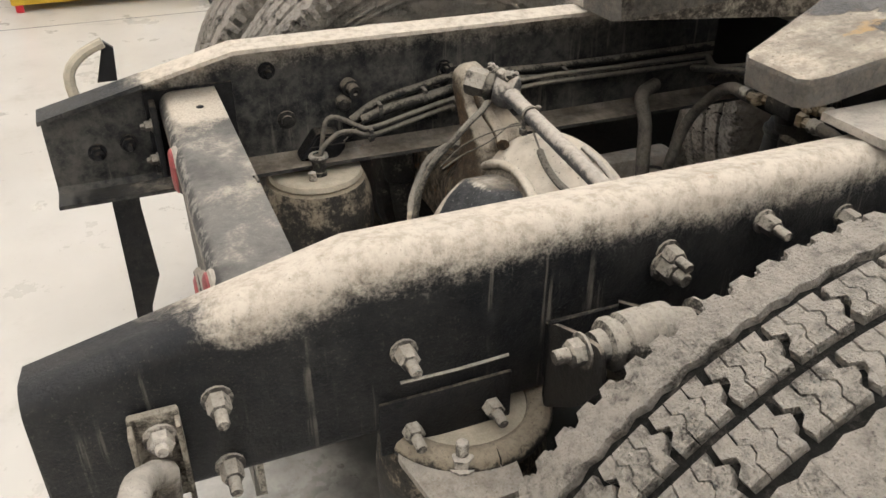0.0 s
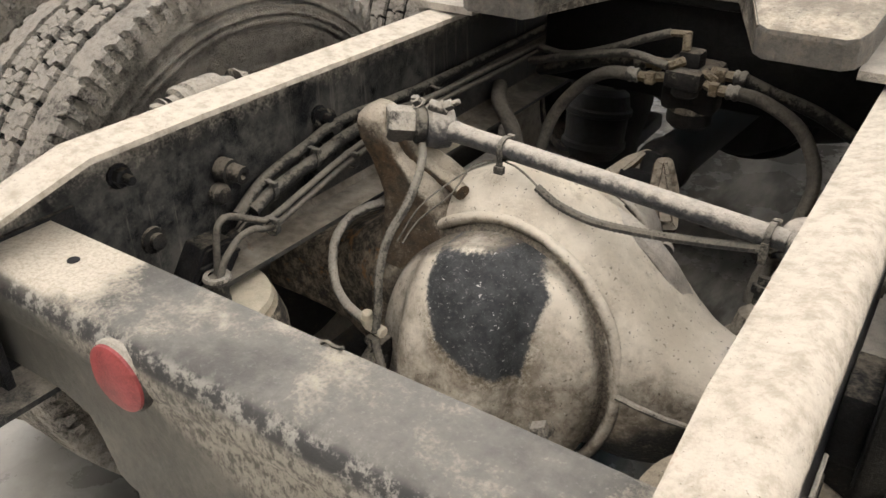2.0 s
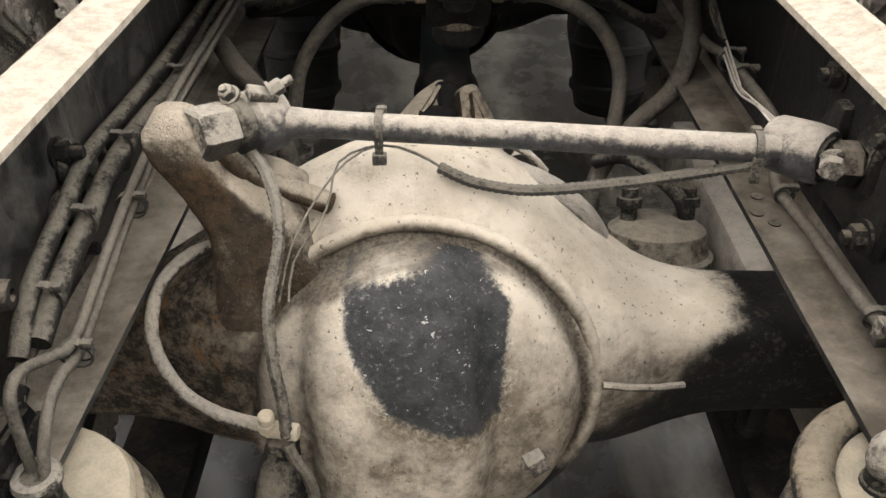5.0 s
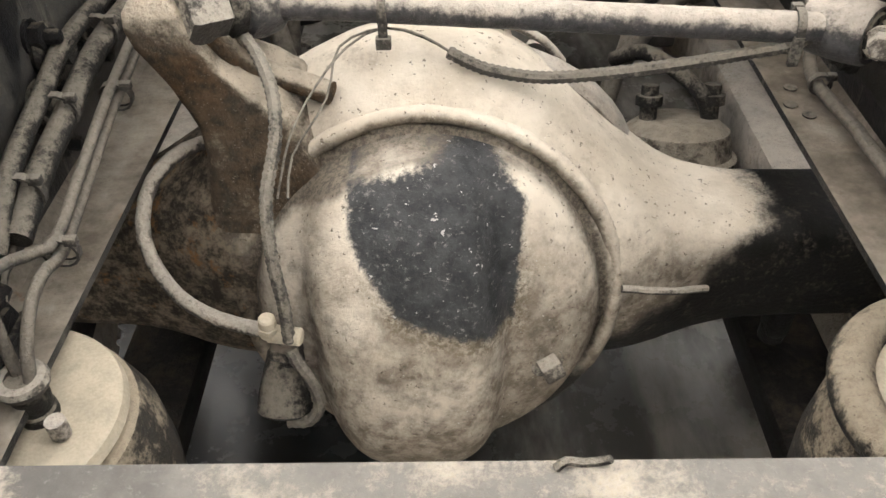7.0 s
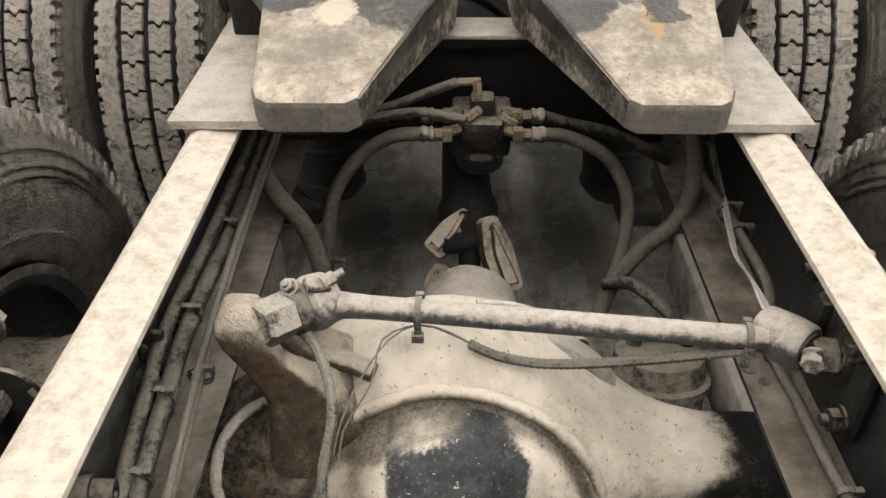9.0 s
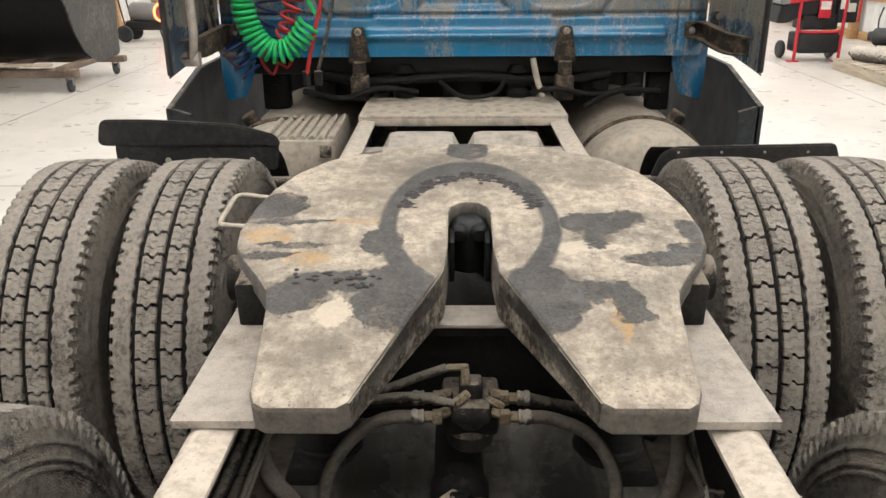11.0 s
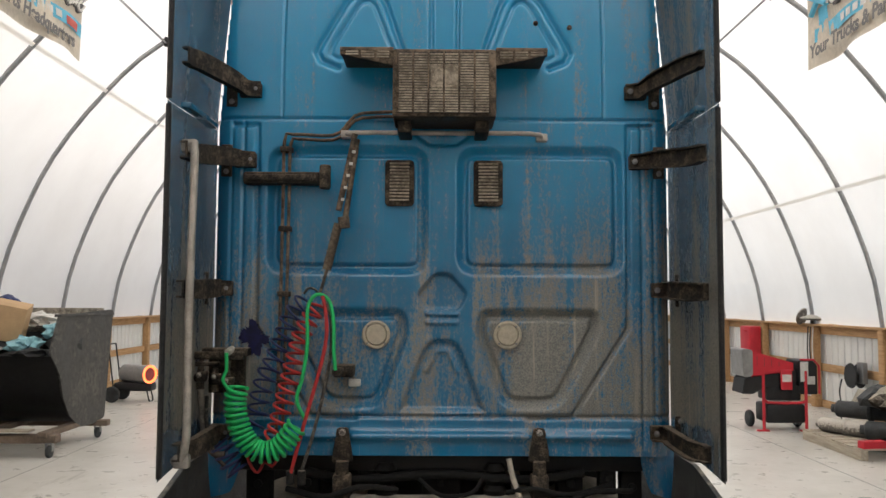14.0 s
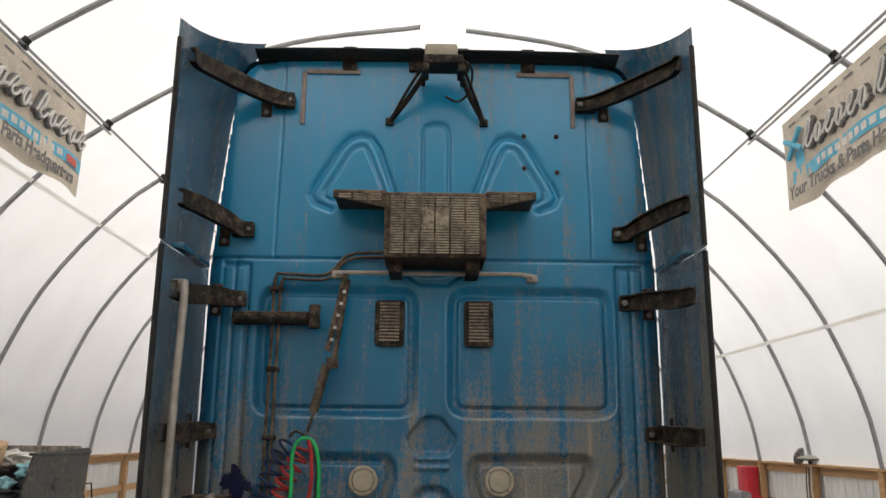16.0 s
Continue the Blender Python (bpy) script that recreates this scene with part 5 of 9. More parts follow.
# ---------------------------------------------------------------- air springs and beams
def air_spring(x, y, dark=False):
    bm = bmesh.new()
    lathe(bm, [(0.0, 0.0), (0.085, 0.0), (0.09, 0.03), (0.095, 0.10), (0.108, 0.15), (0.118, 0.20), (0.121, 0.26), (0.117, 0.31), (0.105, 0.345), (0.085, 0.352)], (x, y, 0.36), (x, y, 1), 40)
    bag = part("air_spring", bm, M["bag"] if not dark else M["shade_black"], truck, "dusty black rubber air spring under the rail")
    bm = bmesh.new()
    lathe(bm, [(0, 0.008), (0.07, 0.010), (0.085, 0.012), (0.097, 0.008), (0.100, -0.002), (0.093, -0.010)], (x, y, 0.716), (x, y, 2), 40)
    part("bead_plate", bm, M["tan_disc"] if not dark else M["shade_black"], bag, "sand-coated round top plate")
    bm = bmesh.new()
    rod(bm, (x + (0.06 if x < 0 else -0.06), y - 0.02, 0.728), (x + (0.06 if x < 0 else -0.06), y - 0.02, 0.745), 0.008, 12)
    part("port", bm, M["iron"], bag)
    bm = bmesh.new()
    o = 0.06 if x > 0 else -0.06
    bx(bm, (x + o - 0.06, y - 0.12, 0.30), (x + o + 0.06, AX_Y + (SPACING if y > 1 else 0) + 0.12, 0.36), 0.015)
    part("beam", bm, M["beam"], bag, "dark suspension beam below the axle")
    return bag


# hangers for the beams, added and widened to cover bright gaps; air springs
for s in (-1, 1):
    yy = AX_Y + 0.47
    for step in (0, SPACING):
        bm = bmesh.new()
        slab(bm, rounded([(yy + step - 0.26, 0.79), (yy + step + 0.15, 0.79), (yy + step + 0.09, 0.40), (yy + step, 0.28), (yy + step - 0.20, 0.44)], 0.04), -0.03, 0.03, Matrix(((0, 0, 1, s * 0.505), (1, 0, 0, 0), (0, 1, 0, 0), (0, 0, 0, 1))), 0.008)
        part("suspension_hanger", bm, M["beam"], truck, "dark suspension hanger added under the rail to cover a bright gap")
        bm = bmesh.new()
        bx(bm, (s * 0.436 - 0.034, AX_Y + step + 0.03, 0.48), (s * 0.436 + 0.034, yy + step + 0.08, 0.60), 0.012)
        # rear beam sandy; forward copy has its shade in the black
        part("trailing_beam", bm, M["sand"] if step == 0 else M["beam"], truck, "sandy trailing beam of the suspension")
    air_spring(s * 0.395, 0.055)
    air_spring(s * 0.40, 0.075 + SPACING, True)


# ---------------------------------------------------------------- wheels
TYRE_R, TYRE_W = 0.527, 0.275


def tyre_mesh():
    """Carcass turned about x: tread base, shoulders, bulged walls with raised rings, bead."""
    w = TYRE_W / 2
    half = [(0.296, w * 0.60), (0.305, w * 0.80), (0.318, w * 0.86), (0.335, w * 0.90), (0.345, w * 0.945), (0.352, w * 0.925), (0.375, w * 0.975), (0.40, w * 1.0), (0.424, w * 0.997), (0.427, w * 1.035), (0.431, w * 1.035), (0.434, w * 0.995), (0.438, w * 0.993), (0.441, w * 1.022), (0.444, w * 1.022), (0.447, w * 0.982), (0.463, w * 0.957), (0.466, w * 0.985), (0.470, w * 0.98), (0.474, w * 0.945), (0.479, w * 0.93), (0.493, w * 0.90), (0.504, w * 0.855), (0.510, w * 0.78), (0.5125, w * 0.5), (0.513, 0.0)]
    prof = half + [(r, -x) for r, x in half[-2::-1]]
    bm = bmesh.new()
    lathe(bm, [(r, x) for r, x in prof], (0, 0, 0), (1, 0, 0), 88)
    return bm


def tread_mesh():
    """Two rows of stepped blocks with S-shaped sipes between two wide shoulder ribs, whose outer edges are notched like saw teeth."""
    verts, faces = [], []
    top, base = TYRE_R, 0.508
    rnd = random.Random(12)

    def add(outline, hi=top, shrink=0.93):
        k = len(verts)
        n = len(outline)
        cx = sum(p[0] for p in outline) / n
        ca = sum(p[1] for p in outline) / n
        lift = rnd.uniform(-0.0012, 0.0008)
        for lev, sh in ((base, 1.02), (hi - 0.004 + lift, 1.0), (hi + lift, shrink)):
            for v, a in outline:
                vv, aa = cx + (v - cx) * sh, ca + (a - ca) * sh
                r = lev - 0.010 * (abs(vv) / 0.12) ** 3 * (0.6 if lev > base else 0.5)
                verts.append((vv, math.sin(aa / top) * r, math.cos(aa / top) * r))
        for lay in (0, 1):
            for i in range(n):
                j = (i + 1) % n
                faces.append((k + lay * n + i, k + lay * n + j, k + (lay + 1) * n + j, k + (lay + 1) * n + i))
        faces.append(tuple(k + 2 * n + i for i in range(n)))

    count = 50
    pitch = 2 * math.pi * top / count
    for row, c in enumerate((-0.0315, 0.0315)):
        w = 0.0495
        for i in range(count):
            a0 = (i + 0.35 * row) * pitch
            jit = rnd.uniform(-0.0012, 0.0012)

            def cut(a, z):
                """A stepped line across the block at a."""
                return [(c - w / 2, a + jit), (c - w * 0.20, a - z * 0.3), (c - w * 0.06, a + z), (c + w * 0.12, a + z * 0.7), (c + w * 0.24, a - z * 0.2), (c + w / 2, a + jit)]

            edges = [0.0042, 0.335 * pitch, 0.665 * pitch, pitch - 0.0042]
            for m in range(3):
                gap = 0.0006
                lo = cut(a0 + edges[m] + (gap if m else 0), 0.0065 if m in (1, 2) else 0.009)
                hi = cut(a0 + edges[m + 1] - (gap if m < 2 else 0), 0.0065 if m < 2 else 0.009)
                add(lo + hi[::-1], shrink=0.965)
    for sd in (-1, 1):
        for i in range(count):
            a0 = (i + 0.15) * pitch
            v0, v1 = sd * 0.0675, sd * 0.121
            t = pitch / 4
            o = [(v0, a0 - 0.0002), (v0 + sd * 0.004, a0 + t), (v0, a0 + 2 * t), (v0 + sd * 0.005, a0 + 3 * t), (v0, a0 + pitch + 0.0002)]
            o += [(v1 - sd * 0.013, a0 + pitch + 0.0002), (v1 - sd * 0.010, a0 + pitch - 0.006), (v1, a0 + pitch - 0.009), (v1, a0 + 2 * t + 0.009), (v1 - sd * 0.011, a0 + 2 * t + 0.006), (v1 - sd * 0.011, a0 + 2 * t - 0.005), (v1, a0 + 2 * t - 0.008), (v1, a0 + 0.009), (v1 - sd * 0.010, a0 + 0.006), (v1 - sd * 0.013, a0 - 0.0002)]
            add(o if sd > 0 else o[::-1], hi=top - 0.001, shrink=0.985)
            # two lugs that step down the shoulder
            for half in (0.009, 2 * t + 0.009):
                k = len(verts)
                for x, lo_r in ((0.100, 0.480), (0.1255, 0.488)):
                    for aa, r in ((a0 + half, lo_r), (a0 + half + t * 0.95, lo_r), (a0 + half + t * 0.95, 0.508), (a0 + half, 0.508)):
                        verts.append((sd * x, math.sin(aa / top) * r, math.cos(aa / top) * r))
                quads = [(k + 4, k + 5, k + 6, k + 7)] + [(k + q, k + (q + 1) % 4, k + 4 + (q + 1) % 4, k + 4 + q) for q in range(4)]
                faces.extend(q if sd < 0 else q[::-1] for q in quads)
    me = bpy.data.meshes.new("tread")
    me.from_pydata(verts, [], faces)
    me.update()
    me.materials.append(M["tread"])
    return me


def build_wheels():
    tyre_bm = tyre_mesh()
    bm = bmesh.new()
    lathe(bm, [(0.0, -0.03), (0.14, -0.03), (0.16, -0.02), (0.22, -0.02), (0.255, -0.06), (0.272, -0.07), (0.275, -0.10), (0.298, -0.112), (0.300, -0.118), (0.285, -0.118), (0.268, -0.104), (0.262, 0.10), (0.285, 0.118), (0.300, 0.118), (0.298, 0.110), (0.275, 0.098), (0.27, -0.05), (0.22, -0.005), (0.0, -0.01)], (0, 0, 0), (1, 0, 0), 48)
    wheel = part("wheel", bm, M["rim"], truck, "dusty steel disc wheel with a drive tyre")
    part("tyre", tyre_bm, M["rubber"], wheel, "dust-caked black tyre carcass with ringed side walls")
    # black band over the carcass that darkens the tread grooves
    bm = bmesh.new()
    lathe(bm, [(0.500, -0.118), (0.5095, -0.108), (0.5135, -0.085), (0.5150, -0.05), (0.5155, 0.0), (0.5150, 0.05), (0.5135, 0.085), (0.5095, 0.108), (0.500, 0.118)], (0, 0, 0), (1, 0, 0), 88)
    part("tread_base", bm, M["groove"], wheel, "black band that darkens the tread grooves")
    tread = new("tread", tread_mesh())
    tread.parent = wheel
    tagged(tread, "blocky drive tread with zigzag grooves packed with dust", kind="stuff")
    first = True
    k = 0
    for dy in (0.0, SPACING):
        for s in (-1, 1):
            near = (0.755 if s > 0 else 0.805) if dy == 0 else 0.785
            skew = (0.01 if s > 0 else -0.012) if dy == 0 else 0.0
            grow = 1.04 if s < 0 and dy == 0 else 1.0
            for x in (near, near + 0.345):
                turn = pose(s * x, AX_Y + dy + skew, AX_Z * grow, 17 * k, 0, 180 if s < 0 else 0) @ Matrix.Scale(grow, 4)
                k += 1
                if first:
                    wheel.matrix_basis = turn
                    first = False
                else:
                    copy_thing(wheel, turn)
    # hubs, drums and brake chambers between the duals and the rails
    for dy in (0.0, SPACING):
        for s in (-1, 1):
            bm = bmesh.new()
            lathe(bm, [(0.0, 0.0), (0.20, 0.0), (0.212, 0.01), (0.212, 0.06), (0.205, 0.07), (0.205, 0.20), (0.10, 0.21), (0.10, 0.72), (0, 0.72)], (s * 0.585, AX_Y + dy, AX_Z), (s * 2, AX_Y + dy, AX_Z), 36)
            part("brake_drum", bm, M["dark_iron"], truck, "dark dusty brake drum")


build_wheels()


# ---------------------------------------------------------------- fifth wheel
def fifth_wheel():
    top = Vector((0, 1.07, 1.152))
    m = Matrix.Translation(top) @ pose(0, 0, 0, 6.6, 0, 0)
    right = [(0.0, 0.555), (0.10, 0.547), (0.18, 0.524), (0.26, 0.490), (0.33, 0.440), (0.39, 0.360), (0.425, 0.27), (0.446, 0.17), (0.453, 0.06), (0.445, 0.0), (0.418, -0.06), (0.378, -0.125), (0.352, -0.175), (0.343, -0.22), (0.333, -0.33), (0.326, -0.42), (0.316, -0.447), (0.30, -0.458), (0.195, -0.458), (0.178, -0.445), (0.050, -0.10), (0.043, -0.04), (0.043, 0.14), (0.036, 0.172), (0.018, 0.192)]
    outline = right + [(0, 0.195)] + [(-x, y) for x, y in right[:0:-1]]
    # split into two halves so that the throat stays open and the faces stay simple
    bm = bmesh.new()
    for s in (-1, 1):
        half = [(s * x, y) for x, y in right] + [(0, 0.195)]
        b = bmesh.new()
        f = b.faces.new([b.verts.new((x, y, -0.046)) for x, y in half])
        g = bmesh.ops.extrude_face_region(b, geom=[f])
        vs = [v for v in g["geom"] if isinstance(v, bmesh.types.BMVert)]
        bmesh.ops.translate(b, vec=(0, 0, 0.046), verts=vs)
        top_rim = [e for e in b.edges if all(abs(q.co.z) < 1e-6 for q in e.verts) and not all(abs(q.co.x) < 1e-6 for q in e.verts)]
        bmesh.ops.bevel(b, geom=top_rim, offset=0.009, segments=2, affect="EDGES", profile=0.5)
        # the rear ramps bend down a little
        bmesh.ops.triangulate(b, faces=b.faces[:])
        bmesh.ops.subdivide_edges(b, edges=b.edges[:], cuts=2, use_grid_fill=True)
        for v in b.verts:
            if v.co.y < -0.2:
                v.co.z -= 0.09 * (-0.2 - v.co.y)
        join(bm, b, m)
    bmesh.ops.remove_doubles(bm, verts=bm.verts, dist=0.0005)
    fw = part("fifth_wheel", bm, M["plate"], truck, "sandy steel fifth-wheel plate with islands of dark grease", smooth=False)
    # skirt walls under the ramps and rim
    for s in (-1, 1):
        bm = bmesh.new()
        edge = [(0.178, -0.445, -0.067), (0.050, -0.10, -0.10), (0.043, 0.0, -0.10), (0.043, 0.14, -0.10)]
        cols = []
        for x, y, low in edge:
            z = -0.09 * max(0, -0.2 - y) - 0.004
            cols.append([bm.verts.new(m @ Vector((s * (x + a), y, b))) for a, b in ((0, z), (0.012, z), (0.012, low), (0, low))])
        for a, b in zip(cols, cols[1:]):
            for k in range(4):
                bm.faces.new((a[k], a[(k + 1) % 4], b[(k + 1) % 4], b[k]))
        bm.faces.new(cols[0])
        bm.faces.new(cols[-1])
        part("throat_wall", bm, M["rust"], fw, "dark rusty wall of the ramp throat", smooth=False)
    for s in (-1, 1):
        bm = bmesh.new()
        bx(bm, (s * 0.40 - 0.03, -0.10, -0.13), (s * 0.40 + 0.03, 0.16, -0.03), 0.01, m)
        rod(bm, m @ Vector((s * 0.35, 0.03, -0.09)), m @ Vector((s * 0.47, 0.03, -0.09)), 0.045, 20)
        part("pivot", bm, M["dark_iron"], fw)
    # grease ring and locking jaw
    bm = bmesh.new()
    rnd = random.Random(5)
    for k in range(240):
        a = radians(rnd.uniform(12, 168))
        d = rnd.gauss(0, 0.008) + (0.014 if 60 < math.degrees(a) < 120 and k % 2 else 0)
        c = m @ Vector(((0.139 - d) * math.cos(a), 0.115 + (0.226 - d) * math.sin(a), -0.002))
        crumpled(bm, c, (rnd.uniform(0.006, 0.017), rnd.uniform(0.005, 0.013), rnd.uniform(0.002, 0.006)), k * 1.7, 1)
    part("grease_crust", bm, M["grease"], fw, "crumbly ridge of dark grease round the jaws", smooth=False)
    bm = bmesh.new()
    for k in range(26):
        c = m @ Vector((rnd.uniform(-0.32, -0.16), rnd.gauss(-0.135, 0.02), 0.0))
        crumpled(bm, c, (rnd.uniform(0.004, 0.012), rnd.uniform(0.003, 0.008), rnd.uniform(0.002, 0.005)), k * 2.3, 1)
    part("grease_crust", bm, M["grease"], fw, smooth=False)
    bm = bmesh.new()
    lathe(bm, [(0.0, 0.0), (0.022, 0.002), (0.036, 0.012), (0.043, 0.032), (0.043, 0.11), (0, 0.11)], m @ Vector((0, 0.148, -0.012)), m @ Vector((0, 0.148, -1.0)), 24)
    part("jaw", bm, M["jaw"], fw, "black greasy locking jaw")
    for sd in (-1, 1):
        bm = bmesh.new()
        rod(bm, m @ Vector((sd * 0.021, 0.095, -0.030)), m @ Vector((sd * 0.021, 0.12, -0.028)), 0.019, 14, bevel=0.007)
        part("jaw_lobe", bm, M["jaw"], fw)
        bm = bmesh.new()
        bx(bm, (sd * 0.036 - 0.006, 0.045, -0.11), (sd * 0.036 + 0.006, 0.11, -0.02), 0.004, m)
        part("jaw_arm", bm, M["jaw"], fw)
    # release handle loop
    bm = bmesh.new()
    hose(bm, [(-0.44, 1.645, 1.06), (-0.533, 1.662, 1.062), (-0.585, 1.676, 1.064), (-0.604, 1.655, 1.064), (-0.598, 1.56, 1.064), (-0.588, 1.455, 1.065), (-0.572, 1.432, 1.065), (-0.509, 1.428, 1.062), (-0.46, 1.43, 1.058)], 0.0065, 0.02, 8)
    part("release_handle", bm, M["alu"], fw, "bent pale wire release handle")
    # stand brackets and their ramp plates on the rails
    for s in (-1, 1):
        bm = bmesh.new()
        out = [(s * 0.452, 0.665), (s * 0.452, 0.69), (s * 0.452, 1.62), (s * 0.31, 1.62), (s * 0.31, 1.05), (s * 0.318, 0.665)]
        slab(bm, out, RAIL_Z + 0.001, RAIL_Z + 0.014)
        mount = part("mount_plate", bm, M["sand"], truck, "sand-coated coupling mount plate on the rail")
        bm = bmesh.new()
        slab(bm, rounded([(0.98, 1.02), (1.22, 1.02), (1.16, 1.12), (1.04, 1.12)], 0.02), -0.02, 0.02, Matrix(((0, 0, 1, s * 0.385), (1, 0, 0, 0), (0, 1, 0, 0), (0, 0, 0, 1))))
        part("stand", bm, M["dark_iron"], mount)
    # cross bar behind the coupling
    bm = bmesh.new()
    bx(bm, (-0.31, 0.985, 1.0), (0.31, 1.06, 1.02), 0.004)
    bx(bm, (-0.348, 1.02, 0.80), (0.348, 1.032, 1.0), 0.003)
    cm = part("cross_plate", bm, M["shade_black"], truck, "dark cross plate between the rails below the coupling")
    bm = bmesh.new()
    bx(bm, (-0.13, 0.978, 1.019), (0.13, 1.065, 1.028), 0.003)
    part("shelf", bm, M["sand"], cm, "sandy shelf of the cross plate")
    return fw


fifth_wheel()


# ---------------------------------------------------------------- sleeper cab
CAB_Y, CAB_Z0, CAB_Z1, CAB_HALF = 3.24, 1.215, 3.86, 1.06


def poly_dist(px, pz, pts, closed=True):
    """Distance of every grid point from an outline, and whether it lies inside."""
    d = np.full(px.shape, 9.0)
    inside = np.zeros(px.shape, bool)
    n = len(pts)
    for i in range(n if closed else n - 1):
        (ax, az), (bx_, bz) = pts[i], pts[(i + 1) % n]
        ex, ez = bx_ - ax, bz - az
        t = np.clip(((px - ax) * ex + (pz - az) * ez) / (ex * ex + ez * ez + 1e-12), 0, 1)
        d = np.minimum(d, np.hypot(px - ax - t * ex, pz - az - t * ez))
        if closed:
            cross = ((az > pz) != (bz > pz)) & (px < (bx_ - ax) * (pz - az) / (bz - az + 1e-12) + ax)
            inside ^= cross
    return d, inside


def cab_back():
    """The pressed steel rear wall: one sheet with its recesses, beads and seams."""
    step = 0.0065
    nx, nz = int(2 * CAB_HALF / step), int((CAB_Z1 - CAB_Z0) / step)
    gx, gz = np.meshgrid(np.linspace(-CAB_HALF, CAB_HALF, nx), np.linspace(CAB_Z0, CAB_Z1, nz))
    h = np.zeros(gx.shape)
    DEEP = 2.1

    def sm(v):
        v = np.clip(v, 0, 1)
        return v * v * (3 - 2 * v)

    def recess(outline, depth, wall, r, seg=6):
        d, ins = poly_dist(gx, gz, rounded(outline, r, seg))
        h[:] += np.where(ins, DEEP * depth * sm(d / wall), 0)

    def channel(outline, depth, r, inner=0.50):
        """A pressed channel that runs round a raised inner panel."""
        d, ins = poly_dist(gx, gz, rounded(outline, r, 6))
        h[:] += np.where(ins, depth * sm(d / 0.052) * (1 - inner * sm((d - 0.050) / 0.020)), 0)

    def bead(outline, depth, width, closed=False, r=0.05):
        d, _ = poly_dist(gx, gz, rounded(outline, r, 5) if closed else outline, closed)
        h[:] += DEEP * depth * np.exp(-(d / width) ** 2)

    for s in (-1, 1):
        channel([(s * 0.055, 2.03), (s * 0.86 if s > 0 else s * 0.83, 2.03), (s * 0.86 if s > 0 else s * 0.83, 2.655), (s * 0.055, 2.655)], 0.042, 0.11)
        channel([(s * 0.165, 1.895), (s * 0.73, 1.895), (s * 0.755, 1.80), (s * 0.555, 1.415), (s * 0.27, 1.415), (s * 0.135, 1.78)], 0.046, 0.09)
        bead([(s * 0.975, 2.742), (s * 0.868, 2.742), (s * 0.862, 1.80), (s * 0.60, 1.395), (s * 0.40, 1.385)], 0.010, 0.009)
        bead([(s * 0.18, 3.06), (s * 0.275, 3.33), (s * 0.315, 3.385), (s * 0.36, 3.395), (s * 0.415, 3.38), (s * 0.46, 3.335), (s * 0.58, 3.13), (s * 0.595, 3.09), (s * 0.575, 3.05), (s * 0.50, 3.02)], 0.011, 0.013)
        bead([(s * 0.225, 3.06), (s * 0.325, 3.315), (s * 0.35, 3.34), (s * 0.385, 3.335), (s * 0.41, 3.31), (s * 0.525, 3.115), (s * 0.53, 3.08), (s * 0.50, 3.06), (s * 0.30, 3.055)], 0.007, 0.008)
        bead([(s * 0.755, 2.78), (s * 0.745, 3.80)], 0.006, 0.004)
        bead([(s * 0.93, 1.25), (s * 0.93, 2.76)], 0.006, 0.006)
        bead([(s * 0.985, 1.25), (s * 0.985, 2.76)], 0.005, 0.006)
    recess([(-0.21, 1.405), (0.21, 1.405), (0.075, 1.755), (-0.075, 1.755)], 0.016, 0.030, [0.02, 0.02, 0.07, 0.07])
    bead([(-0.07, 1.60), (-0.03, 1.69), (0.03, 1.69), (0.07, 1.60)], -0.007, 0.012)
    recess([(-0.085, 1.875), (0.085, 1.875), (0.125, 1.955), (0.04, 2.055), (-0.04, 2.055), (-0.125, 1.955)], 0.014, 0.016, 0.03)
    for z in (1.862, 1.822):
        bead([(-0.065, z), (0.065, z)], -0.008, 0.010)
    bead([(-0.40, 1.305), (0.395, 1.305)], -0.016, 0.022)
    bead([(0.47, 1.305), (0.86, 1.305)], -0.014, 0.022)
    bead([(-0.86, 1.305), (-0.47, 1.305)], -0.014, 0.022)
    bead([(-1.06, 1.392), (1.06, 1.392)], 0.008, 0.008)
    bead([(-1.06, 2.772), (1.06, 2.772)], 0.010, 0.005)
    bead([(-0.058, 3.03), (-0.058, 3.41), (-0.045, 3.445), (-0.02, 3.458), (0.03, 3.458), (0.055, 3.445), (0.068, 3.41), (0.068, 3.03)], 0.009, 0.009)
    bead([(-0.12, 2.70), (-0.06, 2.66), (0.06, 2.66), (0.12, 2.70)], 0.008, 0.012)
    # rounded side corners turn forward
    ax = np.abs(gx)
    h += np.where(ax > 0.97, ((ax - 0.97) / 0.09) ** 2 * 0.05, 0)
    # rounded top corners
    corner = np.hypot(np.maximum(ax - 0.79, 0), np.maximum(gz - 3.60, 0))
    h += np.where((ax > 0.79) & (gz > 3.60), np.clip((corner - 0.13) / 0.08, 0, 1) ** 2 * 0.04, 0)
    h += np.where(gz > 3.78, ((gz - 3.78) / 0.08) ** 2 * 0.04, 0)
    verts = np.stack([gx, CAB_Y + h, gz], -1).reshape(-1, 3)
    idx = np.arange(nx * nz).reshape(nz, nx)
    faces = np.stack([idx[:-1, :-1], idx[:-1, 1:], idx[1:, 1:], idx[1:, :-1]], -1).reshape(-1, 4)
    half = 1.06 - 0.075 * np.clip((gz - 2.75) / 0.82, 0, 1.2)
    keep = (ax <= half) & ~((ax > 0.79) & (gz > 3.60) & (corner > 0.205))
    faces = faces[keep.reshape(-1)[faces].all(axis=1)]
    me = bpy.data.meshes.new("cab_rear_wall")
    me.from_pydata(verts.tolist(), [], faces.tolist())
    for f in me.polygons:
        f.use_smooth = True
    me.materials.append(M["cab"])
    ob = new("cab_rear_wall", me)
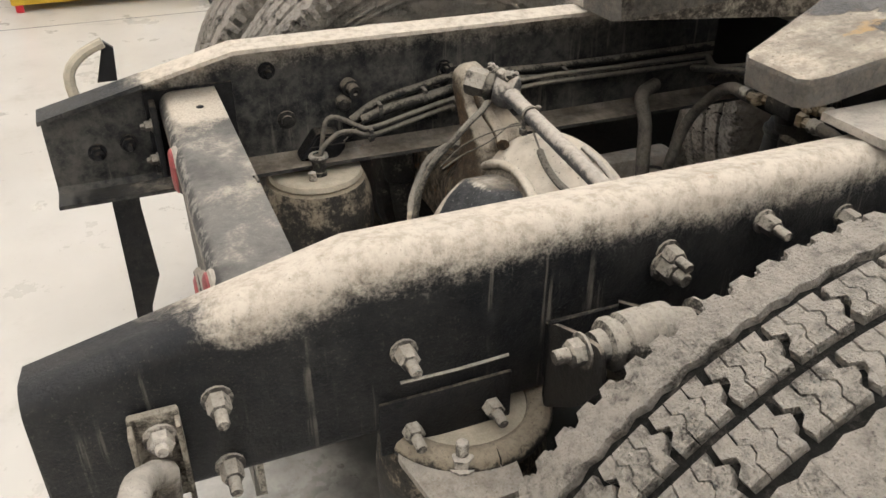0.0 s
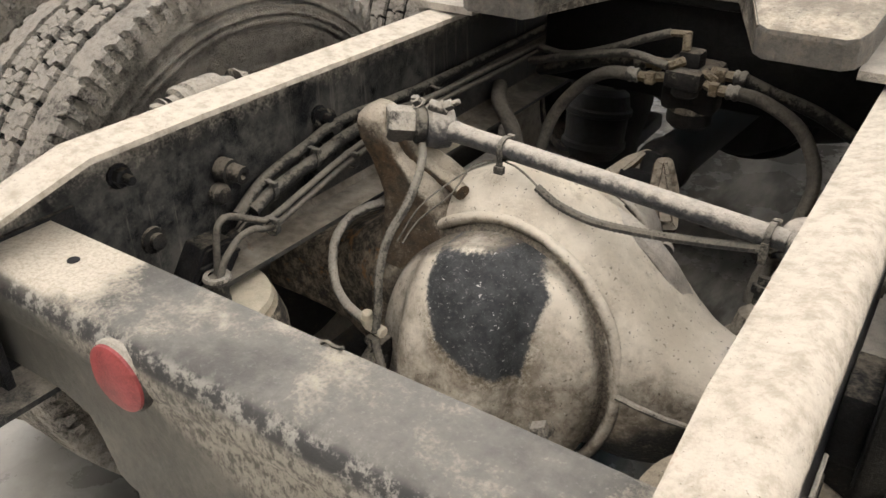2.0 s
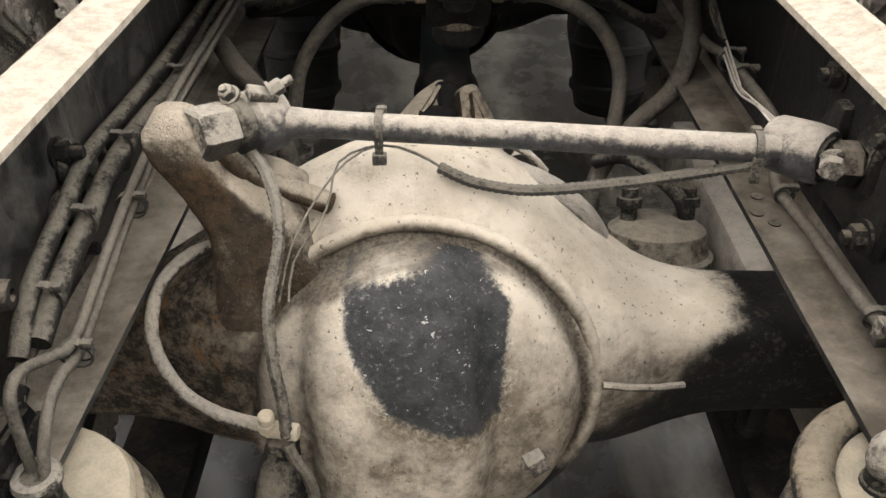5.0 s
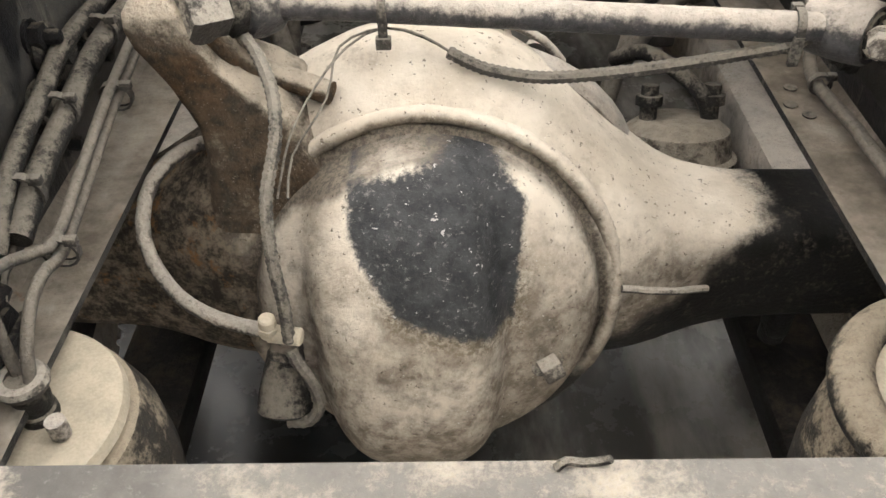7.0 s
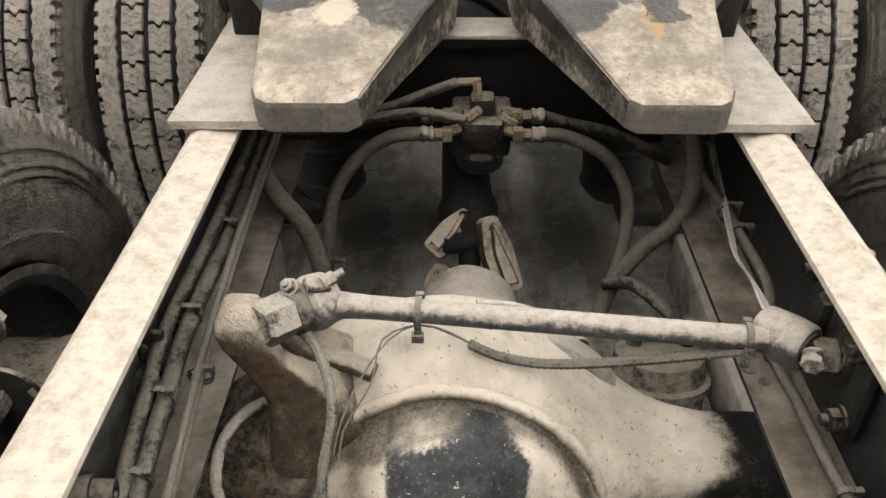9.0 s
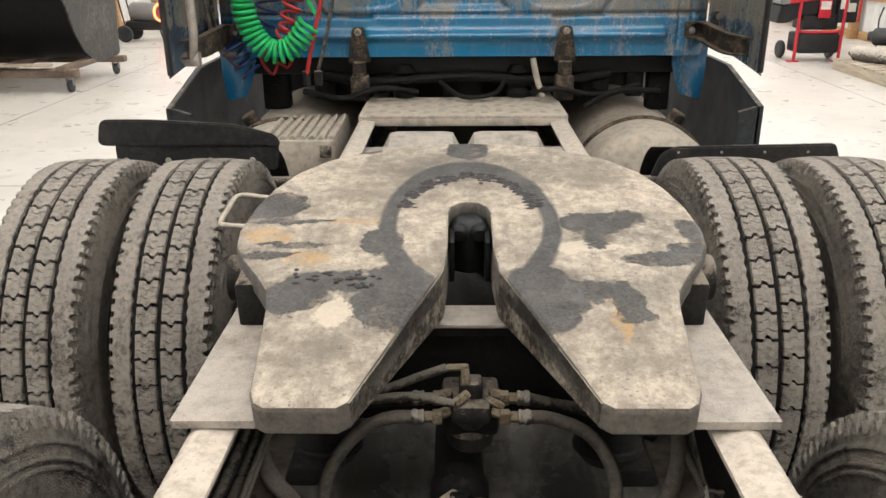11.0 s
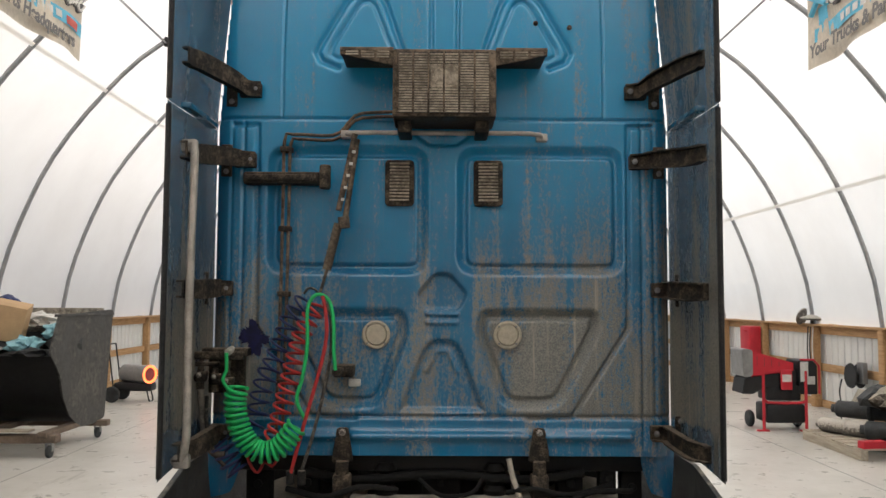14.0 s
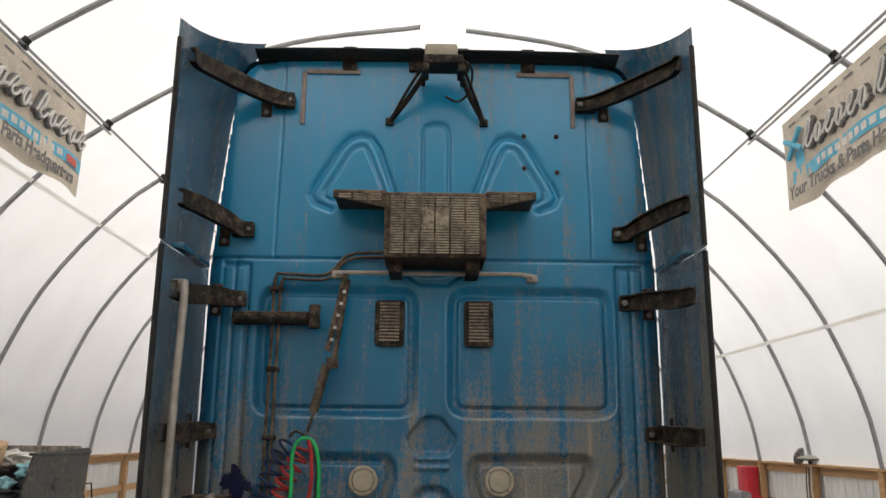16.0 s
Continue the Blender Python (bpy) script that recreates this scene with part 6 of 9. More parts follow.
    ob.parent = truck
    return tagged(ob, "pressed blue rear wall of the sleeper with recesses, streaked with road film")


cab = cab_back()


def cab_shell():
    bm = bmesh.new()
    y0, y1 = CAB_Y + 0.05, 5.6
    out = rounded([(-1.06, 1.215), (1.06, 1.215), (1.06, 2.75), (0.985, 3.57), (0.975, 3.81), (-0.975, 3.81), (-0.985, 3.57), (-1.06, 2.75)], [0.03, 0.03, 0.1, 0.05, 0.19, 0.19, 0.05, 0.1], 6)
    a = [bm.verts.new((x, y0, z)) for x, z in out]
    b = [bm.verts.new((x, y1, z)) for x, z in out]
    for i in range(len(out)):
        j = (i + 1) % len(out)
        bm.faces.new((a[i], a[j], b[j], b[i]))
    bm.faces.new(b)
    part("cab_shell", bm, M["cab"], truck, "blue sleeper cab body")


cab_shell()


def fairing(s):
    """Side extender: a thin curved panel standing off the cab's rear corner, in an upper and a lower piece."""
    def panel(z0, z1, flare, low_slant):
        bm = bmesh.new()
        rows = []
        for i in range(13):
            v = i / 12
            z = z0 + (z1 - z0) * v
            row = []
            for j in range(9):
                u = j / 8
                y = 3.34 - 0.60 * u
                x = 1.082 + 0.042 * math.sin(u * math.pi / 2) - (flare * (max(0, v - 0.74) / 0.26) ** 2.2 * (1 - u) ** 1.2 if flare else 0) - 0.085 * max(0, (z - 2.8) / 1.0) * (1 - u)
                zz = z
                if low_slant:
                    zz += (1 - v) * 0.07 * (1 - u)
                if flare:
                    zz += max(0, v - 0.8) * 5 * (0.19 * (1 - u) ** 1.2 - 0.03 * math.sin(u * math.pi))
                row.append((s * x, y, zz))
            rows.append(row)
        vs = [[bm.verts.new(p) for p in r] for r in rows]
        for a, b in zip(vs, vs[1:]):
            for j in range(8):
                bm.faces.new((a[j], a[j + 1], b[j + 1], b[j]))
        g = bmesh.ops.solidify(bm, geom=bm.faces[:], thickness=0.022)
        return bm

    low = part("side_fairing", panel(1.20, 2.733, 0.0, True), M["fairing"], truck, "dark blue lower side fairing with grimy inner face")
    up = part("side_fairing", panel(2.735, 3.735, 0.13, False), M["fairing"], truck, "dark blue upper side fairing flared at its top")
    for k in range(12):
        z = 1.3 + k * 0.125
        bm = bmesh.new()
        lathe(bm, [(0.011, 0), (0.009, 0.006), (0, 0.008)], (s * 1.124, 2.775, z), (s * 3, 2.775, z), 8)
        part("rivet", bm, M["bracket"], low)
    bm = bmesh.new()
    sweep(bm, [Vector((s * 1.118, 2.742, 1.215 + k * 0.1)) for k in range(16)], 0.012, 8)
    part("edge_trim", bm, M["black_plastic"], low)
    bm = bmesh.new()
    sweep(bm, [Vector((s * (1.118 + 0.0 * k), 2.742, 2.74 + k * 0.1)) for k in range(10)], 0.012, 8)
    part("edge_trim", bm, M["black_plastic"], up)
    # horizontal inner ledge at the joint
    bm = bmesh.new()
    bx(bm, (min(s * 1.09, s * 1.045), 2.80, 2.715), (max(s * 1.09, s * 1.045), 3.22, 2.74), 0.006)
    part("joint_ledge", bm, M["fairing"], low)

    # four bent stays from the cab to the fairing
    for xa, za, zf, rise in ((0.69, 3.555, 3.60, 0.03), (0.85, 2.90, 2.945, 0.03), (0.868, 2.57, 2.545, 0.0), (0.965, 1.975, 1.965, 0.0), (0.955, 1.325, 1.30, 0.0)):
        bm = bmesh.new()
        xf = 1.075
        path = [Vector((s * xa, CAB_Y - 0.035, za)), Vector((s * (xa + 0.06), CAB_Y - 0.05, za)), Vector((s * (xa * 0.55 + xf * 0.45), CAB_Y - 0.10, za + rise * 0.8)), Vector((s * (xf - 0.03), 2.93, zf)), Vector((s * xf, 2.87, zf)), Vector((s * (xf + 0.005), 2.82, zf))]
        pts = spline(path, 0.03)
        rings = []
        for i, p in enumerate(pts):
            t = (pts[min(i + 1, len(pts) - 1)] - pts[max(i - 1, 0)]).normalized()
            side = t.cross(Vector((0, 0, 1))).normalized()
            hh = 0.034 + 0.008 * math.sin(i / len(pts) * math.pi)
            rings.append([bm.verts.new(p + side * a + Vector((0, 0, b))) for a, b in ((-0.016, -hh), (0.016, -hh), (0.016, -hh + 0.008), (-0.008, -hh + 0.008), (-0.008, hh - 0.008), (0.016, hh - 0.008), (0.016, hh), (-0.016, hh))])
        for a, b in zip(rings, rings[1:]):
            for k in range(8):
                bm.faces.new((a[k], a[(k + 1) % 8], b[(k + 1) % 8], b[k]))
        bm.faces.new(rings[0])
        bm.faces.new(rings[-1])
        bx(bm, (min(s * xa, s * (xa + 0.10)), CAB_Y - 0.035, za - 0.033), (max(s * xa, s * (xa + 0.10)), CAB_Y + 0.004, za + 0.033), 0.006)
        stay = part("fairing_stay", bm, M["bracket"], truck, "black bent steel stay holding the side fairing")
        for dx, dz in ((0.02, 0.0), (0.14, 0.052), (0.14, -0.052)):
            bm = bmesh.new()
            bolt(bm, (s * (xa + dx), CAB_Y - (0.045 if dz == 0 else 0.01), za + dz), (0, -1, 0), 0.010, 0.008)
            part("bolt", bm, M["grey_metal"], stay)
        bm = bmesh.new()
        bx(bm, (min(s * (xa + 0.115), s * (xa + 0.165)), CAB_Y - 0.012, za - 0.075), (max(s * (xa + 0.115), s * (xa + 0.165)), CAB_Y + 0.002, za + 0.075), 0.004)
        part("foot", bm, M["bracket"], stay)


fairing(-1)
fairing(1)


def roof_fairing():
    bm = bmesh.new()
    rows = []
    prof = [(3.36, 3.765), (3.28, 3.775), (3.24, 3.770), (3.22, 3.782), (3.16, 3.787), (3.14, 3.781), (3.12, 3.793), (3.06, 3.798), (3.05, 3.806), (3.07, 3.815), (3.30, 3.835), (3.45, 3.845)]
    for i in range(25):
        x = -0.885 + 1.785 * i / 24
        dip = 0.012 * (abs(x) / 0.925) ** 4
        rows.append([bm.verts.new((x, 3.36 + (y - 3.36) * 0.72, z - dip)) for y, z in prof])
    for a, b in zip(rows, rows[1:]):
        for j in range(len(prof) - 1):
            bm.faces.new((a[j], a[j + 1], b[j + 1], b[j]))
    top = part("roof_fairing", bm, M["black_plastic"], truck, "black ribbed roof fairing lip over the sleeper")
    for x in (-0.43, 0.46, -0.10, 0.13):
        bm = bmesh.new()
        bx(bm, (x - 0.035, CAB_Y - 0.02, 3.73), (x + 0.035, CAB_Y + 0.01, 3.86), 0.008)
        bolt(bm, (x, CAB_Y - 0.02, 3.755), (0, -1, 0), 0.010, 0.008)
        part("foot", bm, M["bracket"], top)


roof_fairing()


def cab_fittings():
    # louvred vents
    for x in (-0.202, 0.212):
        bm = bmesh.new()
        out = rounded([(x - 0.068, 2.362), (x + 0.068, 2.362), (x + 0.068, 2.578), (x - 0.068, 2.578)], 0.022)
        slab(bm, [(a, b) for a, b in out], 0, 0.014, Matrix(((1, 0, 0, 0), (0, 0, -1, CAB_Y + 0.009), (0, 1, 0, 0), (0, 0, 0, 1))), 0.004)
        vent = part("louvre_vent", bm, M["bracket"], truck, "black louvred vent in the sleeper wall")
        for k in range(12):
            z = 2.385 + k * 0.0155
            bm = bmesh.new()
            bx(bm, (x - 0.046, CAB_Y - 0.015, z), (x + 0.046, CAB_Y - 0.004, z + 0.009), 0.002)
            part("slat", bm, M["grille"], vent)
    # round caps
    for x in (-0.304, 0.303):
        bm = bmesh.new()
        lathe(bm, [(0.064, 0.0), (0.066, 0.006), (0.06, 0.012), (0.052, 0.012), (0.050, 0.006), (0.048, 0.012), (0.044, 0.016), (0.0, 0.020)], (x, CAB_Y + 0.008, 1.765), (x, 0, 1.765), 32)
        cap = part("round_cap", bm, M["tan_disc"], truck, "round dusty grey vent cap on the sleeper wall")
        for k in range(4):
            bm = bmesh.new()
            a = radians(45 + 90 * k)
            lathe(bm, [(0.006, 0), (0.004, 0.004), (0, 0.005)], (x + 0.056 * math.cos(a), CAB_Y - 0.003, 1.765 + 0.056 * math.sin(a)), (x + 0.056 * math.cos(a), 0, 1.765 + 0.056 * math.sin(a)), 8)
            part("screw", bm, M["grey_metal"], cap)
    # condenser box with its perforated face and winged top
    bm = bmesh.new()
    bx(bm, (-0.225, 2.985, 2.725), (0.232, CAB_Y + 0.01, 3.03), 0.012)
    wings = []
    for s, x in ((-1, -0.222), (1, 0.229)):
        w = [(x, 3.03), (s * 0.457, 3.03), (s * 0.457, 3.005), (x, 2.955)]
        wb = bmesh.new()
        slab(wb, w if s > 0 else w[::-1], 0, 0.03, Matrix(((1, 0, 0, 0), (0, 0, -1, 3.02), (0, 1, 0, 0), (0, 0, 0, 1))), 0.003)
        bx(wb, (min(x, s * 0.457), 2.985, 3.016), (max(x, s * 0.457), CAB_Y + 0.01, 3.036), 0.003)
        wings.append(wb)
    box = part("condenser_box", bm, M["condenser"], truck, "rusty brown air-conditioning condenser box with winged mounting")
    for wb in wings:
        part("mounting_wing", wb, M["condenser"], box)
    bm = bmesh.new()
    bx(bm, (-0.198, 2.980, 2.742), (0.205, 2.987, 3.012))
    part("grille_backing", bm, M["black"], box, smooth=False)
    bm = bmesh.new()
    for c in range(6):
        x0 = -0.196 + c * 0.0672
        for r in range(22):
            z0 = 2.744 + r * 0.0121
            if c in (2, 3) and 8 < r < 16:
                continue
            bx(bm, (x0, 2.970, z0), (x0 + 0.058, 2.982, z0 + 0.0068))
    for sd, x in ((-1, -0.240), (1, 0.247)):
        for c in range(3):
            x0 = x + sd * 0.068 * c
            for r in range(3 - (c > 1)):
                z0 = 3.018 - r * 0.0115
                bx(bm, (min(x0, x0 + sd * 0.056), 2.984, z0 - 0.006), (max(x0, x0 + sd * 0.056), 2.992, z0))
    grille = part("grille_slats", bm, M["grille"], box, "rows of dusty grille slats", smooth=False)
    for c in range(7):
        bm = bmesh.new()
        x0 = -0.2005 + c * 0.0672
        bx(bm, (x0 - 0.0045, 2.968, 2.738), (x0 + 0.0035, 2.984, 3.015), 0.0015)
        part("grille_rib", bm, M["condenser"], box)
    for x0 in (-0.175, 0.175):
        bm = bmesh.new()
        bx(bm, (x0 - 0.030, 3.06, 2.672), (x0 + 0.030, CAB_Y + 0.01, 2.73), 0.006)
        part("leg", bm, M["bracket"], box, "dark bracket foot of the condenser")
    bm = bmesh.new()
    bx(bm, (-0.06, 2.974, 2.852), (0.07, 2.988, 2.955), 0.006)
    bx(bm, (-0.035, 2.970, 2.865), (0.005, 2.978, 2.94), 0.004)
    bx(bm, (0.015, 2.970, 2.865), (0.05, 2.978, 2.94), 0.004)
    part("badge_plate", bm, M["grille"], box, "plain embossed plate in the grille")
    # pipes from the box
    for off, dz in ((0.0, 0.0), (0.028, -0.022)):
        bm = bmesh.new()
        y = CAB_Y - 0.03
        hose(bm, [(-0.225, y - 0.04, 2.79 + dz), (-0.33, y, 2.795 + dz), (-0.41, y, 2.78 + dz), (-0.48, y, 2.70 + dz), (-0.55, y, 2.685 + dz), (-0.70 + off, y, 2.69 + dz), (-0.735 + off, y, 2.665 + dz), (-0.738 + off, y, 2.40), (-0.742 + off, y, 1.9), (-0.75 + off, y, 1.32)], 0.0075, 0.03, 8)
        part("refrigerant_pipe", bm, M["condenser"], truck, "dirty metal refrigerant pipe down the sleeper wall")
    for z in (2.25, 1.95, 2.62, 1.55):
        bm = bmesh.new()
        bx(bm, (-0.755, CAB_Y - 0.042, z - 0.012), (-0.70, CAB_Y + 0.01, z + 0.012), 0.003)
        part("pipe_clamp", bm, M["bracket"], truck)
    # hose-hanger bar
    bm = bmesh.new()
    hose(bm, [(-0.445, CAB_Y - 0.035, 2.692), (-0.40, CAB_Y - 0.06, 2.694), (0.0, CAB_Y - 0.06, 2.694), (0.40, CAB_Y - 0.06, 2.694), (0.458, CAB_Y - 0.035, 2.684)], 0.011, 0.05, 10)
    bx(bm, (-0.475, CAB_Y - 0.04, 2.675), (-0.425, CAB_Y + 0.01, 2.71), 0.005)
    bx(bm, (0.435, CAB_Y - 0.04, 2.665), (0.485, CAB_Y + 0.01, 2.70), 0.005)
    part("hanger_bar", bm, M["grey_tube"], truck, "worn grey steel hose-hanger bar")
    # spring hanger for the air lines
    bm = bmesh.new()
    rod(bm, (-0.405, CAB_Y - 0.07, 2.685), (-0.475, CAB_Y - 0.08, 2.33), 0.014, 10)
    rod(bm, (-0.395, CAB_Y - 0.07, 2.66), (-0.445, CAB_Y - 0.085, 2.28), 0.013, 10)
    rod(bm, (-0.452, CAB_Y - 0.08, 2.30), (-0.448, CAB_Y - 0.08, 2.25), 0.026, 12)
    rod(bm, (-0.475, CAB_Y - 0.08, 2.27), (-0.525, CAB_Y - 0.08, 2.06), 0.020, 12)
    hose(bm, [(-0.525, CAB_Y - 0.08, 2.06), (-0.54, CAB_Y - 0.08, 2.0), (-0.556, CAB_Y - 0.085, 1.95)], 0.007, 0.02, 6)
    sp = part("hose_spring", bm, M["condenser"], truck, "dirty spring arm holding up the coiled air lines")
    bm = bmesh.new()
    for k in range(5):
        t = k / 4
        c = Vector((-0.408, CAB_Y - 0.088, 2.60)).lerp(Vector((-0.455, CAB_Y - 0.098, 2.38)), t)
        bx(bm, c - Vector((0.008, 0.003, 0.008)), c + Vector((0.008, 0.003, 0.006)), 0.002)
    part("label_bars", bm, M["rag_white"], sp, "unreadable white printed marks")
    # horizontal cylinder bracket left of the vents
    bm = bmesh.new()
    bx(bm, (-0.92, CAB_Y - 0.055, 2.455), (-0.56, CAB_Y + 0.012, 2.512), 0.010)
    bx(bm, (-0.905, CAB_Y - 0.062, 2.468), (-0.60, CAB_Y - 0.05, 2.498), 0.005)
    rod(bm, (-0.54, CAB_Y - 0.07, 2.43), (-0.54, CAB_Y - 0.07, 2.54), 0.026, 14, bevel=0.006)
    part("latch_bar", bm, M["bracket"], truck, "grimy black latch bar on the sleeper wall")
    # sealing tape round two corners
    for s, x in ((-1, -0.652), (1, 0.678)):
        bm = bmesh.new()
        bx(bm, (x - 0.011, CAB_Y - 0.012, 3.445), (x + 0.011, CAB_Y - 0.002, 3.722), 0.003)
        bx(bm, (min(x - s * 0.011, x - s * 0.275), CAB_Y - 0.012, 3.712), (max(x - s * 0.011, x - s * 0.275), CAB_Y - 0.002, 3.737), 0.003)
        part("corner_strip", bm, M["tape"], truck, "pale corner strip on the sleeper wall")
    # work lamp on its tripod
    bm = bmesh.new()
    bx(bm, (-0.06, 2.97, 3.655), (0.125, 3.10, 3.70), 0.008)
    bx(bm, (-0.066, 2.975, 3.615), (-0.035, 3.09, 3.66), 0.006)
    bx(bm, (0.100, 2.975, 3.615), (0.131, 3.09, 3.66), 0.006)
    for s, x in ((-1, -0.06), (1, 0.125)):
        xe = -0.224 if s < 0 else 0.238
        hose(bm, [(x, 3.03, 3.67), ((x + xe) / 2, 3.12, 3.57), (xe, CAB_Y - 0.01, 3.465)], 0.008, 0.05, 6)
        hose(bm, [(x - s * 0.01, 3.06, 3.645), ((x + xe) / 2 - s * 0.012, 3.14, 3.55), (xe, CAB_Y - 0.012, 3.462)], 0.0135, 0.05, 8)
        hose(bm, [(x, 3.03, 3.665), (x * 1.05, CAB_Y - 0.01, 3.66)], 0.012, 0.05, 6)
        bx(bm, (xe - 0.02, CAB_Y - 0.02, 3.445), (xe + 0.02, CAB_Y + 0.004, 3.48), 0.004)
    lampm = part("lamp_mount", bm, M["bracket"], truck, "black tubular mount for the rear work lamp")
    bm = bmesh.new()
    bx(bm, (-0.055, 2.99, 3.70), (0.10, 3.07, 3.765), 0.012)
    part("work_lamp", bm, M["tan_disc"], lampm, "dusty work lamp head")
    bm = bmesh.new()
    hose(bm, [(0.125, 3.03, 3.70), (0.17, 3.05, 3.66), (0.16, 3.12, 3.58), (0.11, 3.2, 3.56), (0.05, 3.23, 3.60)], 0.006, 0.02, 6)
    part("lamp_cable", bm, M["hose_dark"], lampm)
    # bolts on the upper wall
    for x, z in ((0.435, 3.40), (0.595, 3.40), (0.435, 3.235), (0.595, 3.215)):
        bm = bmesh.new()
        bolt(bm, (x, CAB_Y, z), (0, -1, 0), 0.009, 0.012)
        part("stud", bm, M["bracket"], cab)
    # grab handle on the left fairing
    bm = bmesh.new()
    hose(bm, [(-1.09, 2.86, 2.555), (-1.05, 2.835, 2.57), (-1.035, 2.83, 2.53), (-1.04, 2.83, 2.2), (-1.043, 2.83, 1.8), (-1.04, 2.83, 1.42), (-1.045, 2.832, 1.33), (-1.06, 2.84, 1.275), (-1.10, 2.86, 1.26)], 0.017, 0.03, 12)
    part("grab_handle", bm, M["grey_tube"], truck, "long worn grey grab handle on the side fairing")
    bm = bmesh.new()
    bx(bm, (-1.095, 2.83, 1.235), (-1.03, 2.87, 1.29), 0.008)
    part("handle_foot", bm, M["grey_tube"], truck)
    bm = bmesh.new()
    bx(bm, (-1.095, 2.83, 2.535), (-1.03, 2.87, 2.59), 0.008)
    part("handle_foot", bm, M["grey_tube"], truck)
    # hinge mounts at the sill
    for x in (-0.45, 0.445):
        bm = bmesh.new()
        slab(bm, rounded([(x - 0.05, 1.19), (x + 0.05, 1.19), (x + 0.025, 1.345), (x - 0.025, 1.345)], 0.015), 0, 0.02, Matrix(((1, 0, 0, 0), (0, 0, -1, CAB_Y - 0.012), (0, 1, 0, 0), (0, 0, 0, 1))), 0.004)
        rod(bm, (x, CAB_Y - 0.03, 1.12), (x, CAB_Y - 0.03, 1.20), 0.03, 14, bevel=0.005)
        bx(bm, (x - 0.04, CAB_Y - 0.06, 1.03), (x + 0.04, CAB_Y + 0.02, 1.14), 0.012)
        hm = part("cab_mount", bm, M["bracket"], truck, "dusty steel cab mount at the sill")
        bm = bmesh.new()
        bolt(bm, (x, CAB_Y - 0.032, 1.325), (0, -1, 0), 0.012, 0.012)
        part("bolt", bm, M["iron"], hm)
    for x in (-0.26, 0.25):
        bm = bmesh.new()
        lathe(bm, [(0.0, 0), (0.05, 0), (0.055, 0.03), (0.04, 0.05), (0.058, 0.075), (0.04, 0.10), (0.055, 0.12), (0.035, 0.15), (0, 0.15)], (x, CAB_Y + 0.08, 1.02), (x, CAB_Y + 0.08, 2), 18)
        part("cab_air_spring", bm, M["shade_black"], truck, "small black bellows air spring under the cab")
    # pipes, brackets and a rear cross tube under the sill, most painted shade-black
    for pts, r, mt in (([(-0.62, 3.30, 1.13), (-0.40, 3.28, 1.10), (0.0, 3.30, 1.12), (0.40, 3.28, 1.10), (0.66, 3.30, 1.13)], 0.022, "shade_black"),
                       ([(-0.70, 3.22, 1.07), (-0.52, 3.15, 1.05), (-0.36, 3.17, 1.09), (-0.20, 3.24, 1.06)], 0.014, "shade_black"),
                       ([(0.30, 3.20, 1.06), (0.40, 3.14, 1.09), (0.58, 3.16, 1.06), (0.78, 3.24, 1.09)], 0.013, "shade_black"),
                       ([(0.52, 3.10, 1.02), (0.66, 3.12, 1.08), (0.86, 3.20, 1.07)], 0.012, "shade_black"),
                       ([(-0.10, 3.28, 1.10), (0.0, 3.18, 1.05), (0.14, 3.2, 1.06), (0.2, 3.3, 1.12)], 0.010, "shade_black"),
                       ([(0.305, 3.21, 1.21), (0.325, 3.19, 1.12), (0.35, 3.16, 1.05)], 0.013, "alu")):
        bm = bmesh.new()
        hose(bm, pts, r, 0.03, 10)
        part("chassis_pipe", bm, M[mt], truck, "pipe under the sleeper sill")
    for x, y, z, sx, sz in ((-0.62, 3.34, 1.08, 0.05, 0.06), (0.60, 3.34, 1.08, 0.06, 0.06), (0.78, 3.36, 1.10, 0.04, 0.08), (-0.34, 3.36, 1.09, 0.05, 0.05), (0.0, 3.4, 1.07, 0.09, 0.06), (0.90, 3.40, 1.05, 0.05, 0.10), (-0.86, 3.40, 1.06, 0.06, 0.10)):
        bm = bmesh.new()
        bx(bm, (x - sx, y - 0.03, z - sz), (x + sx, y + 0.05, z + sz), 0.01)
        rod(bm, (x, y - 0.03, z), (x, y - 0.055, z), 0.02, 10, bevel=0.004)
        part("chassis_bracket", bm, M["shade_black"], truck, "dark bracket under the sleeper sill")
    # corner skirts below the sill
    for s in (-1, 1):
        bm = bmesh.new()
        rings = []
        for i in range(15):
            v = i / 14
            z = 1.275 - 0.255 * v
            inner = 0.915 + 0.012 * v + 0.075 * max(0.0, v - 0.42) ** 1.5
            outer = 1.082 - 0.025 * v ** 2
            ring = []
            for j in range(9):
                u = j / 8
                x = inner + (outer - inner) * u
                y = CAB_Y + 0.006 + 0.05 * u ** 2.2 + 0.02 * (1 - u) ** 3 - 0.025 * v ** 2 + (0.004 if 0.30 < v < 0.36 else 0)
                ring.append(bm.verts.new((s * x, y, z + 0.03 * v * (1 - u))))
            rings.append(ring)
        for p, q in zip(rings, rings[1:]):
            for j in range(8):
                bm.faces.new((p[j], p[j + 1], q[j + 1], q[j]) if s < 0 else (p[j], q[j], q[j + 1], p[j + 1]))
        bmesh.ops.solidify(bm, geom=bm.faces[:], thickness=0.018)
        part("corner_skirt", bm, M["cab"], truck, "blue corner skirt under the sleeper")
    # underside, with a black box added below to block light
    bm = bmesh.new()
    bx(bm, (-1.0, CAB_Y + 0.08, 1.13), (1.0, 5.4, 1.21), 0.01)
    bx(bm, (-0.95, CAB_Y + 0.75, 0.42), (0.95, 5.2, 1.13), 0.02)
    part("cab_floor", bm, M["black"], truck, "black underside of the sleeper with an added light-blocking box")


cab_fittings()


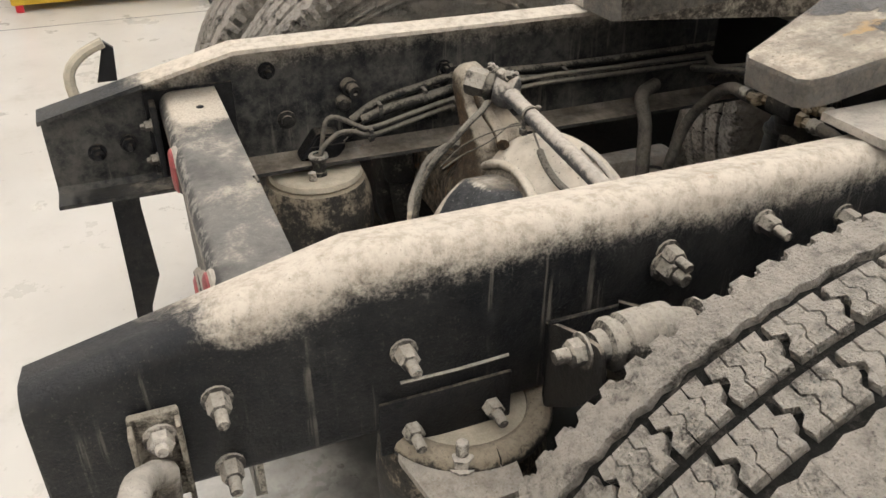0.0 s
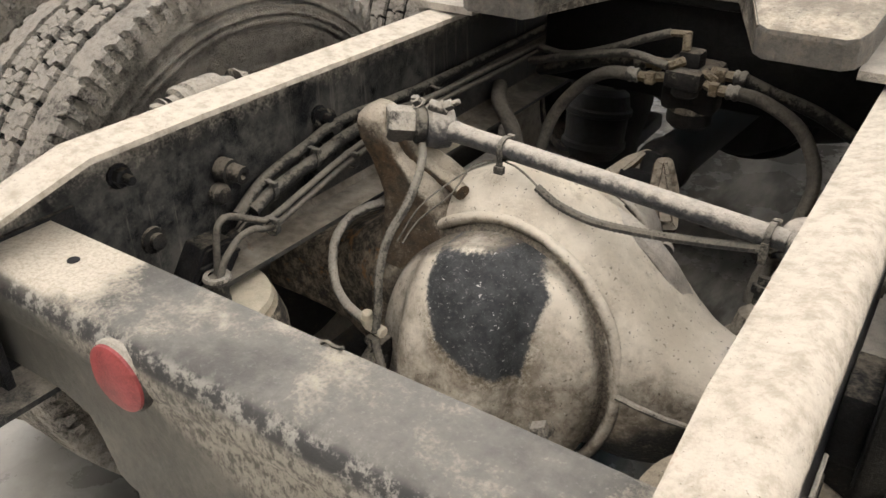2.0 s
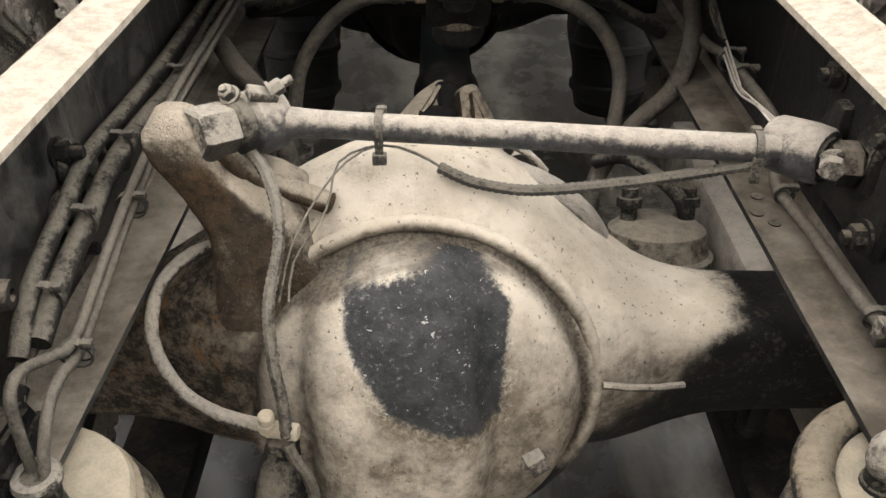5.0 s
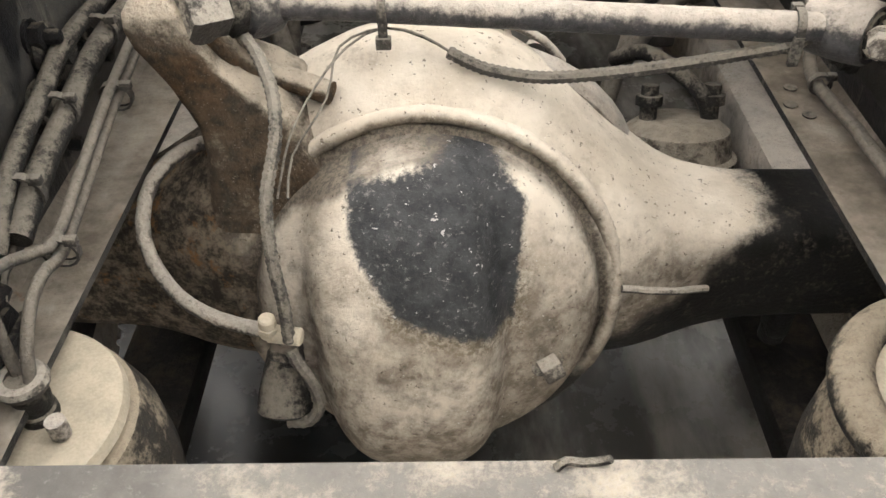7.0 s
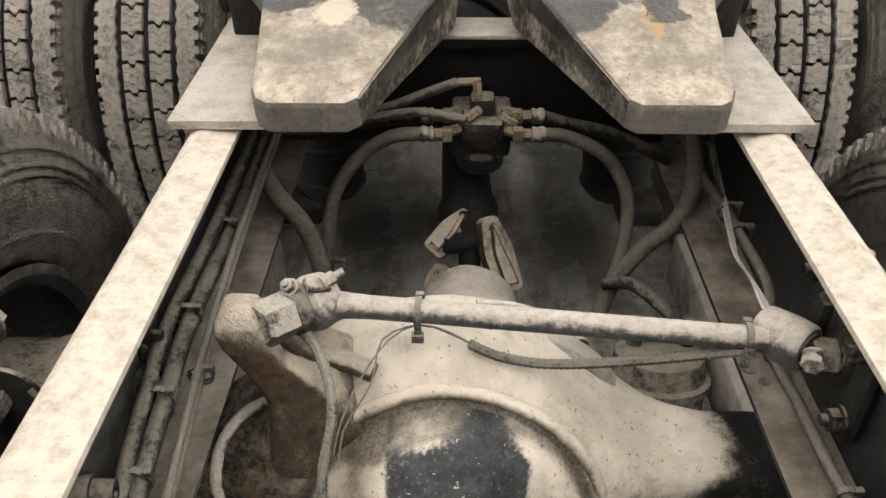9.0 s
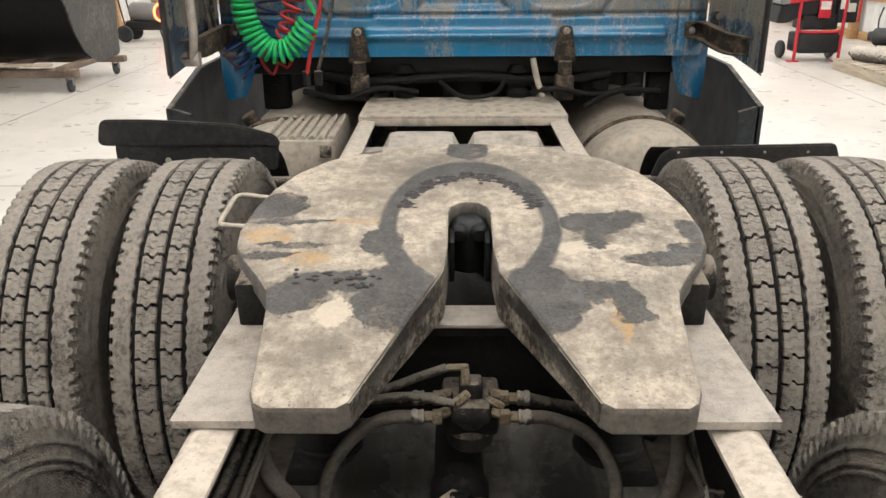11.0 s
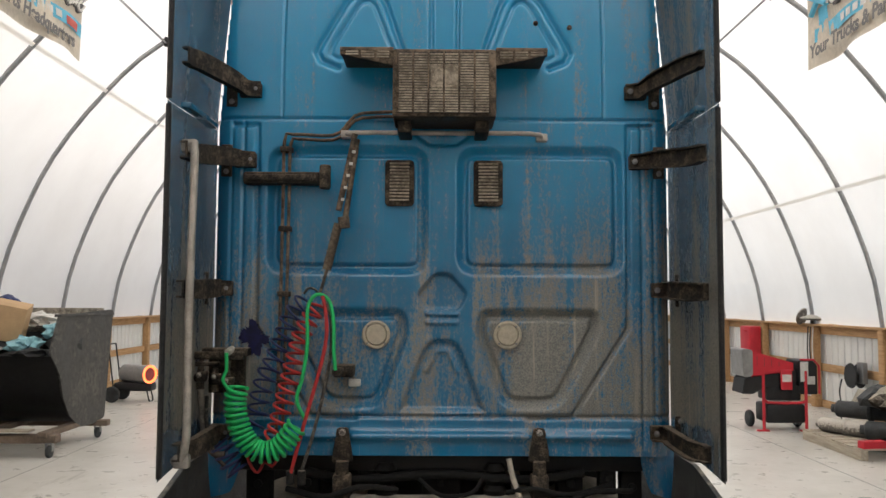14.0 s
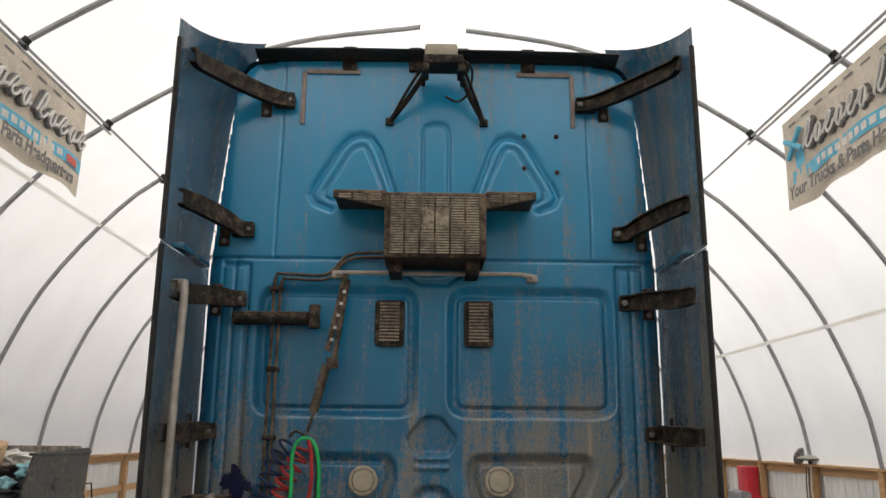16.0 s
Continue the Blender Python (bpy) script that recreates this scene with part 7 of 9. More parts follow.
# ---------------------------------------------------------------- behind the cab
def deck():
    bm = bmesh.new()
    bx(bm, (-0.425, 2.885, 1.013), (0.425, 3.30, 1.027), 0.003)
    bx(bm, (-0.425, 2.883, 0.985), (0.425, 2.893, 1.014), 0.002)
    plate = part("deck_plate", bm, M["alu"], truck, "dusty aluminium catwalk plate across the frame rails")
    k = 0
    shared = None
    for i in range(14):
        for j in range(3):
            x, y = -0.39 + i * 0.06, 2.95 + j * 0.125 + 0.03 * (i % 2)
            if shared is None:
                bm = bmesh.new()
                lathe(bm, [(0.017, 0), (0.012, 0.004), (0.006, 0.004), (0, 0.002)], (0, 0, 0), (0, 0, 1), 10)
                ob = part("dimple", bm, M["nut"], plate)
                shared = ob.data
            else:
                ob = new("dimple", shared)
                ob.parent = plate
            ob.location = (x, y, 1.027)
    # air tanks between the rails
    for s in (-1, 1):
        bm = bmesh.new()
        lathe(bm, [(0, 0), (0.09, 0.006), (0.135, 0.03), (0.14, 0.06), (0.14, 0.24), (0.135, 0.27), (0.09, 0.294), (0, 0.30)], (s * 0.01, 2.66, 0.87), (s * 1, 2.66, 0.87), 32)
        part("air_tank", bm, M["sand"], truck, "sand-coated air tank lying across the frame")
    bm = bmesh.new()
    bx(bm, (-0.42, 2.42, 0.93), (0.42, 2.54, 0.985), 0.012)
    part("crossmember", bm, M["sand"], truck, "sandy crossmember")
    bm = bmesh.new()
    bx(bm, (-0.33, 2.49, 0.90), (0.33, 2.50, 0.965), 0.004)
    part("tank_strap", bm, M["dark_iron"], truck)


deck()


def fuel_tank(s):
    y0 = 2.80
    bm = bmesh.new()
    lathe(bm, [(0, 0.0), (0.10, 0.004), (0.20, 0.018), (0.265, 0.04), (0.295, 0.075), (0.303, 0.12), (0.303, 1.6), (0, 1.65)], (s * 0.775, y0, 0.665), (s * 0.775, 9, 0.665), 56)
    tank = part("fuel_tank", bm, M["alu"], truck, "dusty aluminium cylindrical fuel tank beside the frame")
    bm = bmesh.new()
    sweep(bm, [Vector((s * 0.775 + 0.306 * math.cos(a), y0 + 0.30, 0.665 + 0.306 * math.sin(a))) for a in [math.pi * k / 24 for k in range(25)]], 0.012, 6)
    part("strap", bm, M["bracket"], tank)
    bm = bmesh.new()
    rod(bm, (s * 0.90, y0 + 0.36, 0.91), (s * 0.945, y0 + 0.35, 0.985), 0.034, 20, bevel=0.006)
    part("filler_cap", bm, M["bracket"], tank, "dusty filler cap")
    # black side skirt beside the tank
    bm = bmesh.new()
    slab(bm, [(2.86, 0.55), (4.9, 0.55), (4.9, 1.165), (3.30, 1.165), (2.86, 1.065)], -0.012, 0.012, Matrix(((0, 0, 1, s * 1.185), (1, 0, 0, 0), (0, 1, 0, 0), (0, 0, 0, 1))), 0.003)
    slab(bm, [(s * 1.185, 0.55), (s * 1.185, 1.065), (s * 1.10, 1.04), (s * 1.10, 0.55)][::s], -0.012, 0.012, Matrix(((1, 0, 0, 0), (0, 0, -1, 2.872), (0, 1, 0, 0), (0, 0, 0, 1))), 0.003)
    part("side_skirt", bm, M["skirt"], truck, "black side skirt panel beside the tank")


fuel_tank(-1)
fuel_tank(1)


def step_box():
    bm = bmesh.new()
    bx(bm, (-0.80, 2.72, 0.70), (-0.50, 3.18, 0.965), 0.012)
    box = part("step_box", bm, M["alu"], truck, "dusty aluminium battery box with a ridged step lid")
    for k in range(8):
        bm = bmesh.new()
        hose(bm, [(-0.782 + k * 0.0377, 2.735, 0.967), (-0.782 + k * 0.0377, 3.165, 0.967)], 0.0135, 0.1, 10)
        part("ridge", bm, M["alu"], box)
    bm = bmesh.new()
    bx(bm, (-0.56, 2.70, 0.90), (-0.515, 2.72, 0.95), 0.005)
    part("lid_latch", bm, M["rust"], box, "small rusty lid latch")


step_box()


def quarter_fender(s):
    """Curved plastic quarter fender ahead of the dual tyres, with its bolted lower lip and carrying tube."""
    face = Matrix(((1, 0, 0, 0), (0, 0, -1, 2.43), (0, 1, 0, 0), (0, 0, 0, 1)))
    bm = bmesh.new()
    if s < 0:
        slab(bm, rounded([(-1.295, 1.02), (-0.645, 1.015), (-0.66, 1.055), (-0.80, 1.095), (-1.10, 1.112), (-1.275, 1.112)], [0.03, 0.02, 0.03, 0.06, 0.06, 0.025]), 0.0, 0.018, face, 0.005)
    else:
        slab(bm, rounded([(0.64, 0.84), (1.325, 0.935), (1.295, 1.018), (0.74, 1.008), (0.69, 0.98)], [0.02, 0.01, 0.015, 0.02, 0.02]), 0.0, 0.018, face, 0.005)
    fen = part("quarter_fender", bm, M["black_plastic"], truck, "black plastic quarter fender ahead of the dual tyres")
    bm = bmesh.new()
    rows = []
    for i in range(13):
        x = 0.68 + 0.55 * i / 12
        rows.append([bm.verts.new((s * x, 2.432 + 0.34 * math.sin(a) * 0.9, 0.60 + 0.40 * math.cos(a) + 0.006 * noise.noise(Vector((x * 5, a, s))))) for a in [radians(6 + 84 * j / 8) for j in range(9)]])
    for a, b in zip(rows, rows[1:]):
        for j in range(8):
            bm.faces.new((a[j], a[j + 1], b[j + 1], b[j]))
    bmesh.ops.solidify(bm, geom=bm.faces[:], thickness=0.010)
    part("curved_shell", bm, M["black_plastic"], fen)
    if s < 0:
        bm = bmesh.new()
        slab(bm, rounded([(-1.235, 0.93), (-0.665, 0.93), (-0.655, 1.022), (-1.235, 1.022)], 0.012), -0.008, 0.010, face, 0.004)
        part("bolted_lip", bm, M["black_plastic"], fen)
    bm = bmesh.new()
    hose(bm, [(s * 0.43, 2.42, 0.88), (s * 0.7, 2.42, 0.88), (s * 0.9, 2.42, 0.885), (s * 1.2, 2.42, 0.89)], 0.025, 0.1, 12)
    part("carrying_tube", bm, M["dark_iron"], fen, "dusty black fender tube bolted to the rail")
    for k in range(4):
        bm = bmesh.new()
        lathe(bm, [(0.012, 0), (0.010, 0.006), (0, 0.008)], (s * (0.75 + 0.15 * k), 2.419, 0.965 if s < 0 else 0.99), (s * (0.75 + 0.15 * k), 1.0, 0.965 if s < 0 else 0.99), 10)
        part("rivet", bm, M["grey_tube"], fen)


quarter_fender(-1)
quarter_fender(1)


# ---------------------------------------------------------------- lines and hoses in the frame
def line(name, points, r, material, label="", loom=False, parent=None, seg=10):
    bm = bmesh.new()
    hose(bm, points, r, 0.015, seg, loom)
    return part(name, bm, M[material], parent or truck, label)


def tie(p, r, way, parent=None):
    """A plastic cable tie: a thin band with its head."""
    p, way = Vector(p), Vector(way).normalized()
    bm = bmesh.new()
    lathe(bm, [(r, -0.004), (r + 0.0025, -0.004), (r + 0.0025, 0.004), (r, 0.004)], p, p + way, 14)
    side = way.orthogonal().normalized()
    bx(bm, (-0.005, -0.004, -0.004), (0.006, 0.004, 0.004), 0.001, Matrix.Translation(p + side * (r + 0.003)))
    part("cable_tie", bm, M["wire"], parent or truck)


def left_rail_lines():
    main = line("air_line", [(-0.39, 1.3, 0.85), (-0.385, 0.905, 0.855), (-0.385, 0.66, 0.85), (-0.385, 0.487, 0.864), (-0.385, 0.386, 0.864), (-0.385, 0.30, 0.85), (-0.385, 0.22, 0.838), (-0.385, 0.16, 0.82)], 0.0115, "hose_dark", "dust-coated black hose along the rail")
    line("air_line", [(-0.40, 1.3, 0.875), (-0.40, 0.66, 0.875), (-0.402, 0.40, 0.885), (-0.40, 0.30, 0.872), (-0.398, 0.2, 0.852), (-0.395, 0.14, 0.82)], 0.0090, "hose_dark", "grey loom clipped to the rail")
    for k, dz in enumerate((0.0, -0.016)):
        line("brake_line", [(-0.37, 1.2, 0.86 + dz), (-0.365, 0.72, 0.868 + dz), (-0.362, 0.55, 0.870 + dz), (-0.36, 0.36, 0.850 + dz), (-0.36, 0.25, 0.828 + dz), (-0.36, 0.172, 0.812 + dz)] + ([(-0.366, 0.150, 0.816), (-0.368, 0.116, 0.836), (-0.369, 0.092, 0.845), (-0.370, 0.078, 0.833), (-0.369, 0.070, 0.801), (-0.366, 0.062, 0.757)] if k == 0 else [(-0.354, 0.135, 0.812), (-0.352, 0.110, 0.816), (-0.352, 0.088, 0.808), (-0.352, 0.065, 0.788), (-0.354, 0.053, 0.757)]), 0.0052, "hose", "dusty nylon brake line")
    line("wire_pair", [(-0.40, 0.20, 0.82), (-0.405, 0.15, 0.80), (-0.40, 0.11, 0.77), (-0.405, 0.06, 0.76)], 0.003, "hose_dark")
    line("wire_pair", [(-0.395, 0.19, 0.815), (-0.40, 0.14, 0.79), (-0.392, 0.10, 0.762), (-0.41, 0.04, 0.76)], 0.003, "wire")
    for y, z in ((0.64, 0.858), (0.43, 0.87), (0.30, 0.856), (0.20, 0.838)):
        tie((-0.389, y, z), 0.0165, (0, 1, 0.05))
    for y, z in ((0.36, 0.842), (0.17, 0.805)):
        tie((-0.36, y, z - 0.006), 0.014, (0, 1, 0.1))
    for y, z in ((0.372, 0.878), (0.33, 0.842), (0.452, 0.838)):
        bm = bmesh.new()
        lathe(bm, [(0.026, 0), (0.030, 0.006), (0.024, 0.012), (0.014, 0.012), (0.012, 0.03), (0, 0.03)], (-0.424, y, z), (0, y, z), 18)
        part("rubber_grommet", bm, M["hose_dark"], truck, "black rubber grommet in the rail web")
    # fitting that drops into the air spring
    bm = bmesh.new()
    lathe(bm, [(0.0, -0.070), (0.0135, -0.070), (0.0135, -0.052), (0.0155, -0.050), (0.0155, -0.034), (0.0135, -0.032), (0.0150, -0.020), (0.0150, -0.006), (0.013, 0.0), (0.0, 0.0)], (-0.360, 0.056, 0.768), (-0.356, 0.050, 1.768), 18)
    part("brass_fitting", bm, M["hose_dark"], truck, "dark dusty elbow on the air spring")
    bm = bmesh.new()
    lathe(bm, [(0.012, -0.004), (0.019, -0.003), (0.021, 0.003), (0.019, 0.008), (0.012, 0.008)], (-0.360, 0.056, 0.764), (-0.356, 0.050, 1.764), 20)
    part("collar", bm, M["nut"], truck, "pale dusty collar of the hose fitting")
    for at, way, prof in (((-0.424, 0.145, 0.886), (1, 0.12, -0.05), [(0, 0), (0.019, 0), (0.019, 0.020), (0.0145, 0.021), (0.013, 0.042), (0.006, 0.042), (0.005, 0.034), (0, 0.034)]),
                          ((-0.424, 0.132, 0.852), (1, 0, 0), [(0, 0), (0.017, 0), (0.017, 0.010), (0.012, 0.016), (0, 0.017)]),
                          ((-0.424, 0.010, 0.832), (1, 0, 0), [(0, 0), (0.019, 0), (0.019, 0.006), (0.012, 0.008), (0.012, 0.016), (0.006, 0.018), (0, 0.018)])):
        bm = bmesh.new()
        lathe(bm, prof, at, Vector(at) + Vector(way), 18)
        part("spacer_stud", bm, M["dark_iron"], rail_l, "dusty dark spacer stud on the rail web")
    # small valve body in the corner of the rail
    bm = bmesh.new()
    slab(bm, rounded([(0.022, 0.752), (0.098, 0.742), (0.122, 0.768), (0.112, 0.800), (0.062, 0.806)], 0.006), -0.022, 0.022, Matrix(((0, 0, 1, -0.401), (1, 0, 0, 0), (0, 1, 0, 0), (0, 0, 0, 1))), 0.005)
    bx(bm, (-0.382, 0.045, 0.776), (-0.374, 0.118, 0.781), 0.002)
    rod(bm, (-0.405, 0.105, 0.775), (-0.405, 0.14, 0.785), 0.010, 10)
    part("height_valve", bm, M["dark_paint"], truck, "dusty levelling valve at the rail corner")


left_rail_lines()


def axle_lines():
    line("sensor_loom", [(-0.245, 0.40, 0.888), (-0.225, 0.375, 0.886), (-0.211, 0.355, 0.877), (-0.195, 0.318, 0.860), (-0.192, 0.285, 0.830), (-0.201, 0.25, 0.79), (-0.199, 0.222, 0.742), (-0.193, 0.208, 0.692), (-0.192, 0.198, 0.651)], 0.0072, "wire", "dusty corrugated wire loom hanging over the axle", True)
    line("sensor_loom", [(-0.192, 0.198, 0.640), (-0.186, 0.192, 0.625), (-0.173, 0.185, 0.601), (-0.169, 0.180, 0.573), (-0.182, 0.178, 0.550), (-0.205, 0.182, 0.543)], 0.0072, "hose", "", True)
    line("breather_hose", [(-0.262, 0.395, 0.765), (-0.311, 0.37, 0.764), (-0.338, 0.332, 0.752), (-0.345, 0.297, 0.728), (-0.339, 0.275, 0.698), (-0.309, 0.245, 0.670), (-0.265, 0.222, 0.659), (-0.222, 0.212, 0.654), (-0.205, 0.209, 0.653)], 0.0078, "nut", "curved sand-coloured hose round the axle arm")
    bm = bmesh.new()
    rod(bm, (-0.214, 0.206, 0.652), (-0.211, 0.203, 0.680), 0.0085, 12, bevel=0.002)
    rod(bm, (-0.213, 0.205, 0.660), (-0.212, 0.204, 0.668), 0.0105, 6)
    rod(bm, (-0.215, 0.208, 0.653), (-0.180, 0.203, 0.652), 0.0095, 12, bevel=0.002)
    part("tee_fitting", bm, M["tan_disc"], truck, "small sandy tee fitting at the hose end")
    bm = bmesh.new()
    lathe(bm, [(0.012, 0), (0.019, 0.01), (0.027, 0.055), (0.029, 0.075), (0.026, 0.078), (0.022, 0.05), (0, 0.04)], (-0.207, 0.235, 0.61), (-0.212, 0.190, 0.540), 20)
    part("rubber_boot", bm, M["hose_dark"], truck, "open black rubber boot on the axle")
    bm = bmesh.new()
    rod(bm, (-0.215, 0.205, 0.628), (-0.195, 0.20, 0.626), 0.009, 6, bevel=0.002)
    bx(bm, (-0.208, 0.205, 0.600), (-0.188, 0.235, 0.625), 0.004)
    part("clip", bm, M["dark_iron"], truck)
    # loom slung under the torque rod, with the bare wires that leave it at both ends
    line("rod_loom", [(-0.031, 0.390, 0.862), (-0.012, 0.388, 0.852), (0.012, 0.386, 0.843), (0.06, 0.383, 0.836), (0.118, 0.380, 0.840), (0.196, 0.376, 0.852), (0.265, 0.372, 0.866), (0.300, 0.368, 0.876), (0.320, 0.371, 0.888), (0.331, 0.386, 0.900)], 0.0072, "wire", "corrugated loom slung under the torque rod", True)
    for k in range(2):
        line("bare_wire", [(-0.028, 0.390, 0.861), (-0.055, 0.392 + 0.002 * k, 0.877), (-0.094, 0.400, 0.884), (-0.130 - 0.008 * k, 0.385, 0.872), (-0.160 + 0.01 * k, 0.345, 0.850 - 0.012 * k), (-0.182, 0.300, 0.822 - 0.02 * k), (-0.194 + 0.010 * k, 0.262, 0.78)], 0.0013, "wire", "", seg=6)
    for k in range(3):
        line("bare_wire", [(0.331, 0.388, 0.900), (0.340 + 0.004 * k, 0.45, 0.884), (0.352 - 0.002 * k, 0.52 + 0.02 * k, 0.868), (0.356, 0.60, 0.850 + 0.006 * k), (0.372, 0.72, 0.85 + 0.01 * k)], 0.0016, "rag_white" if k == 0 else "iron", "", seg=6)
    tie((-0.094, 0.403, 0.9035), 0.0165, (1, -0.07, -0.035))
    bm = bmesh.new()
    bx(bm, (-0.099, 0.386, 0.874), (-0.090, 0.391, 0.905), 0.001)
    bx(bm, (-0.102, 0.383, 0.868), (-0.087, 0.393, 0.880), 0.001)
    part("cable_tie", bm, M["wire"], truck)
    tie((0.300, 0.3755, 0.8898), 0.0165, (1, -0.07, -0.035))
    tie((0.300, 0.370, 0.876), 0.011, (1, 0, 0.2))
    bm = bmesh.new()
    bx(bm, (0.294, 0.356, 0.858), (0.304, 0.362, 0.888), 0.001)
    part("cable_tie", bm, M["wire"], truck)
    # crusted wire across the housing's crown
    line("wire_run", [(-0.02, 0.475, 0.858), (0.03, 0.478, 0.850), (0.075, 0.49, 0.822), (0.10, 0.50, 0.79)], 0.005, "iron")


axle_lines()


def right_rail_lines():
    line("air_line", [(0.40, 1.0, 0.80), (0.395, 0.88, 0.805), (0.385, 0.75, 0.835), (0.382, 0.65, 0.845), (0.40, 0.555, 0.82), (0.390, 0.50, 0.772), (0.392, 0.37, 0.776), (0.393, 0.25, 0.780), (0.402, 0.20, 0.780), (0.411, 0.162, 0.779), (0.412, 0.130, 0.777), (0.399, 0.106, 0.773), (0.370, 0.088, 0.768)], 0.0076, "hose", "grey hose clipped along the rail", False)
    bm = bmesh.new()
    for lo, hi in (((0.398, 0.128, 0.806), (0.424, 0.138, 0.848)), ((0.398, 0.168, 0.806), (0.424, 0.178, 0.848)), ((0.398, 0.128, 0.842), (0.424, 0.178, 0.852)), ((0.380, 0.128, 0.796), (0.424, 0.200, 0.808)), ((0.378, 0.192, 0.776), (0.392, 0.206, 0.806))):
        bx(bm, lo, hi, 0.002)
    part("line_clip", bm, M["nut"], truck, "grey plastic line clip with a square opening")
    tie((0.396, 0.232, 0.780), 0.0105, (0.1, 1, 0))
    tie((0.390, 0.47, 0.773), 0.0105, (0.1, 1, 0))
    bm = bmesh.new()
    lathe(bm, [(0.0, -0.052), (0.0165, -0.052), (0.0165, -0.036), (0.0148, -0.034), (0.0148, -0.018), (0.0, -0.018)], (0.348, 0.076, 0.766), (0.353, 0.081, 1.766), 16)
    part("thread", bm, M["hose_dark"], truck, "black threaded stub of the elbow")
    bm = bmesh.new()
    lathe(bm, [(0.0, -0.022), (0.016, -0.020), (0.019, -0.010), (0.019, 0.004), (0.014, 0.015), (0.0, 0.019)], (0.348, 0.076, 0.766), (0.353, 0.081, 1.766), 20)
    rod(bm, (0.348, 0.076, 0.766), (0.366, 0.086, 0.768), 0.0175, 16, bevel=0.004)
    rod(bm, (0.366, 0.086, 0.768), (0.378, 0.092, 0.769), 0.0125, 12, bevel=0.003)
    part("brass_fitting", bm, M["iron"], truck, "dusty elbow on the air spring")
    # the far spring's rubber is rolled up round its plate
    bm = bmesh.new()
    sweep(bm, [Vector((0.395 + 0.104 * math.cos(a), 0.055 + 0.104 * math.sin(a), 0.722)) for a in [2 * math.pi * k / 48 for k in range(49)]], 0.019, 10)
    part("rolled_lip", bm, M["bag"], truck, "rolled rubber lip of the air spring")
    for p in ((0.372, 0.50, 0.7505), (0.360, 0.462, 0.7505), (0.374, 0.44, 0.7505)):
        bm = bmesh.new()
        rod(bm, p, (p[0], p[1], p[2] + 0.0015), 0.008, 12)
        part("drilled_hole", bm, M["hose_dark"], rail_r)


right_rail_lines()


def brake_chamber(x, y, z, way, dark=False):
    a = Vector((x, y, z))
    w = Vector(way).normalized()
    bm = bmesh.new()
    lathe(bm, [(0, 0), (0.055, 0.0), (0.075, 0.015), (0.082, 0.05), (0.090, 0.055), (0.090, 0.068), (0.082, 0.073), (0.080, 0.14), (0.086, 0.145), (0.086, 0.158), (0.06, 0.19), (0, 0.195)], a, a + w, 28)
    ch = part("brake_chamber", bm, M["shade_black"] if dark else M["rust"], truck, "spring-brake chamber of the forward axle, its shade painted in near-black" if dark else "dusty tan spring-brake chamber")
    for s in (-1, 1):
        bm = bmesh.new()
        p = a + Vector((s * 0.045, 0, 0))
        lathe(bm, [(0, 0), (0.013, 0), (0.013, 0.02), (0.02, 0.021), (0.02, 0.035), (0.013, 0.036), (0.013, 0.05), (0, 0.05)], p, p - w, 10)
        part("port", bm, M["hose_dark"], ch)
    return ch


brake_chamber(0.305, 0.675, 0.60, (0.0, -0.30, -1))
brake_chamber(-0.325, 0.675, 0.60, (0.0, -0.30, -1))
for side in (-1, 1):
    brake_chamber(side * 0.345, 1.36, 0.675, (0.0, -0.15, -1), True)
line("brake_hose", [(0.225, 0.80, 0.63), (0.262, 0.765, 0.66), (0.30, 0.72, 0.655), (0.335, 0.68, 0.635), (0.35, 0.675, 0.60)], 0.012, "hose_dark", "black brake hose to the chamber")


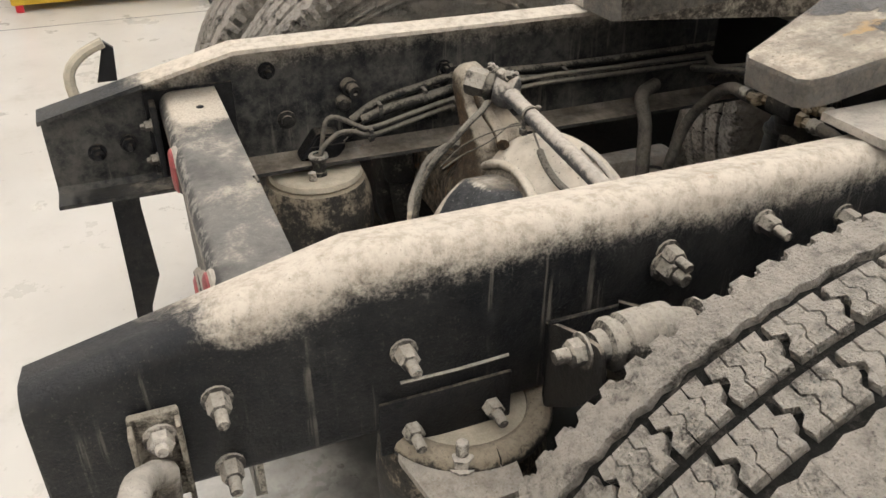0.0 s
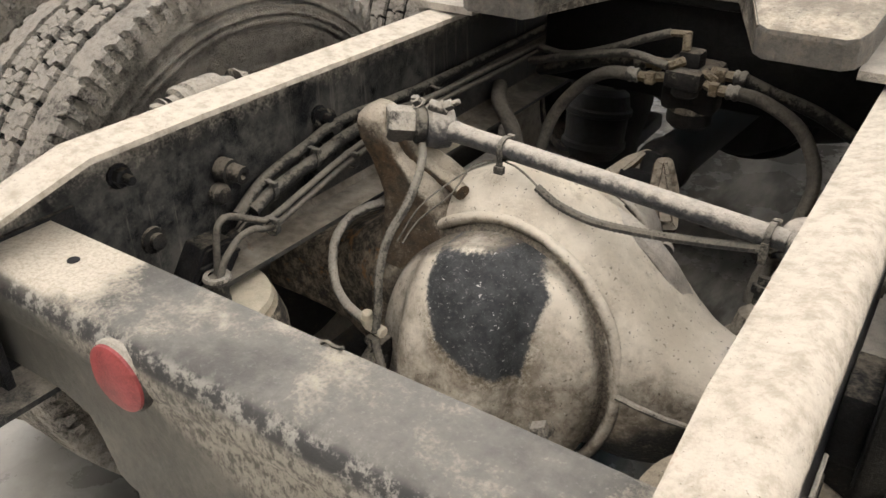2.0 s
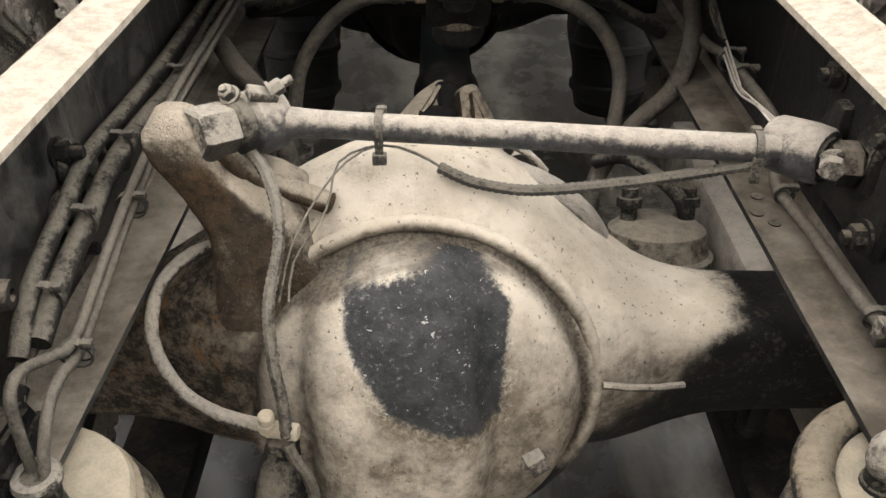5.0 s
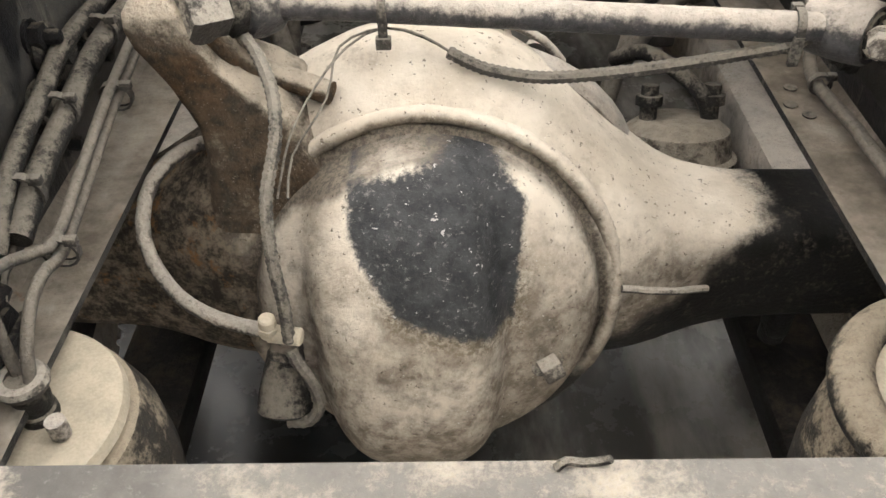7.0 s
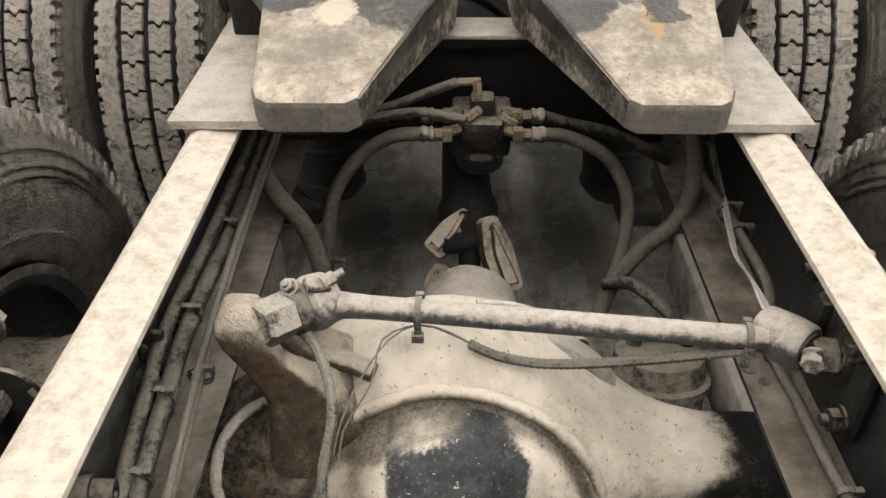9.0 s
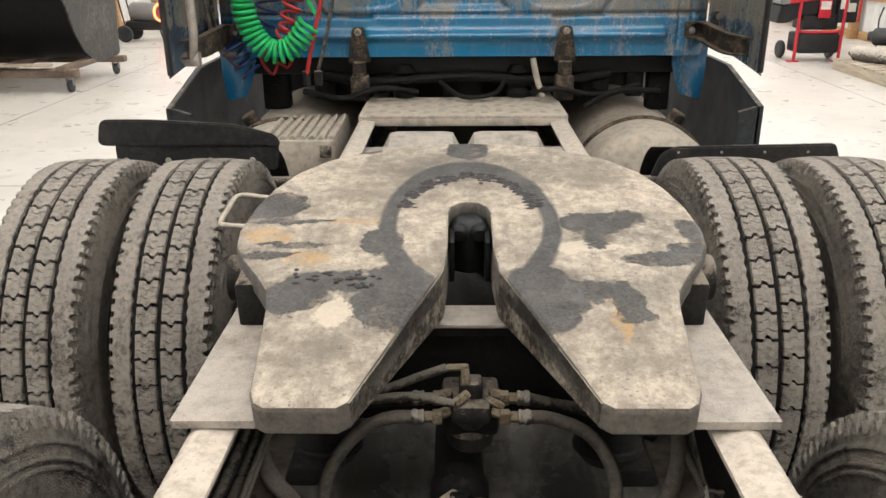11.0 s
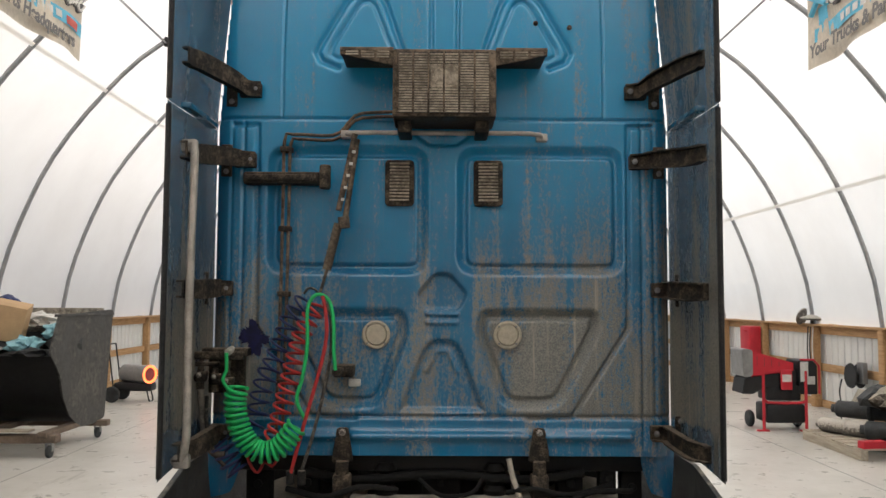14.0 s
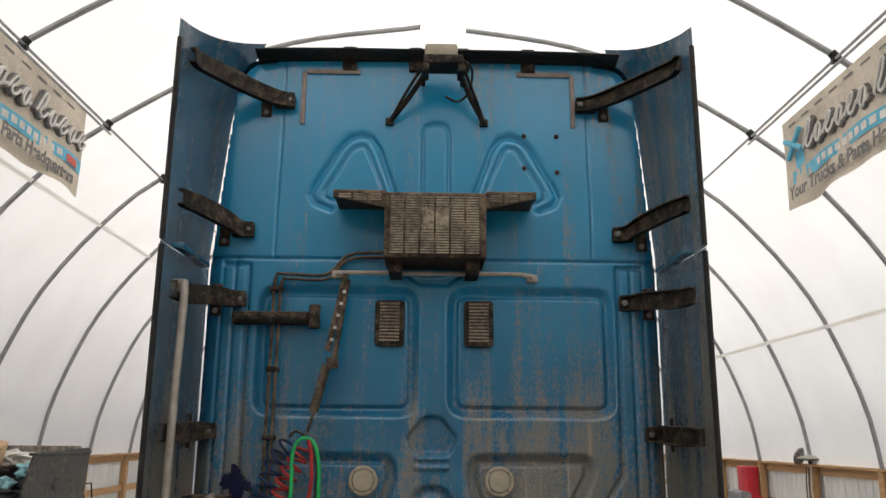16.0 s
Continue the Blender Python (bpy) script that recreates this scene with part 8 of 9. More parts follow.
def valve_group():
    """Relay valve on the cross plate, with its brass elbows and the hoses that arch away to both sides."""
    bm = bmesh.new()
    bx(bm, (-0.055, 0.955, 0.80), (0.055, 1.02, 0.90), 0.012)
    rod(bm, (0, 0.99, 0.765), (0, 0.99, 0.81), 0.045, 20, bevel=0.01)
    bx(bm, (-0.036, 0.900, 0.862), (0.036, 0.985, 0.900), 0.010)
    bx(bm, (-0.022, 0.93, 0.89), (0.022, 0.975, 0.930), 0.008)
    rod(bm, (0, 0.935, 0.842), (0, 0.935, 0.868), 0.026, 18, bevel=0.006)
    v = part("relay_valve", bm, M["dark_iron"], truck, "dark dusty relay valve with brass fittings")
    runs = [((-0.008, 0.935, 0.93), (-0.012, 0.942, 0.965), 0.014), ((-0.045, 0.945, 0.957), (-0.005, 0.942, 0.960), 0.011), ((-0.005, 0.925, 0.915), (-0.03, 0.905, 0.905), 0.015), ((0.03, 0.93, 0.90), (0.06, 0.925, 0.885), 0.013)]
    for s in (-1, 1):
        for y, z in ((0.908, 0.876), (0.945, 0.893)):
            bm = bmesh.new()
            bx(bm, (s * 0.062 - 0.009, y - 0.010, z - 0.012), (s * 0.062 + 0.009, y + 0.010, z + 0.012), 0.003)
            rod(bm, (s * 0.070, y, z), (s * 0.086, y, z), 0.0105, 6, bevel=0.002)
            rod(bm, (s * 0.062, y + 0.006, z), (s * 0.040, y + 0.02, z), 0.010, 6, bevel=0.002)
            part("brass_fitting", bm, M["brass"], v, "dusty brass elbow and hose nut")
            bm = bmesh.new()
            lathe(bm, [(0.0, 0), (0.0135, 0.001), (0.0150, 0.004), (0.0135, 0.007), (0.0128, 0.012), (0.0150, 0.015), (0.0150, 0.020), (0.0125, 0.024), (0, 0.024)], (s * 0.085, y, z), (s * 1.085, y, z), 16)
            part("ferrule", bm, M["nut"], v, "dusty crimped hose ferrule")
    for a, b, r in runs:
        bm = bmesh.new()
        rod(bm, a, b, r * 0.62, 6, bevel=0.002)
        part("brass_fitting", bm, M["brass"], v, "dusty brass elbow")
    line("air_hose", [(-0.10, 0.908, 0.876), (-0.155, 0.915, 0.868), (-0.215, 0.925, 0.825), (-0.265, 0.915, 0.755), (-0.285, 0.90, 0.665), (-0.292, 0.89, 0.58), (-0.30, 0.88, 0.5)], 0.0128, "hose", "dusty rubber hose arching down from the valve")
    line("air_hose", [(-0.10, 0.945, 0.893), (-0.205, 0.97, 0.868), (-0.30, 1.0, 0.83), (-0.37, 1.05, 0.80)], 0.0128, "hose_dark", "dark rubber hose to the rail")
    line("air_hose", [(-0.03, 0.905, 0.905), (-0.11, 0.92, 0.912), (-0.21, 0.94, 0.888), (-0.36, 0.98, 0.84)], 0.0085, "wire", "pale grey air tube")
    line("air_hose", [(-0.045, 0.945, 0.957), (-0.10, 0.945, 0.936), (-0.165, 0.95, 0.907), (-0.26, 0.96, 0.875), (-0.36, 1.02, 0.86)], 0.0085, "wire", "pale grey air tube")
    line("air_hose", [(0.10, 0.908, 0.876), (0.15, 0.915, 0.868), (0.225, 0.92, 0.825), (0.268, 0.90, 0.75), (0.262, 0.86, 0.67), (0.24, 0.82, 0.60), (0.225, 0.80, 0.55)], 0.0128, "hose", "dusty rubber hose arching down from the valve")
    line("air_hose", [(0.10, 0.945, 0.893), (0.16, 0.962, 0.868), (0.24, 0.98, 0.84), (0.36, 1.0, 0.775)], 0.0128, "hose_dark", "dark rubber hose to the rail")
    line("air_hose", [(0.41, 1.08, 0.84), (0.395, 0.96, 0.815), (0.372, 0.87, 0.79), (0.345, 0.845, 0.735), (0.29, 0.84, 0.675), (0.235, 0.82, 0.59), (0.225, 0.80, 0.52)], 0.0155, "hose", "dusty rubber hose crossing below the rail")
    line("air_hose", [(-0.39, 0.90, 0.80), (-0.357, 0.84, 0.79), (-0.315, 0.83, 0.735), (-0.292, 0.82, 0.66), (-0.282, 0.82, 0.57), (-0.285, 0.81, 0.50)], 0.0165, "hose", "thick dusty hose dropping from the rail")
    tie((-0.284, 0.86, 0.62), 0.03, (0, 0.1, 1))
    for k in range(5):
        line("bare_wire", [(0.37, 0.72, 0.87), (0.38, 0.78 + 0.02 * k, 0.86 + 0.01 * k), (0.39, 0.86 + 0.02 * k, 0.86 + 0.02 * (k % 3)), (0.41, 0.97, 0.90)], 0.003, "hose_dark", seg=6)
    for y in (0.66, 0.72):
        tie((0.383, y, 0.842), 0.016, (0, 1, 0))


valve_group()


# ---------------------------------------------------------------- outside the near rail
def shock_mount(s):
    """Bent strap on the rail that clasps the upper shock bush, with its through bolt."""
    ax, az, dy = (0.546, 0.901, 0.0) if s > 0 else (0.595, 0.924, 0.055)
    bm = bmesh.new()
    # back strap, its flared front bend and the two ears
    bx(bm, (min(s * 0.464, s * 0.470), 0.137, 0.765), (max(s * 0.464, s * 0.470), 0.238, 0.886), 0.001)
    slab(bm, [(s * 0.464, 0.236), (s * 0.470, 0.233), (s * 0.522, 0.276), (s * 0.518, 0.282)][::s], 0.78, 0.892)
    strap = part("shock_bracket", bm, M["dark_paint"], truck, "dark bent-strap shock-absorber bracket on the rail")
    for y, low in ((0.140, 0.75), (0.285, 0.80)):
        x0 = 0.467 if y < 0.2 else 0.512
        bm = bmesh.new()
        slab(bm, rounded([(s * x0, low), (s * 0.545, 0.815), (s * 0.588, 0.875), (s * 0.578, 0.925), (s * 0.530, 0.912), (s * x0, 0.886)][::s], 0.015), -0.003, 0.003, Matrix(((1, 0, 0, 0), (0, 0, -1, y), (0, 1, 0, 0), (0, 0, 0, 1))))
        part("bracket_ear", bm, M["dark_iron"], strap)
    bm = bmesh.new()
    bx(bm, (min(s * 0.433, s * 0.464), 0.150, 0.775), (max(s * 0.433, s * 0.464), 0.235, 0.862), 0.003)
    part("bracket_base", bm, M["dark_paint"], strap)
    bm = bmesh.new()
    lathe(bm, [(0, 0), (0.019, 0), (0.020, 0.014), (0.029, 0.016), (0.032, 0.020), (0.032, 0.026), (0.026, 0.028), (0.027, 0.034), (0.033, 0.038), (0.034, 0.066), (0.031, 0.069), (0.031, 0.076), (0.034, 0.080), (0.033, 0.100), (0.025, 0.106), (0.0185, 0.134), (0, 0.134)], (s * ax, 0.147 + dy, az), (s * ax, 1, az), 26)
    part("bush", bm, M["nut"], strap, "dusty ribbed rubber bush")
    bm = bmesh.new()
    bolt(bm, (s * ax, 0.136 + dy, az), (0, -1, 0), 0.0165, 0.016, 0.018)
    part("through_bolt", bm, M["nut"], strap, "dusty nut with its threaded bolt end")
    bm = bmesh.new()
    bolt(bm, (s * ax, 0.289 + dy, az), (0, 1, 0), 0.021, 0.020, 0.0)
    part("bolt_head", bm, M["nut"], strap)
    bm = bmesh.new()
    lathe(bm, [(0, -0.012), (0.046, -0.012), (0.050, 0.004), (0.044, 0.012), (0.040, 0.02), (0.040, 0.30), (0.032, 0.31), (0.032, 0.5), (0, 0.5)], (s * ax, 0.215 + dy, az - 0.052), (s * (ax - 0.016), 0.29 + dy, 0.3), 20)
    part("shock_absorber", bm, M["hose_dark"], truck, "dusty shock absorber beside the tyre")
    bm = bmesh.new()
    bolt(bm, (s * 0.434, 0.325, 0.905), (s, 0, 0), 0.018, 0.024, 0.016)
    part("bolt", bm, M["nut"], strap)
    # plate with two nuts above the air spring
    bm = bmesh.new()
    bx(bm, (min(s * 0.434, s * 0.441), -0.075, 0.715), (max(s * 0.434, s * 0.441), 0.105, 0.80), 0.003)
    pl = part("spring_hanger_plate", bm, M["dark_paint"], truck, "dark plate with two nuts above the air spring")
    bm = bmesh.new()
    slab(bm, rounded([(s * 0.441, -0.06), (s * 0.56, -0.04), (s * 0.56, 0.07), (s * 0.441, 0.09)][::s], 0.02), 0.712, 0.722)
    part("foot_plate", bm, M["sand"], pl, "sandy foot plate on the air spring")
    bm = bmesh.new()
    bolt(bm, (s * 0.495, 0.012, 0.722), (0, 0, 1), 0.015, 0.014, 0.02)
    part("bolt", bm, M["iron"], pl)
    bm = bmesh.new()
    hose(bm, [(s * 0.434, -0.045, 0.822), (s * 0.436, 0.03, 0.822), (s * 0.436, 0.10, 0.824)], 0.0026, 0.02, 6)
    part("weld_bead", bm, M["nut"], rail_r if s > 0 else rail_l)


shock_mount(1)
shock_mount(-1)


def flap_hanger(s):
    """Mud-flap hanger at the rail's end: a spring clamp plate, a curved arm and the hanging flap's stiffener."""
    bm = bmesh.new()
    bx(bm, (min(s * 0.434, s * 0.446), -0.352, 0.752), (max(s * 0.434, s * 0.446), -0.298, 0.878), 0.004)
    for y in (-0.352, -0.304):
        bx(bm, (min(s * 0.446, s * 0.466), y, 0.752), (max(s * 0.446, s * 0.466), y + 0.006, 0.872), 0.002)
    hang = part("flap_hanger", bm, M["rust"], truck, "dusty mud-flap hanger bolted to the rail end")
    bm = bmesh.new()
    bolt(bm, (s * 0.446, -0.322, 0.846), (s, 0, 0), 0.014, 0.014, 0.008)
    part("bolt", bm, M["iron"], hang)
    bm = bmesh.new()
    pts = spline([(s * 0.456, -0.325, 0.765), (s * 0.47, -0.325, 0.815), (s * 0.50, -0.345, 0.842), (s * 0.54, -0.352, 0.862), (s * 0.60, -0.352, 0.86)], 0.02)
    sweep(bm, pts, lambda i: 0.016 if i > 1 else 0.013, 10)
    part("arm", bm, M["sand"], hang, "sand-coloured curved hanger arm")
    if s < 0:
        return
    bm = bmesh.new()
    sweep(bm, spline([(s * 0.60, -0.352, 0.86), (s * 0.85, -0.352, 0.86), (s * 1.16, -0.352, 0.86)], 0.05), 0.014, 10)
    part("bar", bm, M["dark_iron"], hang)


flap_hanger(-1)
flap_hanger(1)


def far_flap():
    """The bent end of the far hanger that stands over the rail and the narrow dark flap below it."""
    bm = bmesh.new()
    pts = spline([(-0.50, -0.37, 0.86), (-0.50, -0.383, 0.93), (-0.505, -0.375, 0.965), (-0.51, -0.345, 0.99), (-0.51, -0.31, 1.005)], 0.015)
    sweep(bm, pts, 0.0105, 8)
    arm = part("flap_arm", bm, M["tan_disc"], truck, "sand-coloured bent flap arm above the rail")
    bm = bmesh.new()
    slab(bm, [(-0.335, 0.92), (-0.298, 0.92), (-0.293, 0.985), (-0.31, 1.0)], -0.006, 0.006, Matrix(((0, 0, 1, -0.54), (1, 0, 0, 0), (0, 1, 0, 0), (0, 0, 0, 1))))
    part("plate", bm, M["black"], arm)
    bm = bmesh.new()
    slab(bm, [(-0.362, 0.80), (-0.302, 0.80), (-0.306, 0.60), (-0.298, 0.42), (-0.328, 0.34), (-0.366, 0.09), (-0.374, 0.10), (-0.366, 0.40)], -0.006, 0.006, Matrix(((0, 0, 1, -0.60), (1, 0, 0, 0), (0, 1, 0, 0), (0, 0, 0, 1))))
    part("mud_flap", bm, M["black_plastic"], truck, "torn dark mud flap strip hanging from the rail end")


far_flap()


# ---------------------------------------------------------------- lines on the sleeper
def coil(name, axis_pts, r, wire, turns, material, label, lead=(), tail=()):
    path = spline([Vector(p) for p in axis_pts], 0.01)
    total = len(path) - 1
    n = int(turns * 14)
    pts = [Vector(p) for p in lead]
    for i in range(n + 1):
        f = i / n * total
        k = min(int(f), total - 1)
        p = path[k].lerp(path[k + 1], f - k)
        t = (path[k + 1] - path[k]).normalized()
        side = t.cross(Vector((0, 1, 0))).normalized()
        fwd = side.cross(t)
        a = 2 * math.pi * turns * i / n
        pts.append(p + (side * math.cos(a) + fwd * math.sin(a)) * r)
    pts += [Vector(p) for p in tail]
    bm = bmesh.new()
    sweep(bm, pts, wire, 8)
    return part(name, bm, M[material], truck, label)


Y_HOSE = 3.12


def at_wall(pts, dy=0.0):
    return [(x, Y_HOSE + dy, z) for x, z in pts]


coil("coiled_air_line", at_wall([(-0.892, 1.543), (-0.902, 1.476), (-0.887, 1.389), (-0.852, 1.313), (-0.789, 1.263), (-0.713, 1.277), (-0.660, 1.335), (-0.632, 1.375)], -0.06), 0.043, 0.0085, 21, "green", "bright green coiled electric line hanging in a loop")
line("green_lead", at_wall([(-0.945, 1.69), (-0.943, 1.615), (-0.958, 1.575), (-0.94, 1.54), (-0.91, 1.54)], -0.06), 0.0085, "green", "green line lead")
line("green_lead", at_wall([(-0.60, 1.40), (-0.637, 1.486), (-0.614, 1.582), (-0.595, 1.72), (-0.596, 1.877), (-0.574, 1.934), (-0.542, 1.948), (-0.501, 1.918), (-0.481, 1.825), (-0.478, 1.699), (-0.469, 1.614)], -0.04), 0.0085, "green", "green line lead")
coil("coiled_air_line", at_wall([(-0.553, 1.908), (-0.581, 1.856), (-0.625, 1.773), (-0.654, 1.667), (-0.678, 1.561), (-0.708, 1.443), (-0.732, 1.346), (-0.761, 1.302)]), 0.040, 0.0065, 14, "red", "red coiled air line hanging on the sleeper")
line("red_lead", at_wall([(-0.77, 1.28), (-0.854, 1.242), (-0.835, 1.182), (-0.808, 1.162), (-0.78, 1.21), (-0.748, 1.188), (-0.72, 1.23)]), 0.0065, "red")
line("red_lead", at_wall([(-0.53, 1.94), (-0.517, 1.887), (-0.509, 1.772), (-0.533, 1.635), (-0.585, 1.443), (-0.626, 1.291), (-0.656, 1.171)], -0.05), 0.0085, "red", "straight faded red air line")
line("grey_lead", at_wall([(-0.535, 1.94), (-0.497, 1.846), (-0.494, 1.688), (-0.525, 1.507), (-0.572, 1.313), (-0.612, 1.182)], -0.02), 0.0075, "wire", "grey air line")
coil("coiled_air_line", at_wall([(-0.61, 1.929), (-0.654, 1.877), (-0.687, 1.825), (-0.721, 1.731), (-0.756, 1.646), (-0.79, 1.572), (-0.814, 1.486), (-0.827, 1.40), (-0.86, 1.32)], 0.04), 0.047, 0.0055, 13, "blue_hose", "dark blue coiled air line hanging on the sleeper")
coil("coiled_air_line", at_wall([(-0.98, 1.30), (-0.95, 1.25), (-0.92, 1.20), (-0.89, 1.17)], -0.02), 0.045, 0.0065, 4, "blue_hose", "dark blue coil end by the corner skirt")
line("blue_lead", at_wall([(-1.035, 1.50), (-1.03, 1.36), (-0.995, 1.25), (-0.95, 1.195)], -0.03), 0.009, "hose_dark", "dark hose down from the coupling")
line("hanger_loop", at_wall([(-0.62, 1.95), (-0.60, 1.975), (-0.57, 1.97), (-0.55, 1.945)]), 0.006, "hose_dark")


def couplings():
    bm = bmesh.new()
    bx(bm, (-1.078, 3.14, 1.668), (-0.872, 3.22, 1.705), 0.006)
    bx(bm, (-1.06, 3.20, 1.50), (-0.90, CAB_Y + 0.01, 1.70), 0.004)
    br = part("coupling_bracket", bm, M["bracket"], truck, "grimy black bracket holding the air couplings")
    for x, z in ((-1.075, 1.585), (-1.01, 1.575), (-0.955, 1.56)):
        bm = bmesh.new()
        lathe(bm, [(0, 0), (0.017, 0), (0.017, 0.03), (0.026, 0.034), (0.030, 0.05), (0.026, 0.066), (0.016, 0.07), (0.014, 0.10), (0, 0.10)], (x, 3.13, z - 0.06), (x, 3.13, z + 1), 16)
        bx(bm, (x - 0.012, 3.105, z - 0.005), (x + 0.03, 3.15, z + 0.018), 0.005)
        rod(bm, (x, 3.13, z + 0.04), (x, 3.15, z + 0.10), 0.010, 10)
        part("air_coupling", bm, M["bracket"], br, "grimy metal air coupling")
        bm = bmesh.new()
        bolt(bm, (x, 3.10, z + 0.005), (0, -1, 0), 0.009, 0.008)
        part("bolt", bm, M["iron"], br)
    bm = bmesh.new()
    bx(bm, (-1.115, 3.125, 1.655), (-0.885, 3.15, 1.69), 0.004)
    bx(bm, (-1.10, 3.12, 1.625), (-0.99, 3.14, 1.645), 0.004)
    part("cross_bar", bm, M["bracket"], br)
    line("air_hose", [(-1.075, 3.13, 1.53), (-1.06, 3.11, 1.44), (-1.052, 3.10, 1.38), (-1.04, 3.10, 1.31), (-1.0, 3.09, 1.25), (-0.95, 3.09, 1.245)], 0.014, "hose", "grey rubber hose hanging from the coupling")
    line("air_hose", [(-0.955, 3.13, 1.50), (-0.945, 3.12, 1.42), (-0.935, 3.11, 1.34)], 0.012, "rust", "brown grimy hose hanging from the coupling")
    bm = bmesh.new()
    rod(bm, (-0.945, 3.08, 1.69), (-0.945, 3.16, 1.70), 0.016, 14, bevel=0.004)
    part("plug", bm, M["grey_tube"], br)
    bm = bmesh.new()
    bx(bm, (-0.49, 3.16, 1.575), (-0.40, CAB_Y + 0.03, 1.63), 0.010)
    rod(bm, (-0.465, 3.09, 1.605), (-0.46, 3.17, 1.60), 0.022, 14, bevel=0.004)
    part("socket", bm, M["bracket"], truck, "black trailer plug socket on the sleeper wall")
    bm = bmesh.new()
    bx(bm, (-0.428, CAB_Y - 0.014, 1.528), (-0.372, CAB_Y + 0.014, 1.562), 0.006)
    part("marker_lamp", bm, M["rag_white"], truck, "small cream marker lamp")
    bm = bmesh.new()
    rnd = random.Random(8)
    out = []
    for k in range(64):
        t = 2 * math.pi * k / 64
        r = 0.060 + 0.013 * math.cos(4 * t) + 0.010 * math.cos(2 * t + 2.0) + 0.007 * math.cos(7 * t + 1) + rnd.uniform(-0.010, 0.010)
        out.append((-0.866 + r * math.cos(t), 1.748 + 1.08 * r * math.sin(t)))
    slab(bm, out, 0, 0.002, Matrix(((1, 0, 0, 0), (0, 0, -1, CAB_Y + 0.0005), (0, 1, 0, 0), (0, 0, 0, 1))))
    part("paint_mark", bm, M["navy_mark"], truck, "navy blue paint mark on the sleeper wall")
    for x in (-0.66, -0.61):
        bm = bmesh.new()
        rod(bm, (x, 3.08, 1.12), (x, 3.08, 1.18), 0.018, 12, bevel=0.003)
        part("hose_end", bm, M["dark_iron"], truck)


couplings()


# ================================================================ things in the shop
def plow_cart():
    cart = thing("plow_on_dolly", "black snow-plow blade on a wheeled dolly, heaped with trash", "snow plow")
    x0, x1 = -4.75, -7.35
    bm = bmesh.new()
    out = [(9.63, 1.72), (11.30, 1.78), (11.10, 0.26), (10.75, 0.22), (10.35, 0.235), (10.0, 0.42), (9.79, 0.70), (9.70, 0.98), (9.42, 1.26)]
    slab(bm, rounded(out, 0.06), -0.012, 0.012, Matrix(((0, 0, 1, x0), (1, 0, 0, 0), (0, 1, 0, 0), (0, 0, 0, 1))), 0.004)
    bx(bm, (x0 - 0.04, 9.6, 1.70), (x0 + 0.03, 11.3, 1.735), 0.005, Matrix.Translation((0, 0, 0)) @ Matrix.Identity(4))
    part("end_plate", bm, M["plow_grey"], cart, "scratched grey steel end plate")
    bm = bmesh.new()
    prof = [(9.46, 1.22), (9.62, 1.05), (9.72, 0.80), (9.82, 0.60), (10.05, 0.42), (10.4, 0.30), (10.8, 0.30), (11.05, 0.60), (11.15, 1.1), (11.22, 1.55)]
    a = [bm.verts.new((x0, y, z)) for y, z in prof]
    b = [bm.verts.new((x1, y, z)) for y, z in prof]
    for i in range(len(prof) - 1):
        bm.faces.new((a[i], a[i + 1], b[i + 1], b[i]))
    bmesh.ops.solidify(bm, geom=bm.faces[:], thickness=0.02)
    part("blade", bm, M["black"], cart, "curved black plow blade")
    bm = bmesh.new()
    bx(bm, (x1, 11.2, 1.45), (x0 - 0.1, 11.26, 1.80), 0.01)
    part("top_board", bm, M["rust"], cart, "brown back board")
    bm = bmesh.new()
    bx(bm, (x1, 9.45, 0.17), (x0 + 0.1, 9.60, 0.27), 0.01)
    bx(bm, (x1, 10.85, 0.17), (x0 + 0.15, 10.98, 0.25), 0.01)
    for x in (-4.8, -5.6, -6.4, -7.2):
        bx(bm, (x - 0.06, 9.40, 0.24), (x + 0.06, 11.0, 0.31), 0.01)
    part("dolly_frame", bm, M["dolly"], cart, "dusty brown dolly frame")
    for x, y in ((-4.72, 9.45), (-4.75, 10.92), (-7.1, 9.45), (-7.1, 10.92)):
        bm = bmesh.new()
        rod(bm, (x - 0.025, y, 0.075), (x + 0.025, y, 0.075), 0.075, 18, bevel=0.01)
        w = part("caster", bm, M["dark_clutter"], cart)
        bm = bmesh.new()
        bx(bm, (x - 0.045, y - 0.03, 0.08), (x - 0.032, y + 0.03, 0.18), 0.003)
        bx(bm, (x - 0.045, y - 0.03, 0.172), (x + 0.045, y + 0.03, 0.18), 0.002)
        bx(bm, (x + 0.032, y - 0.03, 0.08), (x + 0.045, y + 0.03, 0.18), 0.003)
        part("fork", bm, M["grey_metal"], w)
    bm = bmesh.new()
    bx(bm, (-5.55, 9.40, 0.31), (-4.95, 9.55, 0.335), 0.004)
    part("plank", bm, M["pallet_wood"], cart)


M["plow_grey"] = dusty("scratched_grey_steel", (0.055, 0.054, 0.052), dust=(0.15, 0.14, 0.125), cover=0.42, up=0.1, scale=3, rough=0.5)
M["dolly"] = plain("dusty_brown_steel", (0.16, 0.12, 0.09), 0.8, 0, 0.35, 4)
plow_cart()


